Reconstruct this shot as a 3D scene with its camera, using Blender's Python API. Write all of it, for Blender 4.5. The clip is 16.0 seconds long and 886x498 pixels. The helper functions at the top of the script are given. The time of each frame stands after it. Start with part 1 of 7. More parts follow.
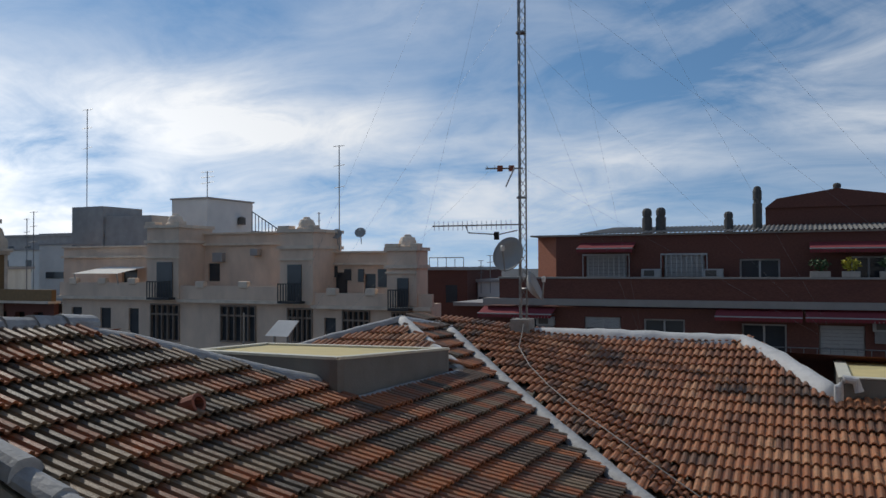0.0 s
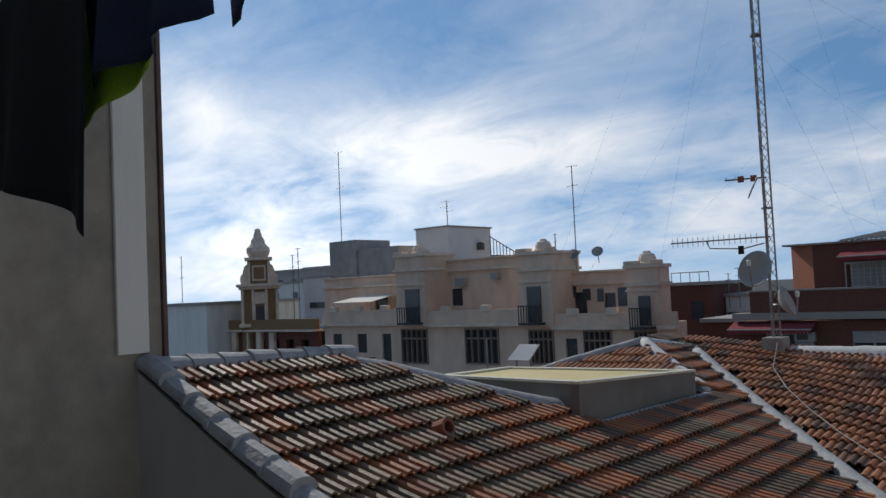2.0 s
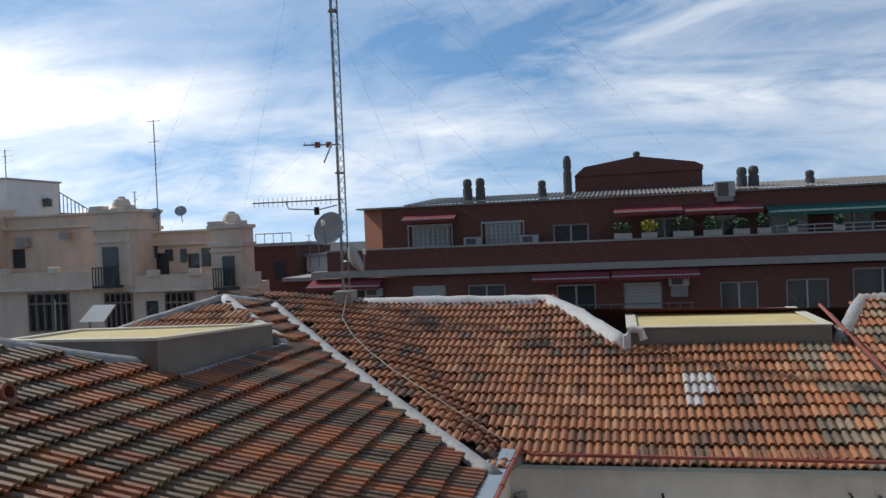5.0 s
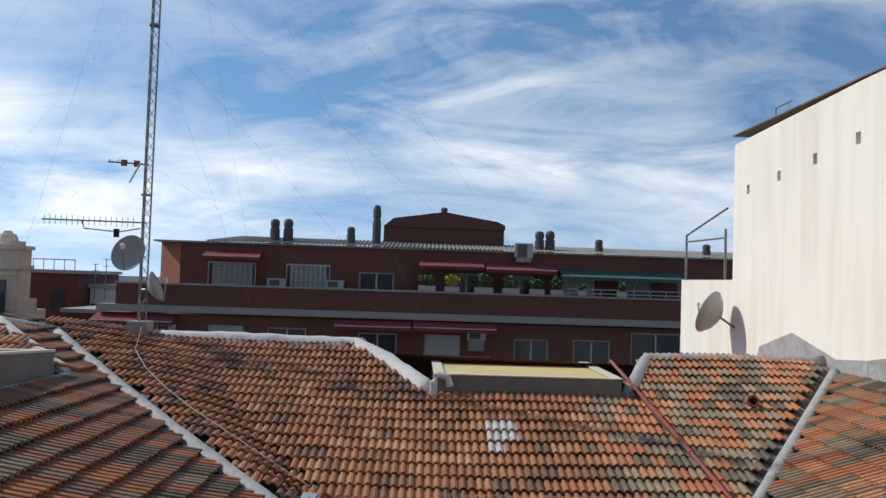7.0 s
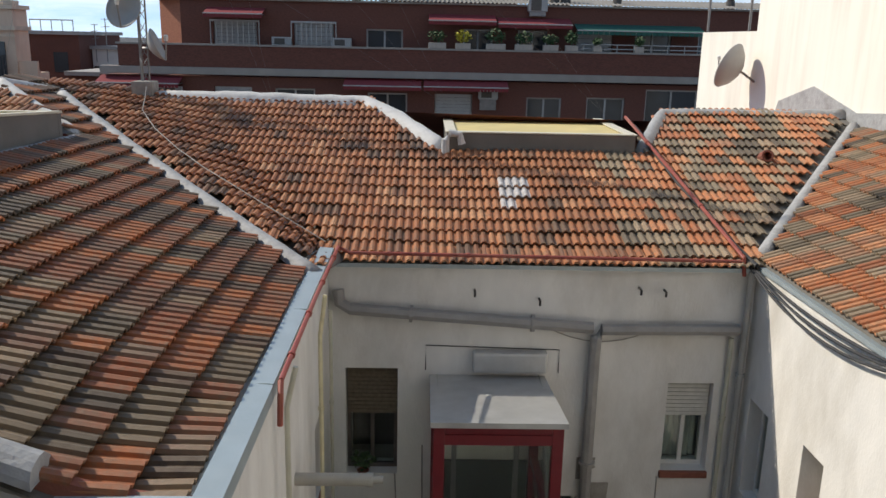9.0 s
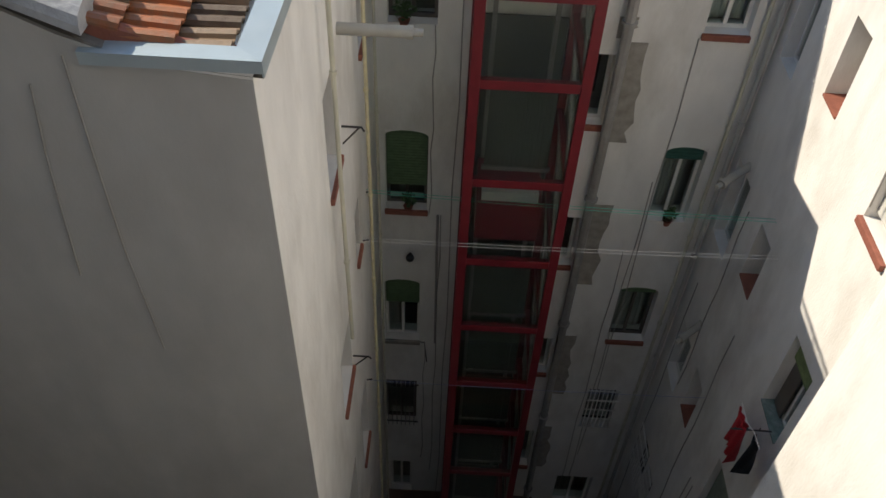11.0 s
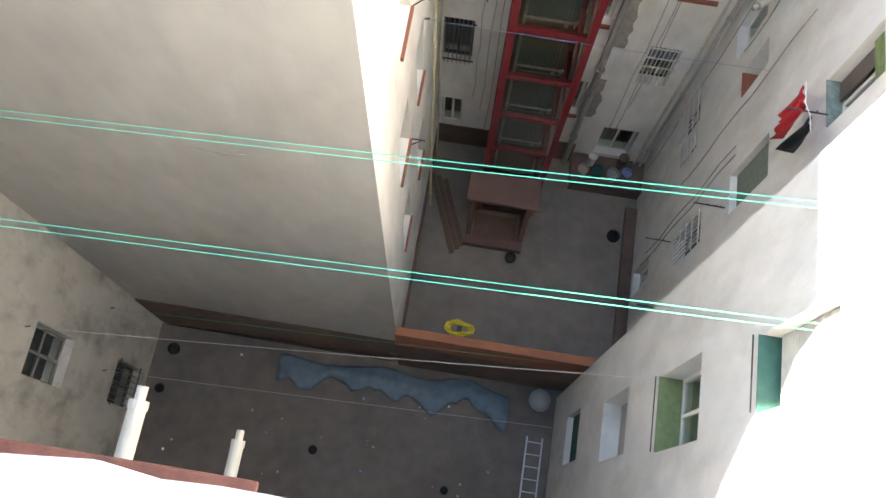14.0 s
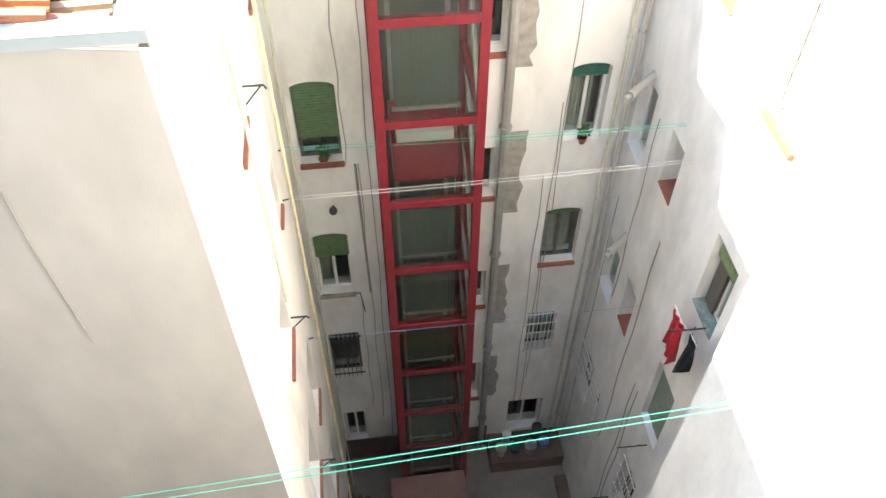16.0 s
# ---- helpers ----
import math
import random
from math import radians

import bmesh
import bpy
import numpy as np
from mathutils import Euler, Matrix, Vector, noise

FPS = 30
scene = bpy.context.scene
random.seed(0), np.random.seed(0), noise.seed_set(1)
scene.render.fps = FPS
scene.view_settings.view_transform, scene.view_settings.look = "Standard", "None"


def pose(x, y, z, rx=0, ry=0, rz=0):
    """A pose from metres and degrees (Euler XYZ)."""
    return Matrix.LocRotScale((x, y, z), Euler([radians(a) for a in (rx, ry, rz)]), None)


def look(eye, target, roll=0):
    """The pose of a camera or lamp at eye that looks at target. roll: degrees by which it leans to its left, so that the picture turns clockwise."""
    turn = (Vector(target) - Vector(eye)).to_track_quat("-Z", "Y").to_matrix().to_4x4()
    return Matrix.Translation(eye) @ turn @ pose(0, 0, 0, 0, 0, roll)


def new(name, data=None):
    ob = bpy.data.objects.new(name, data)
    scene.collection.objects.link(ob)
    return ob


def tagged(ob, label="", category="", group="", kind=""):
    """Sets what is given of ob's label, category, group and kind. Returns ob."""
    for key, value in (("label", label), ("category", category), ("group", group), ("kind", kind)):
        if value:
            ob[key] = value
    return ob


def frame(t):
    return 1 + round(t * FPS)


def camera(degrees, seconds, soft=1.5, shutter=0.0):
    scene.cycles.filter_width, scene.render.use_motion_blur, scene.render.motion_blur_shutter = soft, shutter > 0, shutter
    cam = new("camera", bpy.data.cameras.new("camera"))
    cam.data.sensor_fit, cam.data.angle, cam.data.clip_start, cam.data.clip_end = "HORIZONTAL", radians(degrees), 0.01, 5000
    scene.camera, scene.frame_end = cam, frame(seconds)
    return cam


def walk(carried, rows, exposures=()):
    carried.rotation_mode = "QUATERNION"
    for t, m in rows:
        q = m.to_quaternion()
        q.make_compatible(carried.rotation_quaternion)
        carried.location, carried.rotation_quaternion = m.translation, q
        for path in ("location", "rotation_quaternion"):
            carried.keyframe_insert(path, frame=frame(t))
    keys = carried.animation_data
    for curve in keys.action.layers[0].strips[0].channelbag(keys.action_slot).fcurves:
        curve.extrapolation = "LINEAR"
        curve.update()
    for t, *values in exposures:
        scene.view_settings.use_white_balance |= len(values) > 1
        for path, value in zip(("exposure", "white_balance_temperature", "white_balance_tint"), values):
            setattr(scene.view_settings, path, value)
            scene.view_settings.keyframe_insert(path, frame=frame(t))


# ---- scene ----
cam = camera(57.0, 16.0)
PATH = [
    (0.0, pose(-0.075, 0.104, 17.624, 91.11, 0.25, 23.96)),
    (0.5, pose(-0.122, 0.153, 17.637, 91.73, 0.73, 33.06)),
    (1.0, pose(-0.017, 0.036, 17.670, 91.80, 3.12, 40.02)),
    (1.5, pose(0.114, -0.054, 17.620, 93.80, 2.85, 44.11)),
    (2.0, pose(0.027, -0.001, 17.687, 92.92, 2.67, 40.62)),
    (2.5, pose(-0.073, 0.141, 17.648, 92.12, 2.23, 33.81)),
    (3.0, pose(-0.032, 0.086, 17.654, 91.59, 1.26, 26.79)),
    (3.5, pose(0.125, -0.078, 17.674, 90.41, 1.52, 19.80)),
    (3.7, pose(0.213, -0.174, 17.686, 91.05, 1.31, 17.49)),
    (5.8, pose(0.234, -0.280, 17.525, 87.72, 1.97, 6.71)),
    (6.0, pose(0.180, -0.221, 17.487, 90.08, 0.18, 3.51)),
    (6.5, pose(0.050, -0.229, 17.407, 97.07, -1.81, 1.08)),
    (7.0, pose(0.006, -0.171, 17.499, 92.29, -1.87, -1.81)),
    (7.5, pose(0.001, -0.199, 17.508, 89.31, -1.65, -1.97)),
    (8.0, pose(0.016, -0.216, 17.505, 86.18, -1.00, -0.16)),
    (8.2, pose(0.023, -0.190, 17.491, 84.25, -0.92, 0.32)),
    (10.3, look((-0.041, 0.148, 17.418), (0.119, 1.837, 16.36), 2.9)),
    (10.5, look((-0.031, 0.119, 17.428), (0.062, 1.748, 16.272), 2.6)),
    (11, look((0.016, 0.021, 17.502), (0.0, 1.422, 16.074), 2.7)),
    (11.5, look((-0.09, 0.075, 17.659), (-0.109, 1.161, 15.98), 3.9)),
    (12, look((-0.045, 0.150, 17.700), (-0.064, 0.906, 15.852), 3.9)),
    (12.5, look((-0.011, 0.175, 17.663), (-0.056, 0.847, 15.78), 2.5)),
    (13, look((0.01, 0.202, 17.655), (-0.027, 0.891, 15.778), 3.7)),
    (13.5, look((-0.012, 0.236, 17.641), (-0.033, 0.863, 15.742), 5.5)),
    (14, look((0.006, 0.217, 17.631), (-0.047, 0.854, 15.736), 4.6)),
    (14.5, look((0.006, 0.155, 17.602), (-0.023, 0.905, 15.749), 4.2)),
    (15, look((0.045, 0.113, 17.541), (0.081, 1.006, 15.752), 3.9)),
    (15.5, look((0.018, 0.15, 17.445), (0.198, 1.237, 15.776), 4.2)),
    (16, look((0.013, 0.091, 17.462), (0.175, 1.38, 15.941), 0.3)),
]
EXPOSURES = [(0.0, -0.72, 6300, 9), (1.5, -0.64, 6300, 9), (3.5, -0.74, 6300, 9), (6.0, 0.0, 6500, 9), (6.6, -0.16, 6500, 9), (8.2, -0.14, 6600, 9), (10.3, 0.75, 7100, 10), (10.6, 0.7, 7100, 10), (11.0, 0.62, 6950, 10), (11.7, 0.6, 6950, 10), (12.0, 1.45, 7350, 10),
             (12.3, 2.2, 7500, 10), (12.6, 2.65, 7500, 10), (13.5, 3.35, 7500, 10), (14.4, 3.55, 7500, 10), (15.0, 3.45, 7500, 10), (16.0, 3.5, 7500, 10)]
walk(cam, PATH, EXPOSURES)

# ---- sky and sun ----
SUN_DIR = Vector((-1.0, 0.39, 0.88)).normalized()
sun_data = bpy.data.lights.new("sun", "SUN")
sun_data.energy, sun_data.angle, sun_data.color = 3.7, radians(0.55), (1.0, 0.93, 0.82)
sun = new("sun", sun_data)
sun.matrix_world = look(SUN_DIR * 60, (0, 0, 0))

world = bpy.data.worlds.new("sky")
scene.world = world
world.use_nodes = True
wn, wl = world.node_tree.nodes, world.node_tree.links
wn.clear()
w_out = wn.new("ShaderNodeOutputWorld")
w_bg = wn.new("ShaderNodeBackground")
w_sky = wn.new("ShaderNodeTexSky")
w_sky.sky_type, w_sky.sun_disc = "NISHITA", False
w_sky.sun_elevation = math.asin(SUN_DIR.z)
w_sky.sun_rotation = math.atan2(SUN_DIR.x, SUN_DIR.y)
w_sky.air_density, w_sky.dust_density, w_sky.ozone_density = 1.0, 0.15, 3.0
w_bg.inputs["Strength"].default_value = 0.13
w_co = wn.new("ShaderNodeTexCoord")
w_sep = wn.new("ShaderNodeSeparateXYZ")
# look the clear sky up a little higher, for a cleaner horizon
w_up = wn.new("ShaderNodeVectorMath")
w_up.operation = "ADD"
w_up.inputs[1].default_value = (0, 0, 0.22)
w_nrm = wn.new("ShaderNodeVectorMath")
w_nrm.operation = "NORMALIZE"
wl.new(w_co.outputs["Generated"], w_up.inputs[0])
wl.new(w_up.outputs[0], w_nrm.inputs[0])
wl.new(w_nrm.outputs[0], w_sky.inputs[0])
wl.new(w_co.outputs["Generated"], w_sep.inputs[0])


def wmath(op, a, b=None, clamp=False):
    nd = wn.new("ShaderNodeMath")
    nd.operation, nd.use_clamp = op, clamp
    for i, v in enumerate((a, b)):
        if v is None:
            continue
        if isinstance(v, (int, float)):
            nd.inputs[i].default_value = v
        else:
            wl.new(v, nd.inputs[i])
    return nd.outputs[0]


# cloud layer: the view direction laid on a plane overhead
w_h = wmath("ADD", wmath("MAXIMUM", w_sep.outputs[2], 0.0), 0.24)
w_cmb = wn.new("ShaderNodeCombineXYZ")
wl.new(wmath("DIVIDE", w_sep.outputs[0], w_h), w_cmb.inputs[0])
wl.new(wmath("DIVIDE", w_sep.outputs[1], w_h), w_cmb.inputs[1])
w_map = wn.new("ShaderNodeMapping")
w_map.inputs["Rotation"].default_value = (0, 0, radians(24))
w_map.inputs["Scale"].default_value = (0.75, 1.05, 1)
w_map.inputs["Location"].default_value = (3.1, 1.7, 0)
wl.new(w_cmb.outputs[0], w_map.inputs[0])
w_n1 = wn.new("ShaderNodeTexNoise")
w_n1.inputs["Scale"].default_value, w_n1.inputs["Detail"].default_value = 1.0, 9
w_n1.inputs["Roughness"].default_value, w_n1.inputs["Distortion"].default_value = 0.58, 0.55
wl.new(w_map.outputs[0], w_n1.inputs["Vector"])
w_n2 = wn.new("ShaderNodeTexNoise")
w_n2.inputs["Scale"].default_value, w_n2.inputs["Detail"].default_value = 2.6, 10
w_n2.inputs["Roughness"].default_value, w_n2.inputs["Distortion"].default_value = 0.62, 1.1
wl.new(w_map.outputs[0], w_n2.inputs["Vector"])
w_sum = wmath("ADD", wmath("MULTIPLY", w_n1.outputs["Fac"], 0.62), wmath("MULTIPLY", w_n2.outputs["Fac"], 0.38))
# brighter haze towards the sun and low down
w_dot = wn.new("ShaderNodeVectorMath")
w_dot.operation = "DOT_PRODUCT"
w_dot.inputs[1].default_value = SUN_DIR
wl.new(w_co.outputs["Generated"], w_dot.inputs[0])
w_glow = wmath("POWER", wmath("MAXIMUM", w_dot.outputs["Value"], 0.0), 6.0)
w_low = wmath("POWER", wmath("SUBTRACT", 1.0, wmath("MAXIMUM", w_sep.outputs[2], 0.0), True), 11.0)
# bearing to the left of north and height above the horizon, in degrees
w_az = wmath("MULTIPLY", wmath("ARCTAN2", wmath("MULTIPLY", w_sep.outputs[0], -1.0), w_sep.outputs[1]), 57.3)
w_el = wmath("MULTIPLY", wmath("ARCSINE", w_sep.outputs[2]), 57.3)


def cloud_bank(az, el, wide, high, amount, tilt=0.0):
    """A soft bank of cloud round one bearing; its middle line climbs by tilt."""
    da = wmath("SUBTRACT", w_az, az)
    de = wmath("SUBTRACT", wmath("SUBTRACT", w_el, el), wmath("MULTIPLY", da, tilt))
    q = wmath("ADD", wmath("POWER", wmath("ABSOLUTE", wmath("DIVIDE", da, wide)), 2.0), wmath("POWER", wmath("ABSOLUTE", wmath("DIVIDE", de, high)), 2.0))
    return wmath("MULTIPLY", wmath("EXPONENT", wmath("MULTIPLY", q, -1.0)), amount)


w_bright = cloud_bank(51, 5, 14, 6.5, 0.62)
w_banks = w_bright
for bank in ((57, 13, 5, 2.2, 0.35, 0.3), (36, 10.2, 13, 2.6, 0.50, 0.06), (21, 4.6, 10, 1.9, 0.55, 0.05), (10, 7.6, 8, 1.4, 0.32, 0.0), (-7, 8.4, 7, 1.6, 0.50, 0.08),
             (-2, 15, 14, 5.0, 0.48, -0.1), (-21, 8, 8, 4.5, 0.36, 0.25), (-12, 22, 20, 3.5, 0.32, 0.12), (22, 20, 9, 3.5, 0.12, -0.2), (36, 2, 12, 1.6, 0.35, 0.0)):
    w_banks = wmath("ADD", w_banks, cloud_bank(*bank))
w_wisp = wmath("MULTIPLY", wmath("SUBTRACT", w_sum, 0.5), wmath("ADD", 1.3, wmath("MULTIPLY", w_banks, 5.5)))
w_fac = wmath("ADD", wmath("ADD", wmath("MULTIPLY", w_banks, 0.95), w_wisp), wmath("ADD", 0.06, wmath("MULTIPLY", w_low, 0.26)), True)
w_cloud = wn.new("ShaderNodeVectorMath")
w_cloud.operation = "SCALE"
w_cloud.inputs[0].default_value = (8.9, 8.95, 9.1)
wl.new(wmath("ADD", wmath("ADD", 1.12, wmath("MULTIPLY", w_glow, 0.4)), wmath("MULTIPLY", w_bright, 0.55)), w_cloud.inputs["Scale"])
w_mix = wn.new("ShaderNodeMix")
w_mix.data_type = "RGBA"
wl.new(w_fac, w_mix.inputs["Factor"])
w_tint = wn.new("ShaderNodeVectorMath")
w_tint.operation = "MULTIPLY"
w_tint.inputs[1].default_value = (0.96, 1.14, 1.15)
wl.new(w_sky.outputs[0], w_tint.inputs[0])
wl.new(w_tint.outputs[0], w_mix.inputs["A"])
wl.new(w_cloud.outputs[0], w_mix.inputs["B"])
wl.new(w_mix.outputs["Result"], w_bg.inputs["Color"])
wl.new(w_bg.outputs[0], w_out.inputs[0])

# ---- materials ----


def material(name, base, rough=0.85, metal=0.0, var=0.12, scale=6.0, dirt=None, dirt_amount=0.0, dirt_scale=0.8, bump=0.15, bump_scale=40.0, stretch=(1, 1, 1), per_object=0.0):
    """Surface with grain and stains at two scales, laid in object space."""
    m = bpy.data.materials.new(name)
    m.use_nodes = True
    n, l = m.node_tree.nodes, m.node_tree.links
    b = n["Principled BSDF"]
    b.inputs["Roughness"].default_value, b.inputs["Metallic"].default_value = rough, metal
    co = n.new("ShaderNodeTexCoord")
    mp = n.new("ShaderNodeMapping")
    mp.inputs["Scale"].default_value = stretch
    l.new(co.outputs["Object"], mp.inputs[0])
    fine = n.new("ShaderNodeTexNoise")
    fine.inputs["Scale"].default_value, fine.inputs["Detail"].default_value = scale, 6
    l.new(mp.outputs[0], fine.inputs["Vector"])
    lo = tuple(c * (1 - var) for c in base) + (1,)
    hi = tuple(min(1, c * (1 + var)) for c in base) + (1,)
    r = n.new("ShaderNodeValToRGB")
    r.color_ramp.elements[0].position, r.color_ramp.elements[1].position = 0.3, 0.7
    r.color_ramp.elements[0].color, r.color_ramp.elements[1].color = lo, hi
    l.new(fine.outputs["Fac"], r.inputs[0])
    col = r.outputs[0]
    if dirt:
        big = n.new("ShaderNodeTexNoise")
        big.inputs["Scale"].default_value, big.inputs["Detail"].default_value = dirt_scale, 7
        big.inputs["Roughness"].default_value = 0.65
        l.new(mp.outputs[0], big.inputs["Vector"])
        rr = n.new("ShaderNodeValToRGB")
        rr.color_ramp.elements[0].position, rr.color_ramp.elements[1].position = 0.48, 0.72
        l.new(big.outputs["Fac"], rr.inputs[0])
        f = n.new("ShaderNodeMath")
        f.operation = "MULTIPLY"
        f.inputs[1].default_value = dirt_amount
        l.new(rr.outputs[0], f.inputs[0])
        mx = n.new("ShaderNodeMix")
        mx.data_type = "RGBA"
        mx.inputs["B"].default_value = tuple(dirt) + (1,)
        l.new(f.outputs[0], mx.inputs["Factor"])
        l.new(col, mx.inputs["A"])
        col = mx.outputs["Result"]
    if per_object:
        oi = n.new("ShaderNodeObjectInfo")
        hs = n.new("ShaderNodeHueSaturation")
        ma = n.new("ShaderNodeMath")
        ma.operation = "MULTIPLY_ADD"
        ma.inputs[1].default_value, ma.inputs[2].default_value = per_object, 1 - per_object / 2
        l.new(oi.outputs["Random"], ma.inputs[0])
        l.new(ma.outputs[0], hs.inputs["Value"])
        l.new(col, hs.inputs["Color"])
        col = hs.outputs[0]
    l.new(col, b.inputs["Base Color"])
    if bump:
        gr = n.new("ShaderNodeTexNoise")
        gr.inputs["Scale"].default_value, gr.inputs["Detail"].default_value = bump_scale, 4
        l.new(mp.outputs[0], gr.inputs["Vector"])
        bp = n.new("ShaderNodeBump")
        bp.inputs["Strength"].default_value, bp.inputs["Distance"].default_value = bump, 0.02
        l.new(gr.outputs["Fac"], bp.inputs["Height"])
        l.new(bp.outputs[0], b.inputs["Normal"])
    return m


def tile_material(name, stops, single):
    """Fired clay roof tile: each tile takes its own tone from the stops, with lichen and grain over it."""
    m = bpy.data.materials.new(name)
    m.use_nodes = True
    n, l = m.node_tree.nodes, m.node_tree.links
    b = n["Principled BSDF"]
    b.inputs["Roughness"].default_value = 0.54 if name.startswith("wing") else 0.66
    if single:
        rnd = n.new("ShaderNodeObjectInfo").outputs["Random"]
    else:
        rnd = n.new("ShaderNodeNewGeometry").outputs["Random Per Island"]
    co = n.new("ShaderNodeNewGeometry")
    patch = n.new("ShaderNodeTexNoise")
    patch.inputs["Scale"].default_value, patch.inputs["Detail"].default_value = 0.55, 3
    l.new(co.outputs["Position"], patch.inputs["Vector"])
    ad = n.new("ShaderNodeMath")
    ad.operation = "MULTIPLY_ADD"
    ad.inputs[1].default_value, ad.inputs[2].default_value = 0.9, -0.45
    l.new(patch.outputs["Fac"], ad.inputs[0])
    su = n.new("ShaderNodeMath")
    su.operation, su.use_clamp = "ADD", True
    l.new(rnd, su.inputs[0])
    l.new(ad.outputs[0], su.inputs[1])
    r = n.new("ShaderNodeValToRGB")
    r.color_ramp.interpolation = "LINEAR"
    els = r.color_ramp.elements
    els[0].position, els[0].color = stops[0][0], (*stops[0][1], 1)
    els[1].position, els[1].color = stops[-1][0], (*stops[-1][1], 1)
    for p, c in stops[1:-1]:
        e = els.new(p)
        e.color = (*c, 1)
    l.new(su.outputs[0], r.inputs[0])
    fine = n.new("ShaderNodeTexNoise")
    fine.inputs["Scale"].default_value, fine.inputs["Detail"].default_value = 14.0, 8
    fine.inputs["Roughness"].default_value = 0.7
    l.new(co.outputs["Position"], fine.inputs["Vector"])
    fr = n.new("ShaderNodeValToRGB")
    fr.color_ramp.elements[0].position, fr.color_ramp.elements[1].position = 0.42, 0.68
    l.new(fine.outputs["Fac"], fr.inputs[0])
    fm = n.new("ShaderNodeMath")
    fm.operation = "MULTIPLY"
    fm.inputs[1].default_value = 0.62
    l.new(fr.outputs[0], fm.inputs[0])
    mx = n.new("ShaderNodeMix")
    mx.data_type = "RGBA"
    mx.inputs["B"].default_value = (0.17, 0.135, 0.088, 1)
    l.new(fm.outputs[0], mx.inputs["Factor"])
    l.new(r.outputs[0], mx.inputs["A"])
    l.new(mx.outputs["Result"], b.inputs["Base Color"])
    bp = n.new("ShaderNodeBump")
    bp.inputs["Strength"].default_value, bp.inputs["Distance"].default_value = 0.6, 0.012
    l.new(fine.outputs["Fac"], bp.inputs["Height"])
    l.new(bp.outputs[0], b.inputs["Normal"])
    return m


def glass_material(name, tint, clear):
    m = bpy.data.materials.new(name)
    m.use_nodes = True
    n, l = m.node_tree.nodes, m.node_tree.links
    n.remove(n["Principled BSDF"])
    tr = n.new("ShaderNodeBsdfTransparent")
    tr.inputs[0].default_value = (*tint, 1)
    gl = n.new("ShaderNodeBsdfGlossy")
    gl.inputs["Roughness"].default_value = 0.04
    lw = n.new("ShaderNodeLayerWeight")
    pw = n.new("ShaderNodeMath")
    pw.operation = "POWER"
    pw.inputs[1].default_value = 4.0
    l.new(lw.outputs["Facing"], pw.inputs[0])
    mx = n.new("ShaderNodeMixShader")
    ad = n.new("ShaderNodeMath")
    ad.operation, ad.use_clamp = "ADD", True
    ad.inputs[1].default_value = clear
    l.new(pw.outputs[0], ad.inputs[0])
    l.new(ad.outputs[0], mx.inputs[0])
    l.new(tr.outputs[0], mx.inputs[1])
    l.new(gl.outputs[0], mx.inputs[2])
    l.new(mx.outputs[0], n["Material Output"].inputs[0])
    return m


OR, OR2, GR, GR2, DK = (0.42, 0.14, 0.046), (0.31, 0.098, 0.04), (0.29, 0.20, 0.118), (0.185, 0.132, 0.08), (0.085, 0.06, 0.042)
WING_TONES = [(0.0, DK), (0.28, GR2), (0.52, GR), (0.70, (0.23, 0.14, 0.09)), (0.80, OR2), (1.0, OR)]
BACK_TONES = [(0.0, (0.14, 0.072, 0.042)), (0.15, (0.255, 0.095, 0.042)), (0.45, (0.36, 0.128, 0.049)), (0.8, (0.43, 0.165, 0.066)), (1.0, (0.52, 0.25, 0.12))]
WARM_TONES = [(0.0, DK), (0.25, (0.16, 0.09, 0.06)), (0.5, (0.25, 0.10, 0.055)), (0.75, OR2), (1.0, OR)]
SIDE_TONES = [(0.0, (0.10, 0.075, 0.055)), (0.22, (0.21, 0.165, 0.11)), (0.42, (0.34, 0.25, 0.165)), (0.58, (0.36, 0.12, 0.052)), (0.8, (0.48, 0.165, 0.06)), (1.0, (0.55, 0.25, 0.12))]
TILE = {k: (tile_material(k + "_tile_single", v, True), tile_material(k + "_tile_mass", v, False)) for k, v in (("wing", WING_TONES), ("back", BACK_TONES), ("side", SIDE_TONES), ("warm", WARM_TONES))}

M = {}
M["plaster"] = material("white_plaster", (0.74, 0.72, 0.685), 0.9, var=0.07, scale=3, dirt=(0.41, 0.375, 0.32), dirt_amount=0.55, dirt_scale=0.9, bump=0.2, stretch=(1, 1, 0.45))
# left wall's plaster again, paler: the lower part's light is put into colour
M["plaster_old_paler"] = material("stained_plaster_paler", (0.60, 0.565, 0.50), 0.9, var=0.08, scale=3, dirt=(0.20, 0.18, 0.15), dirt_amount=0.75, dirt_scale=1.3, bump=0.3, stretch=(1, 1, 0.6))
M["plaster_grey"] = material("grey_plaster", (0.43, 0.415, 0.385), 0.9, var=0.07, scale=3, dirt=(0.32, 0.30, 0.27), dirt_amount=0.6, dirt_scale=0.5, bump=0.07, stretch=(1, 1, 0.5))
M["plaster_old"] = material("stained_plaster", (0.345, 0.305, 0.245), 0.9, var=0.1, scale=4, dirt=(0.19, 0.175, 0.15), dirt_amount=0.7, dirt_scale=1.2, bump=0.3)
M["plaster_white"] = material("limewashed_wall", (0.84, 0.80, 0.71), 0.9, var=0.04, scale=2, dirt=(0.55, 0.49, 0.40), dirt_amount=0.5, dirt_scale=0.7, bump=0.2, stretch=(1, 1.6, 0.18))
M["cement"] = material("cement_patch", (0.31, 0.285, 0.25), 0.95, var=0.18, scale=8, bump=0.5)
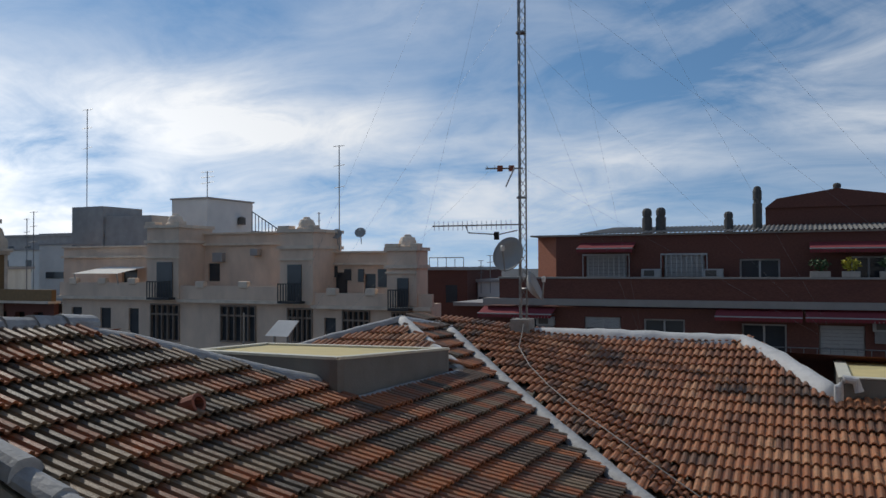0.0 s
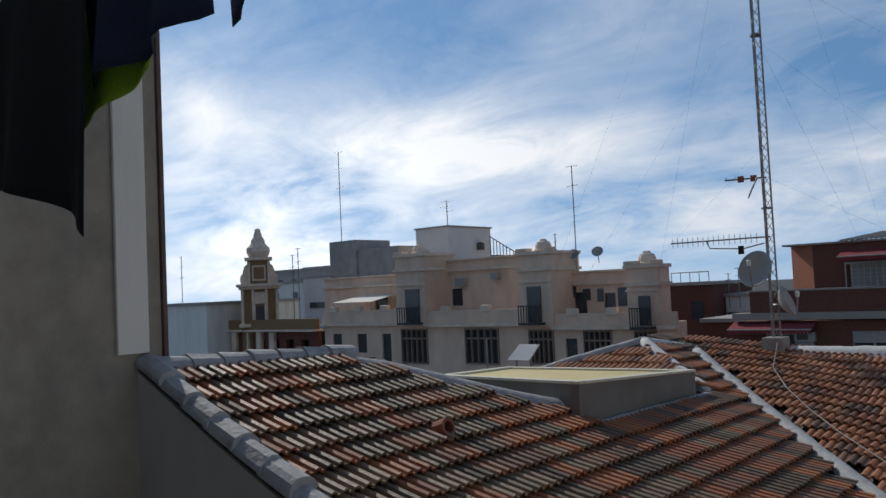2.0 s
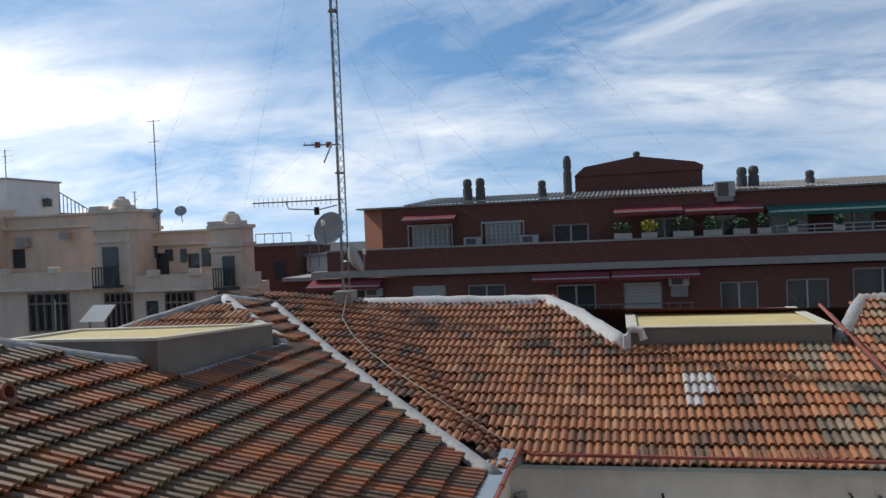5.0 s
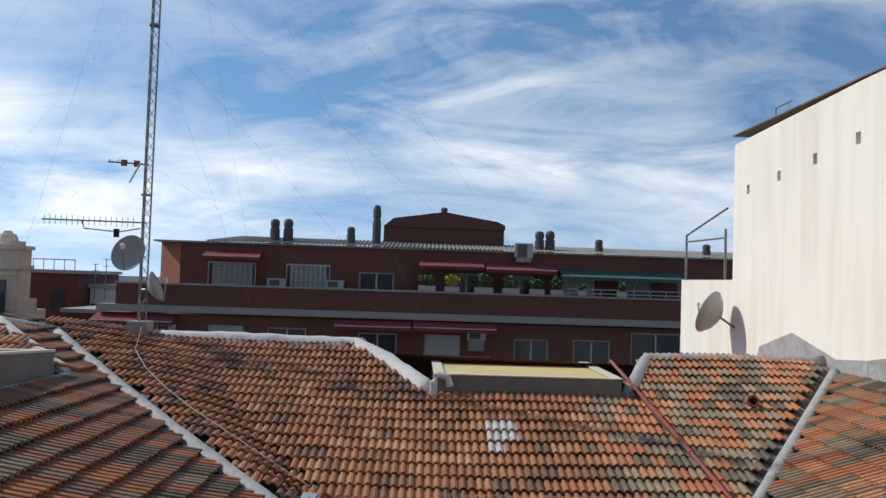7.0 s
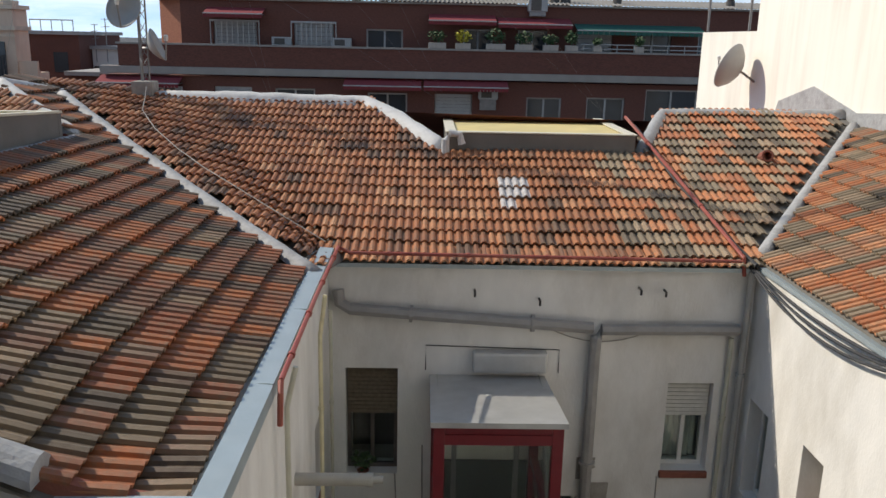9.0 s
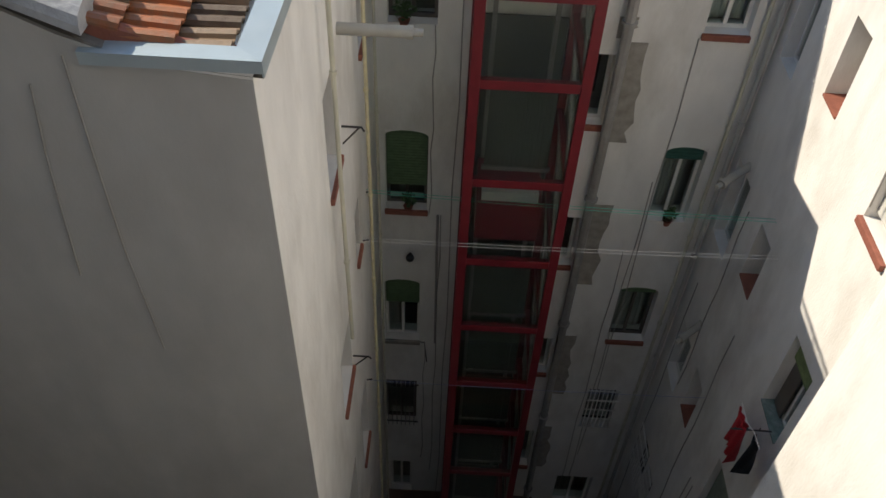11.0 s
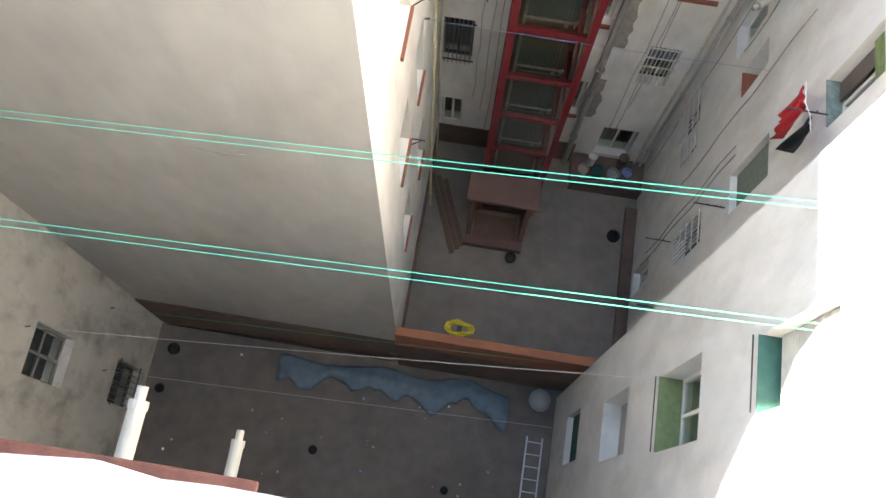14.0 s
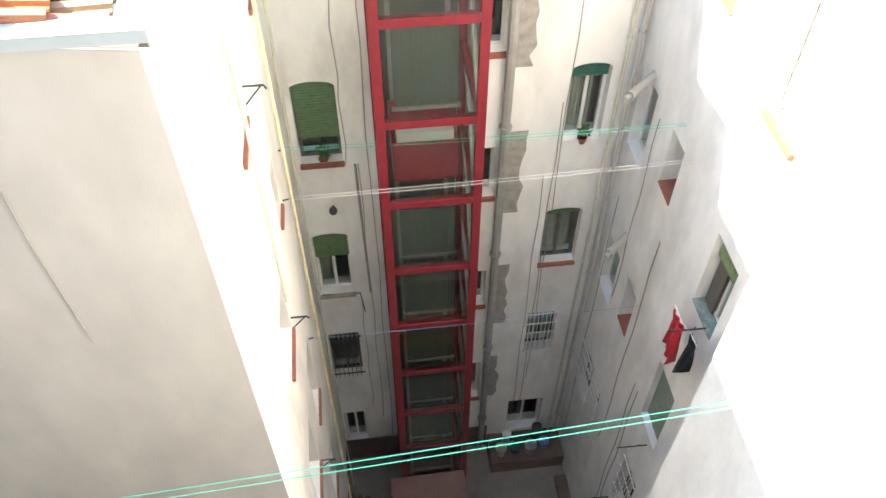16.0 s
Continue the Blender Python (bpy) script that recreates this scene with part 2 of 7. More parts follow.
M["mortar"] = material("grey_sealed_mortar", (0.36, 0.36, 0.36), 0.7, var=0.14, scale=9, dirt=(0.20, 0.19, 0.18), dirt_amount=0.55, dirt_scale=3.0, bump=0.6, bump_scale=18)
M["mortar_white"] = material("white_sealant", (0.60, 0.59, 0.57), 0.75, var=0.08, scale=7, dirt=(0.34, 0.32, 0.30), dirt_amount=0.5, dirt_scale=2.5, bump=0.5, bump_scale=18)
M["zinc"] = material("blue_grey_sheet_metal", (0.40, 0.465, 0.485), 0.45, 0.35, var=0.06, scale=4, dirt=(0.5, 0.52, 0.5), dirt_amount=0.25, dirt_scale=3, bump=0.05)
M["felt"] = material("roof_felt", (0.17, 0.158, 0.14), 0.75, var=0.12, scale=3, dirt=(0.22, 0.22, 0.21), dirt_amount=0.4, dirt_scale=0.9, bump=0.3)
M["yellow_sheet"] = material("pale_yellow_roof_sheet", (0.62, 0.50, 0.22), 0.75, var=0.08, scale=2, dirt=(0.38, 0.33, 0.18), dirt_amount=0.5, bump=0.1)
M["cream"] = material("cream_edge", (0.62, 0.58, 0.46), 0.6, var=0.06)
M["red_frame"] = material("red_painted_steel", (0.15, 0.012, 0.018), 0.4, 0.0, var=0.12, scale=9, dirt=(0.13, 0.03, 0.03), dirt_amount=0.4, bump=0.05)
M["red_pipe"] = material("red_painted_pipe", (0.30, 0.065, 0.045), 0.5, var=0.15, scale=12, dirt=(0.48, 0.22, 0.14), dirt_amount=0.4, bump=0.1)
M["galv"] = material("galvanised_sheet", (0.50, 0.50, 0.49), 0.45, 0.5, var=0.08, scale=5, dirt=(0.35, 0.33, 0.3), dirt_amount=0.3, bump=0.08)
M["pipe_grey"] = material("grey_drain_pipe", (0.30, 0.285, 0.27), 0.6, var=0.12, scale=6, dirt=(0.17, 0.16, 0.15), dirt_amount=0.5, bump=0.1)
M["pipe_pale"] = material("pale_pipe", (0.52, 0.50, 0.40), 0.5, var=0.1, scale=6, bump=0.05)
M["gas_yellow"] = material("yellow_gas_pipe", (0.62, 0.56, 0.36), 0.5, var=0.15, scale=10, bump=0.05)
M["flue"] = material("white_flue", (0.38, 0.36, 0.31), 0.5, var=0.08, scale=5, dirt=(0.34, 0.31, 0.26), dirt_amount=0.4, bump=0.05)
M["terracotta"] = material("terracotta_sill", (0.25, 0.085, 0.055), 0.8, var=0.15, scale=10, bump=0.2)
M["frame_white"] = material("white_window_frame", (0.68, 0.67, 0.63), 0.45, var=0.05, bump=0)
M["frame_dark"] = material("dark_window_frame", (0.10, 0.085, 0.07), 0.5, var=0.1, bump=0)
M["blind_green"] = material("green_slatted_blind", (0.10, 0.17, 0.085), 0.7, var=0.15, scale=12, bump=0.1)
M["blind_bright"] = material("light_green_blind", (0.16, 0.21, 0.09), 0.7, var=0.15, scale=12, bump=0.1)
M["blind_teal"] = material("dark_teal_blind", (0.025, 0.10, 0.08), 0.7, var=0.15, scale=12, bump=0.1)
M["blind_dull"] = material("grey_green_blind", (0.20, 0.235, 0.18), 0.7, var=0.15, scale=12, bump=0.1)
M["blind_grey"] = material("grey_roller_shutter", (0.55, 0.54, 0.50), 0.7, var=0.08, scale=12, bump=0.1)
M["blind_brown"] = material("brown_reed_blind", (0.14, 0.11, 0.075), 0.85, var=0.2, scale=20, bump=0.2)
M["iron"] = material("dark_iron", (0.05, 0.047, 0.045), 0.6, 0.3, var=0.15, bump=0.05)
M["steel"] = material("weathered_steel", (0.26, 0.25, 0.24), 0.5, 0.6, var=0.12, bump=0.05)
M["alu"] = material("aluminium_rod", (0.55, 0.55, 0.55), 0.4, 0.8, var=0.08, bump=0)
# near-black: the darkness of unlit interiors is put into this colour
M["dark"] = material("painted_interior_shade", (0.035, 0.033, 0.03), 0.95, var=0.3, scale=1.5, bump=0)
M["curtain"] = material("net_curtain", (0.45, 0.44, 0.40), 0.9, var=0.12, scale=5, stretch=(14, 14, 0.3), bump=0.2)
M["concrete"] = material("court_concrete", (0.225, 0.198, 0.168), 0.9, var=0.12, scale=3, dirt=(0.13, 0.115, 0.10), dirt_amount=0.6, dirt_scale=0.9, bump=0.3)
M["concrete_dark"] = material("worn_court_floor", (0.19, 0.165, 0.14), 0.9, var=0.14, scale=3, dirt=(0.12, 0.10, 0.085), dirt_amount=0.6, dirt_scale=0.7, bump=0.3)
M["dado"] = material("brown_painted_dado", (0.16, 0.105, 0.082), 0.85, var=0.15, scale=4, dirt=(0.10, 0.06, 0.045), dirt_amount=0.6, bump=0.3)
M["orange_wall"] = material("orange_painted_wall", (0.31, 0.12, 0.065), 0.85, var=0.12, scale=3, dirt=(0.30, 0.12, 0.07), dirt_amount=0.5, bump=0.3)
M["tarp"] = material("blue_tarpaulin", (0.13, 0.19, 0.235), 0.55, var=0.2, scale=5, dirt=(0.16, 0.18, 0.18), dirt_amount=0.5, bump=0.2)
M["wood"] = material("weathered_plank", (0.15, 0.10, 0.07), 0.85, var=0.25, scale=4, stretch=(1, 8, 1), bump=0.3)
M["canopy"] = material("reddish_brown_canopy", (0.135, 0.078, 0.065), 0.8, var=0.12, scale=3, bump=0.15)
M["patina"] = material("green_grey_worn_sheet", (0.15, 0.20, 0.175), 0.6, 0.2, var=0.25, scale=14, dirt=(0.34, 0.36, 0.33), dirt_amount=0.7, dirt_scale=9, bump=0.1)
M["hose"] = material("yellow_hose", (0.55, 0.42, 0.03), 0.5, var=0.1, bump=0)
M["rope_green"] = material("green_line", (0.07, 0.55, 0.40), 0.5, var=0.1, bump=0)
M["rope_white"] = material("white_line", (0.72, 0.70, 0.66), 0.6, var=0.05, bump=0)
M["rope_blue"] = material("blue_line", (0.22, 0.27, 0.50), 0.6, var=0.05, bump=0)
M["cable"] = material("black_cable", (0.035, 0.035, 0.037), 0.6, var=0.1, bump=0)
M["cable_grey"] = material("grey_cable", (0.33, 0.31, 0.28), 0.7, var=0.1, bump=0)
M["cloth_black"] = material("black_cloth", (0.008, 0.009, 0.010), 0.95, var=0.2, scale=60, bump=0.2, bump_scale=200)
M["cloth_navy"] = material("navy_cloth", (0.012, 0.018, 0.05), 0.95, var=0.2, scale=60, bump=0.2, bump_scale=200)
M["cloth_lime"] = material("lime_cloth", (0.30, 0.46, 0.03), 0.95, var=0.12, scale=60, bump=0.2, bump_scale=200)
M["cloth_red"] = material("red_cloth", (0.45, 0.02, 0.03), 0.9, var=0.2, scale=30, bump=0.2)
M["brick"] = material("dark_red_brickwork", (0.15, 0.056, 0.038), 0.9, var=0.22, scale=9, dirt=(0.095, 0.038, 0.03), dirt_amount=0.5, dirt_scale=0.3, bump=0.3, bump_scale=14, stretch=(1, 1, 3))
# the same brick, with sunlight on the side faces put into its colour
M["brick_lit"] = material("sunlit_brickwork", (0.40, 0.15, 0.085), 0.9, var=0.15, scale=9, bump=0.3, stretch=(1, 1, 3))
M["ledge"] = material("pale_stone_ledge", (0.33, 0.29, 0.25), 0.85, var=0.08, scale=2, bump=0.1)
M["awning"] = material("dark_red_awning", (0.24, 0.035, 0.04), 0.85, var=0.1, scale=6, bump=0.1)
M["awning_green"] = material("dark_green_awning", (0.03, 0.12, 0.09), 0.85, var=0.1, scale=6, bump=0.1)
M["fibre"] = material("corrugated_fibre_cement", (0.19, 0.18, 0.165), 0.85, var=0.15, scale=2, dirt=(0.17, 0.16, 0.14), dirt_amount=0.5, bump=0.2)
M["beige"] = material("beige_render", (0.76, 0.56, 0.41), 0.9, var=0.09, scale=1.2, dirt=(0.50, 0.36, 0.26), dirt_amount=0.55, dirt_scale=0.4, bump=0.15, stretch=(1, 1, 0.5))
M["beige_trim"] = material("pale_stone_trim", (0.77, 0.61, 0.46), 0.9, var=0.1, scale=1.5, dirt=(0.36, 0.28, 0.21), dirt_amount=0.5, dirt_scale=0.6, bump=0.1)
M["pale_render"] = material("pale_grey_render", (0.74, 0.70, 0.64), 0.9, var=0.06, scale=1, dirt=(0.56, 0.52, 0.47), dirt_amount=0.4, dirt_scale=0.3, bump=0.1)
M["grey_block"] = material("weathered_grey_render", (0.38, 0.35, 0.325), 0.9, var=0.12, scale=1.5, dirt=(0.25, 0.23, 0.21), dirt_amount=0.5, dirt_scale=0.4, bump=0.15)
M["ochre"] = material("ochre_tile_panel", (0.26, 0.15, 0.06), 0.7, var=0.12, scale=4, bump=0.1)
M["pane_far"] = material("distant_window_pane", (0.05, 0.055, 0.06), 0.12, var=0.2, scale=0.8, bump=0)
M["shutter_pale"] = material("pale_roller_shutter", (0.42, 0.40, 0.37), 0.7, var=0.06, bump=0.05)
M["leaf"] = material("balcony_leaf", (0.045, 0.085, 0.025), 0.7, var=0.4, scale=20, bump=0)
M["leaf_yellow"] = material("yellow_bush_leaf", (0.45, 0.38, 0.03), 0.7, var=0.3, scale=20, bump=0)
M["pot"] = material("pale_planter", (0.42, 0.36, 0.30), 0.8, var=0.1, bump=0.1)
M["dish"] = material("dish_paint", (0.36, 0.35, 0.33), 0.55, var=0.08, scale=3, bump=0.05)
M["bay_metal"] = material("brown_painted_bay_frame", (0.26, 0.19, 0.14), 0.6, var=0.15, scale=3, bump=0.05)
M["chimney"] = material("dark_grey_chimney", (0.095, 0.085, 0.075), 0.85, var=0.2, scale=5, bump=0.15)
M["ground"] = material("street_asphalt", (0.055, 0.055, 0.055), 0.9, var=0.2, scale=0.5, bump=0.2)
M["black"] = material("black_void", (0.012, 0.012, 0.012), 0.9, var=0.2, bump=0)
GLASS = glass_material("window_glass", (0.85, 0.9, 0.88), 0.06)
LIFT_GLASS = glass_material("lift_glass", (0.92, 0.95, 0.92), 0.08)
M["screen"] = material("grey_green_lift_panel", (0.05, 0.06, 0.048), 0.7, var=0.12, scale=6, bump=0.1)
M["tile_pale"] = material("pale_translucent_tile", (0.50, 0.47, 0.45), 0.5, var=0.2, scale=12, bump=0.2)

# ---- mesh helpers ----


def link_bm(name, bm, mat, parent=None, label="", smooth=False):
    me = bpy.data.meshes.new(name)
    bmesh.ops.recalc_face_normals(bm, faces=bm.faces[:])
    if smooth:
        for f in bm.faces:
            f.smooth = True
    bm.to_mesh(me)
    bm.free()
    me.materials.append(mat)
    ob = new(name, me)
    if parent is not None:
        ob.parent = parent
    if label:
        ob["label"] = label
    return ob


def part(name, bm, mat, parent, label=""):
    return link_bm(name, bm, mat, parent, label)


def raw(name, verts, faces, mat, parent=None, label="", smooth=False):
    me = bpy.data.meshes.new(name)
    me.from_pydata(verts, [], faces)
    me.update()
    if smooth:
        for p in me.polygons:
            p.use_smooth = True
    me.materials.append(mat)
    ob = new(name, me)
    if parent is not None:
        ob.parent = parent
    if label:
        ob["label"] = label
    return ob


def empty(name, at, label, category, group="", kind="", rz=0.0):
    e = new(name)
    e.empty_display_size = 0.1
    e.matrix_world = pose(*at, 0, 0, rz)
    return tagged(e, label, category, group, kind)


def add_box(bm, x0, x1, y0, y1, z0, z1, bevel=0.0):
    r = bmesh.ops.create_cube(bm, size=1.0)
    vs = r["verts"]
    for v in vs:
        v.co = Vector((x0 + (v.co.x + 0.5) * (x1 - x0), y0 + (v.co.y + 0.5) * (y1 - y0), z0 + (v.co.z + 0.5) * (z1 - z0)))
    if bevel:
        es = list({e for v in vs for e in v.link_edges})
        bmesh.ops.bevel(bm, geom=es, offset=bevel, segments=2, affect="EDGES", profile=0.6)


def box_bm(x0, x1, y0, y1, z0, z1, bevel=0.0):
    bm = bmesh.new()
    add_box(bm, x0, x1, y0, y1, z0, z1, bevel)
    return bm


def add_tube(bm, pts, rad, sides=8, cap=True):
    """A round tube along a line of points."""
    pts = [Vector(p) for p in pts]
    rings = []
    for i, p in enumerate(pts):
        d = (pts[min(i + 1, len(pts) - 1)] - pts[max(i - 1, 0)]).normalized()
        a = d.orthogonal().normalized() if abs(d.z) > 0.95 else d.cross(Vector((0, 0, 1))).normalized()
        b = d.cross(a).normalized()
        r = rad[i] if isinstance(rad, (list, tuple)) else rad
        rings.append([bm.verts.new(p + (a * math.cos(k * math.tau / sides) + b * math.sin(k * math.tau / sides)) * r) for k in range(sides)])
    for r0, r1 in zip(rings, rings[1:]):
        for k in range(sides):
            bm.faces.new((r0[k], r0[(k + 1) % sides], r1[(k + 1) % sides], r1[k]))
    if cap:
        bm.faces.new(rings[0][::-1])
        bm.faces.new(rings[-1])


def tube_bm(pts, rad, sides=8):
    bm = bmesh.new()
    add_tube(bm, pts, rad, sides)
    return bm


def sag(a, b, drop, n=14):
    a, b = Vector(a), Vector(b)
    return [a.lerp(b, i / n) - Vector((0, 0, drop * 4 * (i / n) * (1 - i / n))) for i in range(n + 1)]


def lathe_bm(profile, sides=16, at=(0, 0, 0)):
    bm = bmesh.new()
    rings = [[bm.verts.new((at[0] + r * math.cos(k * math.tau / sides), at[1] + r * math.sin(k * math.tau / sides), at[2] + z)) for k in range(sides)] for r, z in profile]
    for r0, r1 in zip(rings, rings[1:]):
        for k in range(sides):
            bm.faces.new((r0[k], r0[(k + 1) % sides], r1[(k + 1) % sides], r1[k]))
    bm.faces.new(rings[0][::-1])
    bm.faces.new(rings[-1])
    return bm


def wall_with_holes(name, origin, u_dir, n_dir, u0, u1, z0, z1, thick, holes, mat, top=None, cuts=1):
    """An upright wall: u runs along it, its face lies in the plane through origin, n_dir points out of the face. holes: (u0, u1, z0, z1), cut right through."""
    o, u, n = Vector(origin), Vector(u_dir), Vector(n_dir)
    us = sorted({u0, u1, *[v for h in holes for v in h[:2] if u0 < v < u1]})
    us = sorted({*us, *[u0 + (u1 - u0) * i / cuts for i in range(1, cuts)]})
    zs = sorted({z0, z1, *[v for h in holes for v in h[2:] if z0 < v < z1]})
    full = {}
    for i in range(len(us) - 1):
        for j in range(len(zs) - 1):
            cu, cz = (us[i] + us[i + 1]) / 2, (zs[j] + zs[j + 1]) / 2
            full[i, j] = not any(h[0] < cu < h[1] and h[2] < cz < h[3] for h in holes)
    verts, index, faces = [], {}, []

    def vert(i, j, k):
        if (i, j, k) not in index:
            index[i, j, k] = len(verts)
            z = zs[j]
            if top is not None and j == len(zs) - 1:
                z = top(us[i])
            verts.append(o + u * us[i] - n * (thick * k) + Vector((0, 0, z - o.z)))
        return index[i, j, k]

    for (i, j), f in full.items():
        if not f:
            continue
        for k in (0, 1):
            q = [vert(i, j, k), vert(i + 1, j, k), vert(i + 1, j + 1, k), vert(i, j + 1, k)]
            faces.append(q if k == 0 else q[::-1])
        for di, dj, a, b in ((-1, 0, (i, j), (i, j + 1)), (1, 0, (i + 1, j), (i + 1, j + 1)), (0, -1, (i, j), (i + 1, j)), (0, 1, (i, j + 1), (i + 1, j + 1))):
            if not full.get((i + di, j + dj), False):
                faces.append([vert(*a, 0), vert(*b, 0), vert(*b, 1), vert(*a, 1)])
    bm = bmesh.new()
    bv = [bm.verts.new(v) for v in verts]
    for f in faces:
        bm.faces.new([bv[k] for k in f])
    return link_bm(name, bm, mat)

# ---- the plan ----
WX, WY = -1.12, 3.8          # corner of the tiled wing
BY, RX, NX, LX = 9.3, 4.0, 2.7, -6.9
EAVE = 14.95
FLOOR_FAR, FLOOR_NEAR = -0.9, -1.7
NEAR_END = 3.5
TALL_X = 7.0

# ---- ground and floors ----
ground = link_bm("ground", box_bm(-2500, 2500, -600, 3500, -2.4, -2.0), M["ground"])
tagged(ground, "dark asphalt street ground between the buildings", "ground", kind="structure")
floor_far = link_bm("floor_1", box_bm(WX - 0.2, RX + 0.2, 3.75, BY + 0.2, FLOOR_FAR - 0.3, FLOOR_FAR), M["concrete"])
tagged(floor_far, "stained grey concrete floor of the lift courtyard", "floor", kind="structure")
floor_near = link_bm("floor_2", box_bm(LX - 0.2, NX + 0.2, -0.4, 3.72, FLOOR_NEAR - 0.3, FLOOR_NEAR), M["concrete_dark"])
tagged(floor_near, "dark worn concrete floor of the lower courtyard", "floor", kind="structure")

# ---- walls round the courtyard ----
BACK_WINS = [(-0.93, -0.29, 12.1, 13.53, "reed"), (-1.0, -0.37, 8.88, 10.40, "green_deep"), (-1.06, -0.45, 5.62, 7.25, "green_half"), (-1.09, -0.48, 2.84, 4.34, "bars"), (-1.04, -0.56, -0.06, 1.28, "plain"),
             (3.06, 3.63, 12.18, 13.38, "shutter_top"), (3.03, 3.61, 8.92, 10.37, "green_top"), (2.93, 3.58, 5.96, 7.38, "green_curtain"), (2.88, 3.46, 3.1, 4.4, "grid"), (2.7, 3.5, -0.3, 1.03, "plain"),
             (1.55, 2.03, 10.68, 11.8, "stair"), (1.55, 2.0, 7.83, 8.9, "stair"), (1.55, 1.97, 4.85, 5.88, "stair"), (1.55, 1.98, 1.4, 2.8, "stair")]
RIGHT_WINS = [(7.2, 7.65, 12.45, 13.42, "recess"), (5.32, 5.97, 12.22, 13.52, "shutter_low"), (8.52, 9.05, 12.05, 13.3, "plain"),
              (7.3, 7.77, 9.43, 10.4, "recess_green"), (5.34, 5.98, 9.08, 10.36, "green_open"), (8.45, 9.1, 9.0, 10.4, "plain"),
              (7.4, 7.85, 6.14, 7.2, "recess"), (5.5, 6.18, 5.8, 7.32, "green_closed"), (8.3, 9.0, 5.8, 7.1, "plain"),
              (7.66, 8.03, 2.9, 3.82, "grid"), (5.55, 6.13, 2.85, 4.38, "grid"), (8.2, 8.9, 2.6, 3.9, "grid"), (5.9, 6.5, -0.6, 0.8, "plain")]
NEAR_WINS = [(1.48, 2.42, 7.47, 9.04, "green_side"), (1.6, 2.58, 4.0, 5.73, "recess_plain"), (1.8, 2.8, 0.3, 1.8, "teal"), (1.55, 2.24, 10.67, 12.1, "shutter_plain")]
WINGR_WINS = [(5.66, 6.3, 12.35, 13.45, "plain_sill"), (7.9, 8.35, 12.5, 13.4, "plain_sill"), (5.4, 6.12, 9.1, 10.1, "plain_sill"), (6.95, 7.3, 10.1, 10.9, "plain_sill"), (5.02, 5.8, 6.1, 7.45, "plain_sill"), (6.5, 7.1, 6.0, 7.5, "plain_sill"), (5.0, 5.7, 3.0, 4.4, "plain_sill"), (6.5, 7.1, 3.0, 4.4, "plain_sill")]
LEFT_WINS = [(1.75, 2.57, 16.91, 18.36, "old_white"), (1.47, 2.38, 2.5, 4.05, "two_light"), (1.56, 2.47, -1.2, 0.25, "bars"), (1.4, 2.45, 20.1, 21.3, "plain"), (1.5, 2.4, 13.2, 14.6, "plain"), (1.5, 2.4, 9.6, 11.0, "plain"), (1.5, 2.4, 6.2, 7.6, "plain")]

wall_back = wall_with_holes("wall_north", (0, BY, 0), (1, 0, 0), (0, -1, 0), WX, RX, FLOOR_FAR - 0.3, EAVE - 0.1, 0.4, [w[:4] for w in BACK_WINS], M["plaster"])
tagged(wall_back, "stained white plaster courtyard wall behind the lift", "wall", kind="structure")
wall_right = wall_with_holes("wall_east", (RX, 0, 0), (0, 1, 0), (-1, 0, 0), NEAR_END, BY, FLOOR_FAR - 0.3, EAVE - 0.1, 0.4, [w[:4] for w in RIGHT_WINS], M["plaster"])
tagged(wall_right, "white plaster courtyard wall, sunlit above, shaded below", "wall", kind="structure")
wall_near = wall_with_holes("wall_east_near", (NX, 0, 0), (0, 1, 0), (-1, 0, 0), -0.35, NEAR_END, FLOOR_NEAR - 0.3, 16.4, 0.4, [w[:4] for w in NEAR_WINS], M["plaster"])
tagged(wall_near, "grey white plaster wall of the projecting block", "wall", kind="structure")
wall_step = link_bm("wall_east_step", box_bm(NX + 0.4, RX + 3, NEAR_END - 0.4, NEAR_END - 0.002, FLOOR_FAR - 0.3, 16.4), M["plaster"])
tagged(wall_step, "plaster return wall of the projecting block", "wall", kind="structure")
wall_wing = wall_with_holes("wall_west", (WX, 0, 0), (0, 1, 0), (1, 0, 0), WY + 0.004, BY, FLOOR_FAR - 0.3, EAVE + 0.06, 0.4, [w[:4] for w in WINGR_WINS], M["plaster"])
tagged(wall_wing, "bright white plaster side wall of the tiled wing", "wall", kind="structure")


def wing_z(x, y):
    """The wing roof; near the front corner it stays low for the first courses."""
    u = -1.07 - x
    full = 0.28 * u + 0.0165 * u * u
    k = min(1.0, max(0.0, (u - 0.2) / 1.5))
    k = k * k * (3 - 2 * k)
    near = max(0.0, 1 - (y - 3.8) / 1.5) * (1 - k) if u > 0 else 0.0
    return EAVE + full * (1 - 0.75 * near) * (1 - 0.012 * (y - 3.8))


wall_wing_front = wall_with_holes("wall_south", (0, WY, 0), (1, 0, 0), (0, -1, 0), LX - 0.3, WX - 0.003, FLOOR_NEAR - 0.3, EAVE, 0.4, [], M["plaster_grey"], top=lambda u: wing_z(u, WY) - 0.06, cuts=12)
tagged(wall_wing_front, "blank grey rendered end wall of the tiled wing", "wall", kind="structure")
wall_left = wall_with_holes("wall_west_near", (LX, 0, 0), (0, 1, 0), (1, 0, 0), -0.4, WY + 0.25, 8.8, 22.5, 0.4, [w[:4] for w in LEFT_WINS if w[2] > 8.8], M["plaster_old"])
tagged(wall_left, "stained grey plaster wall of the taller neighbour", "wall", kind="structure")
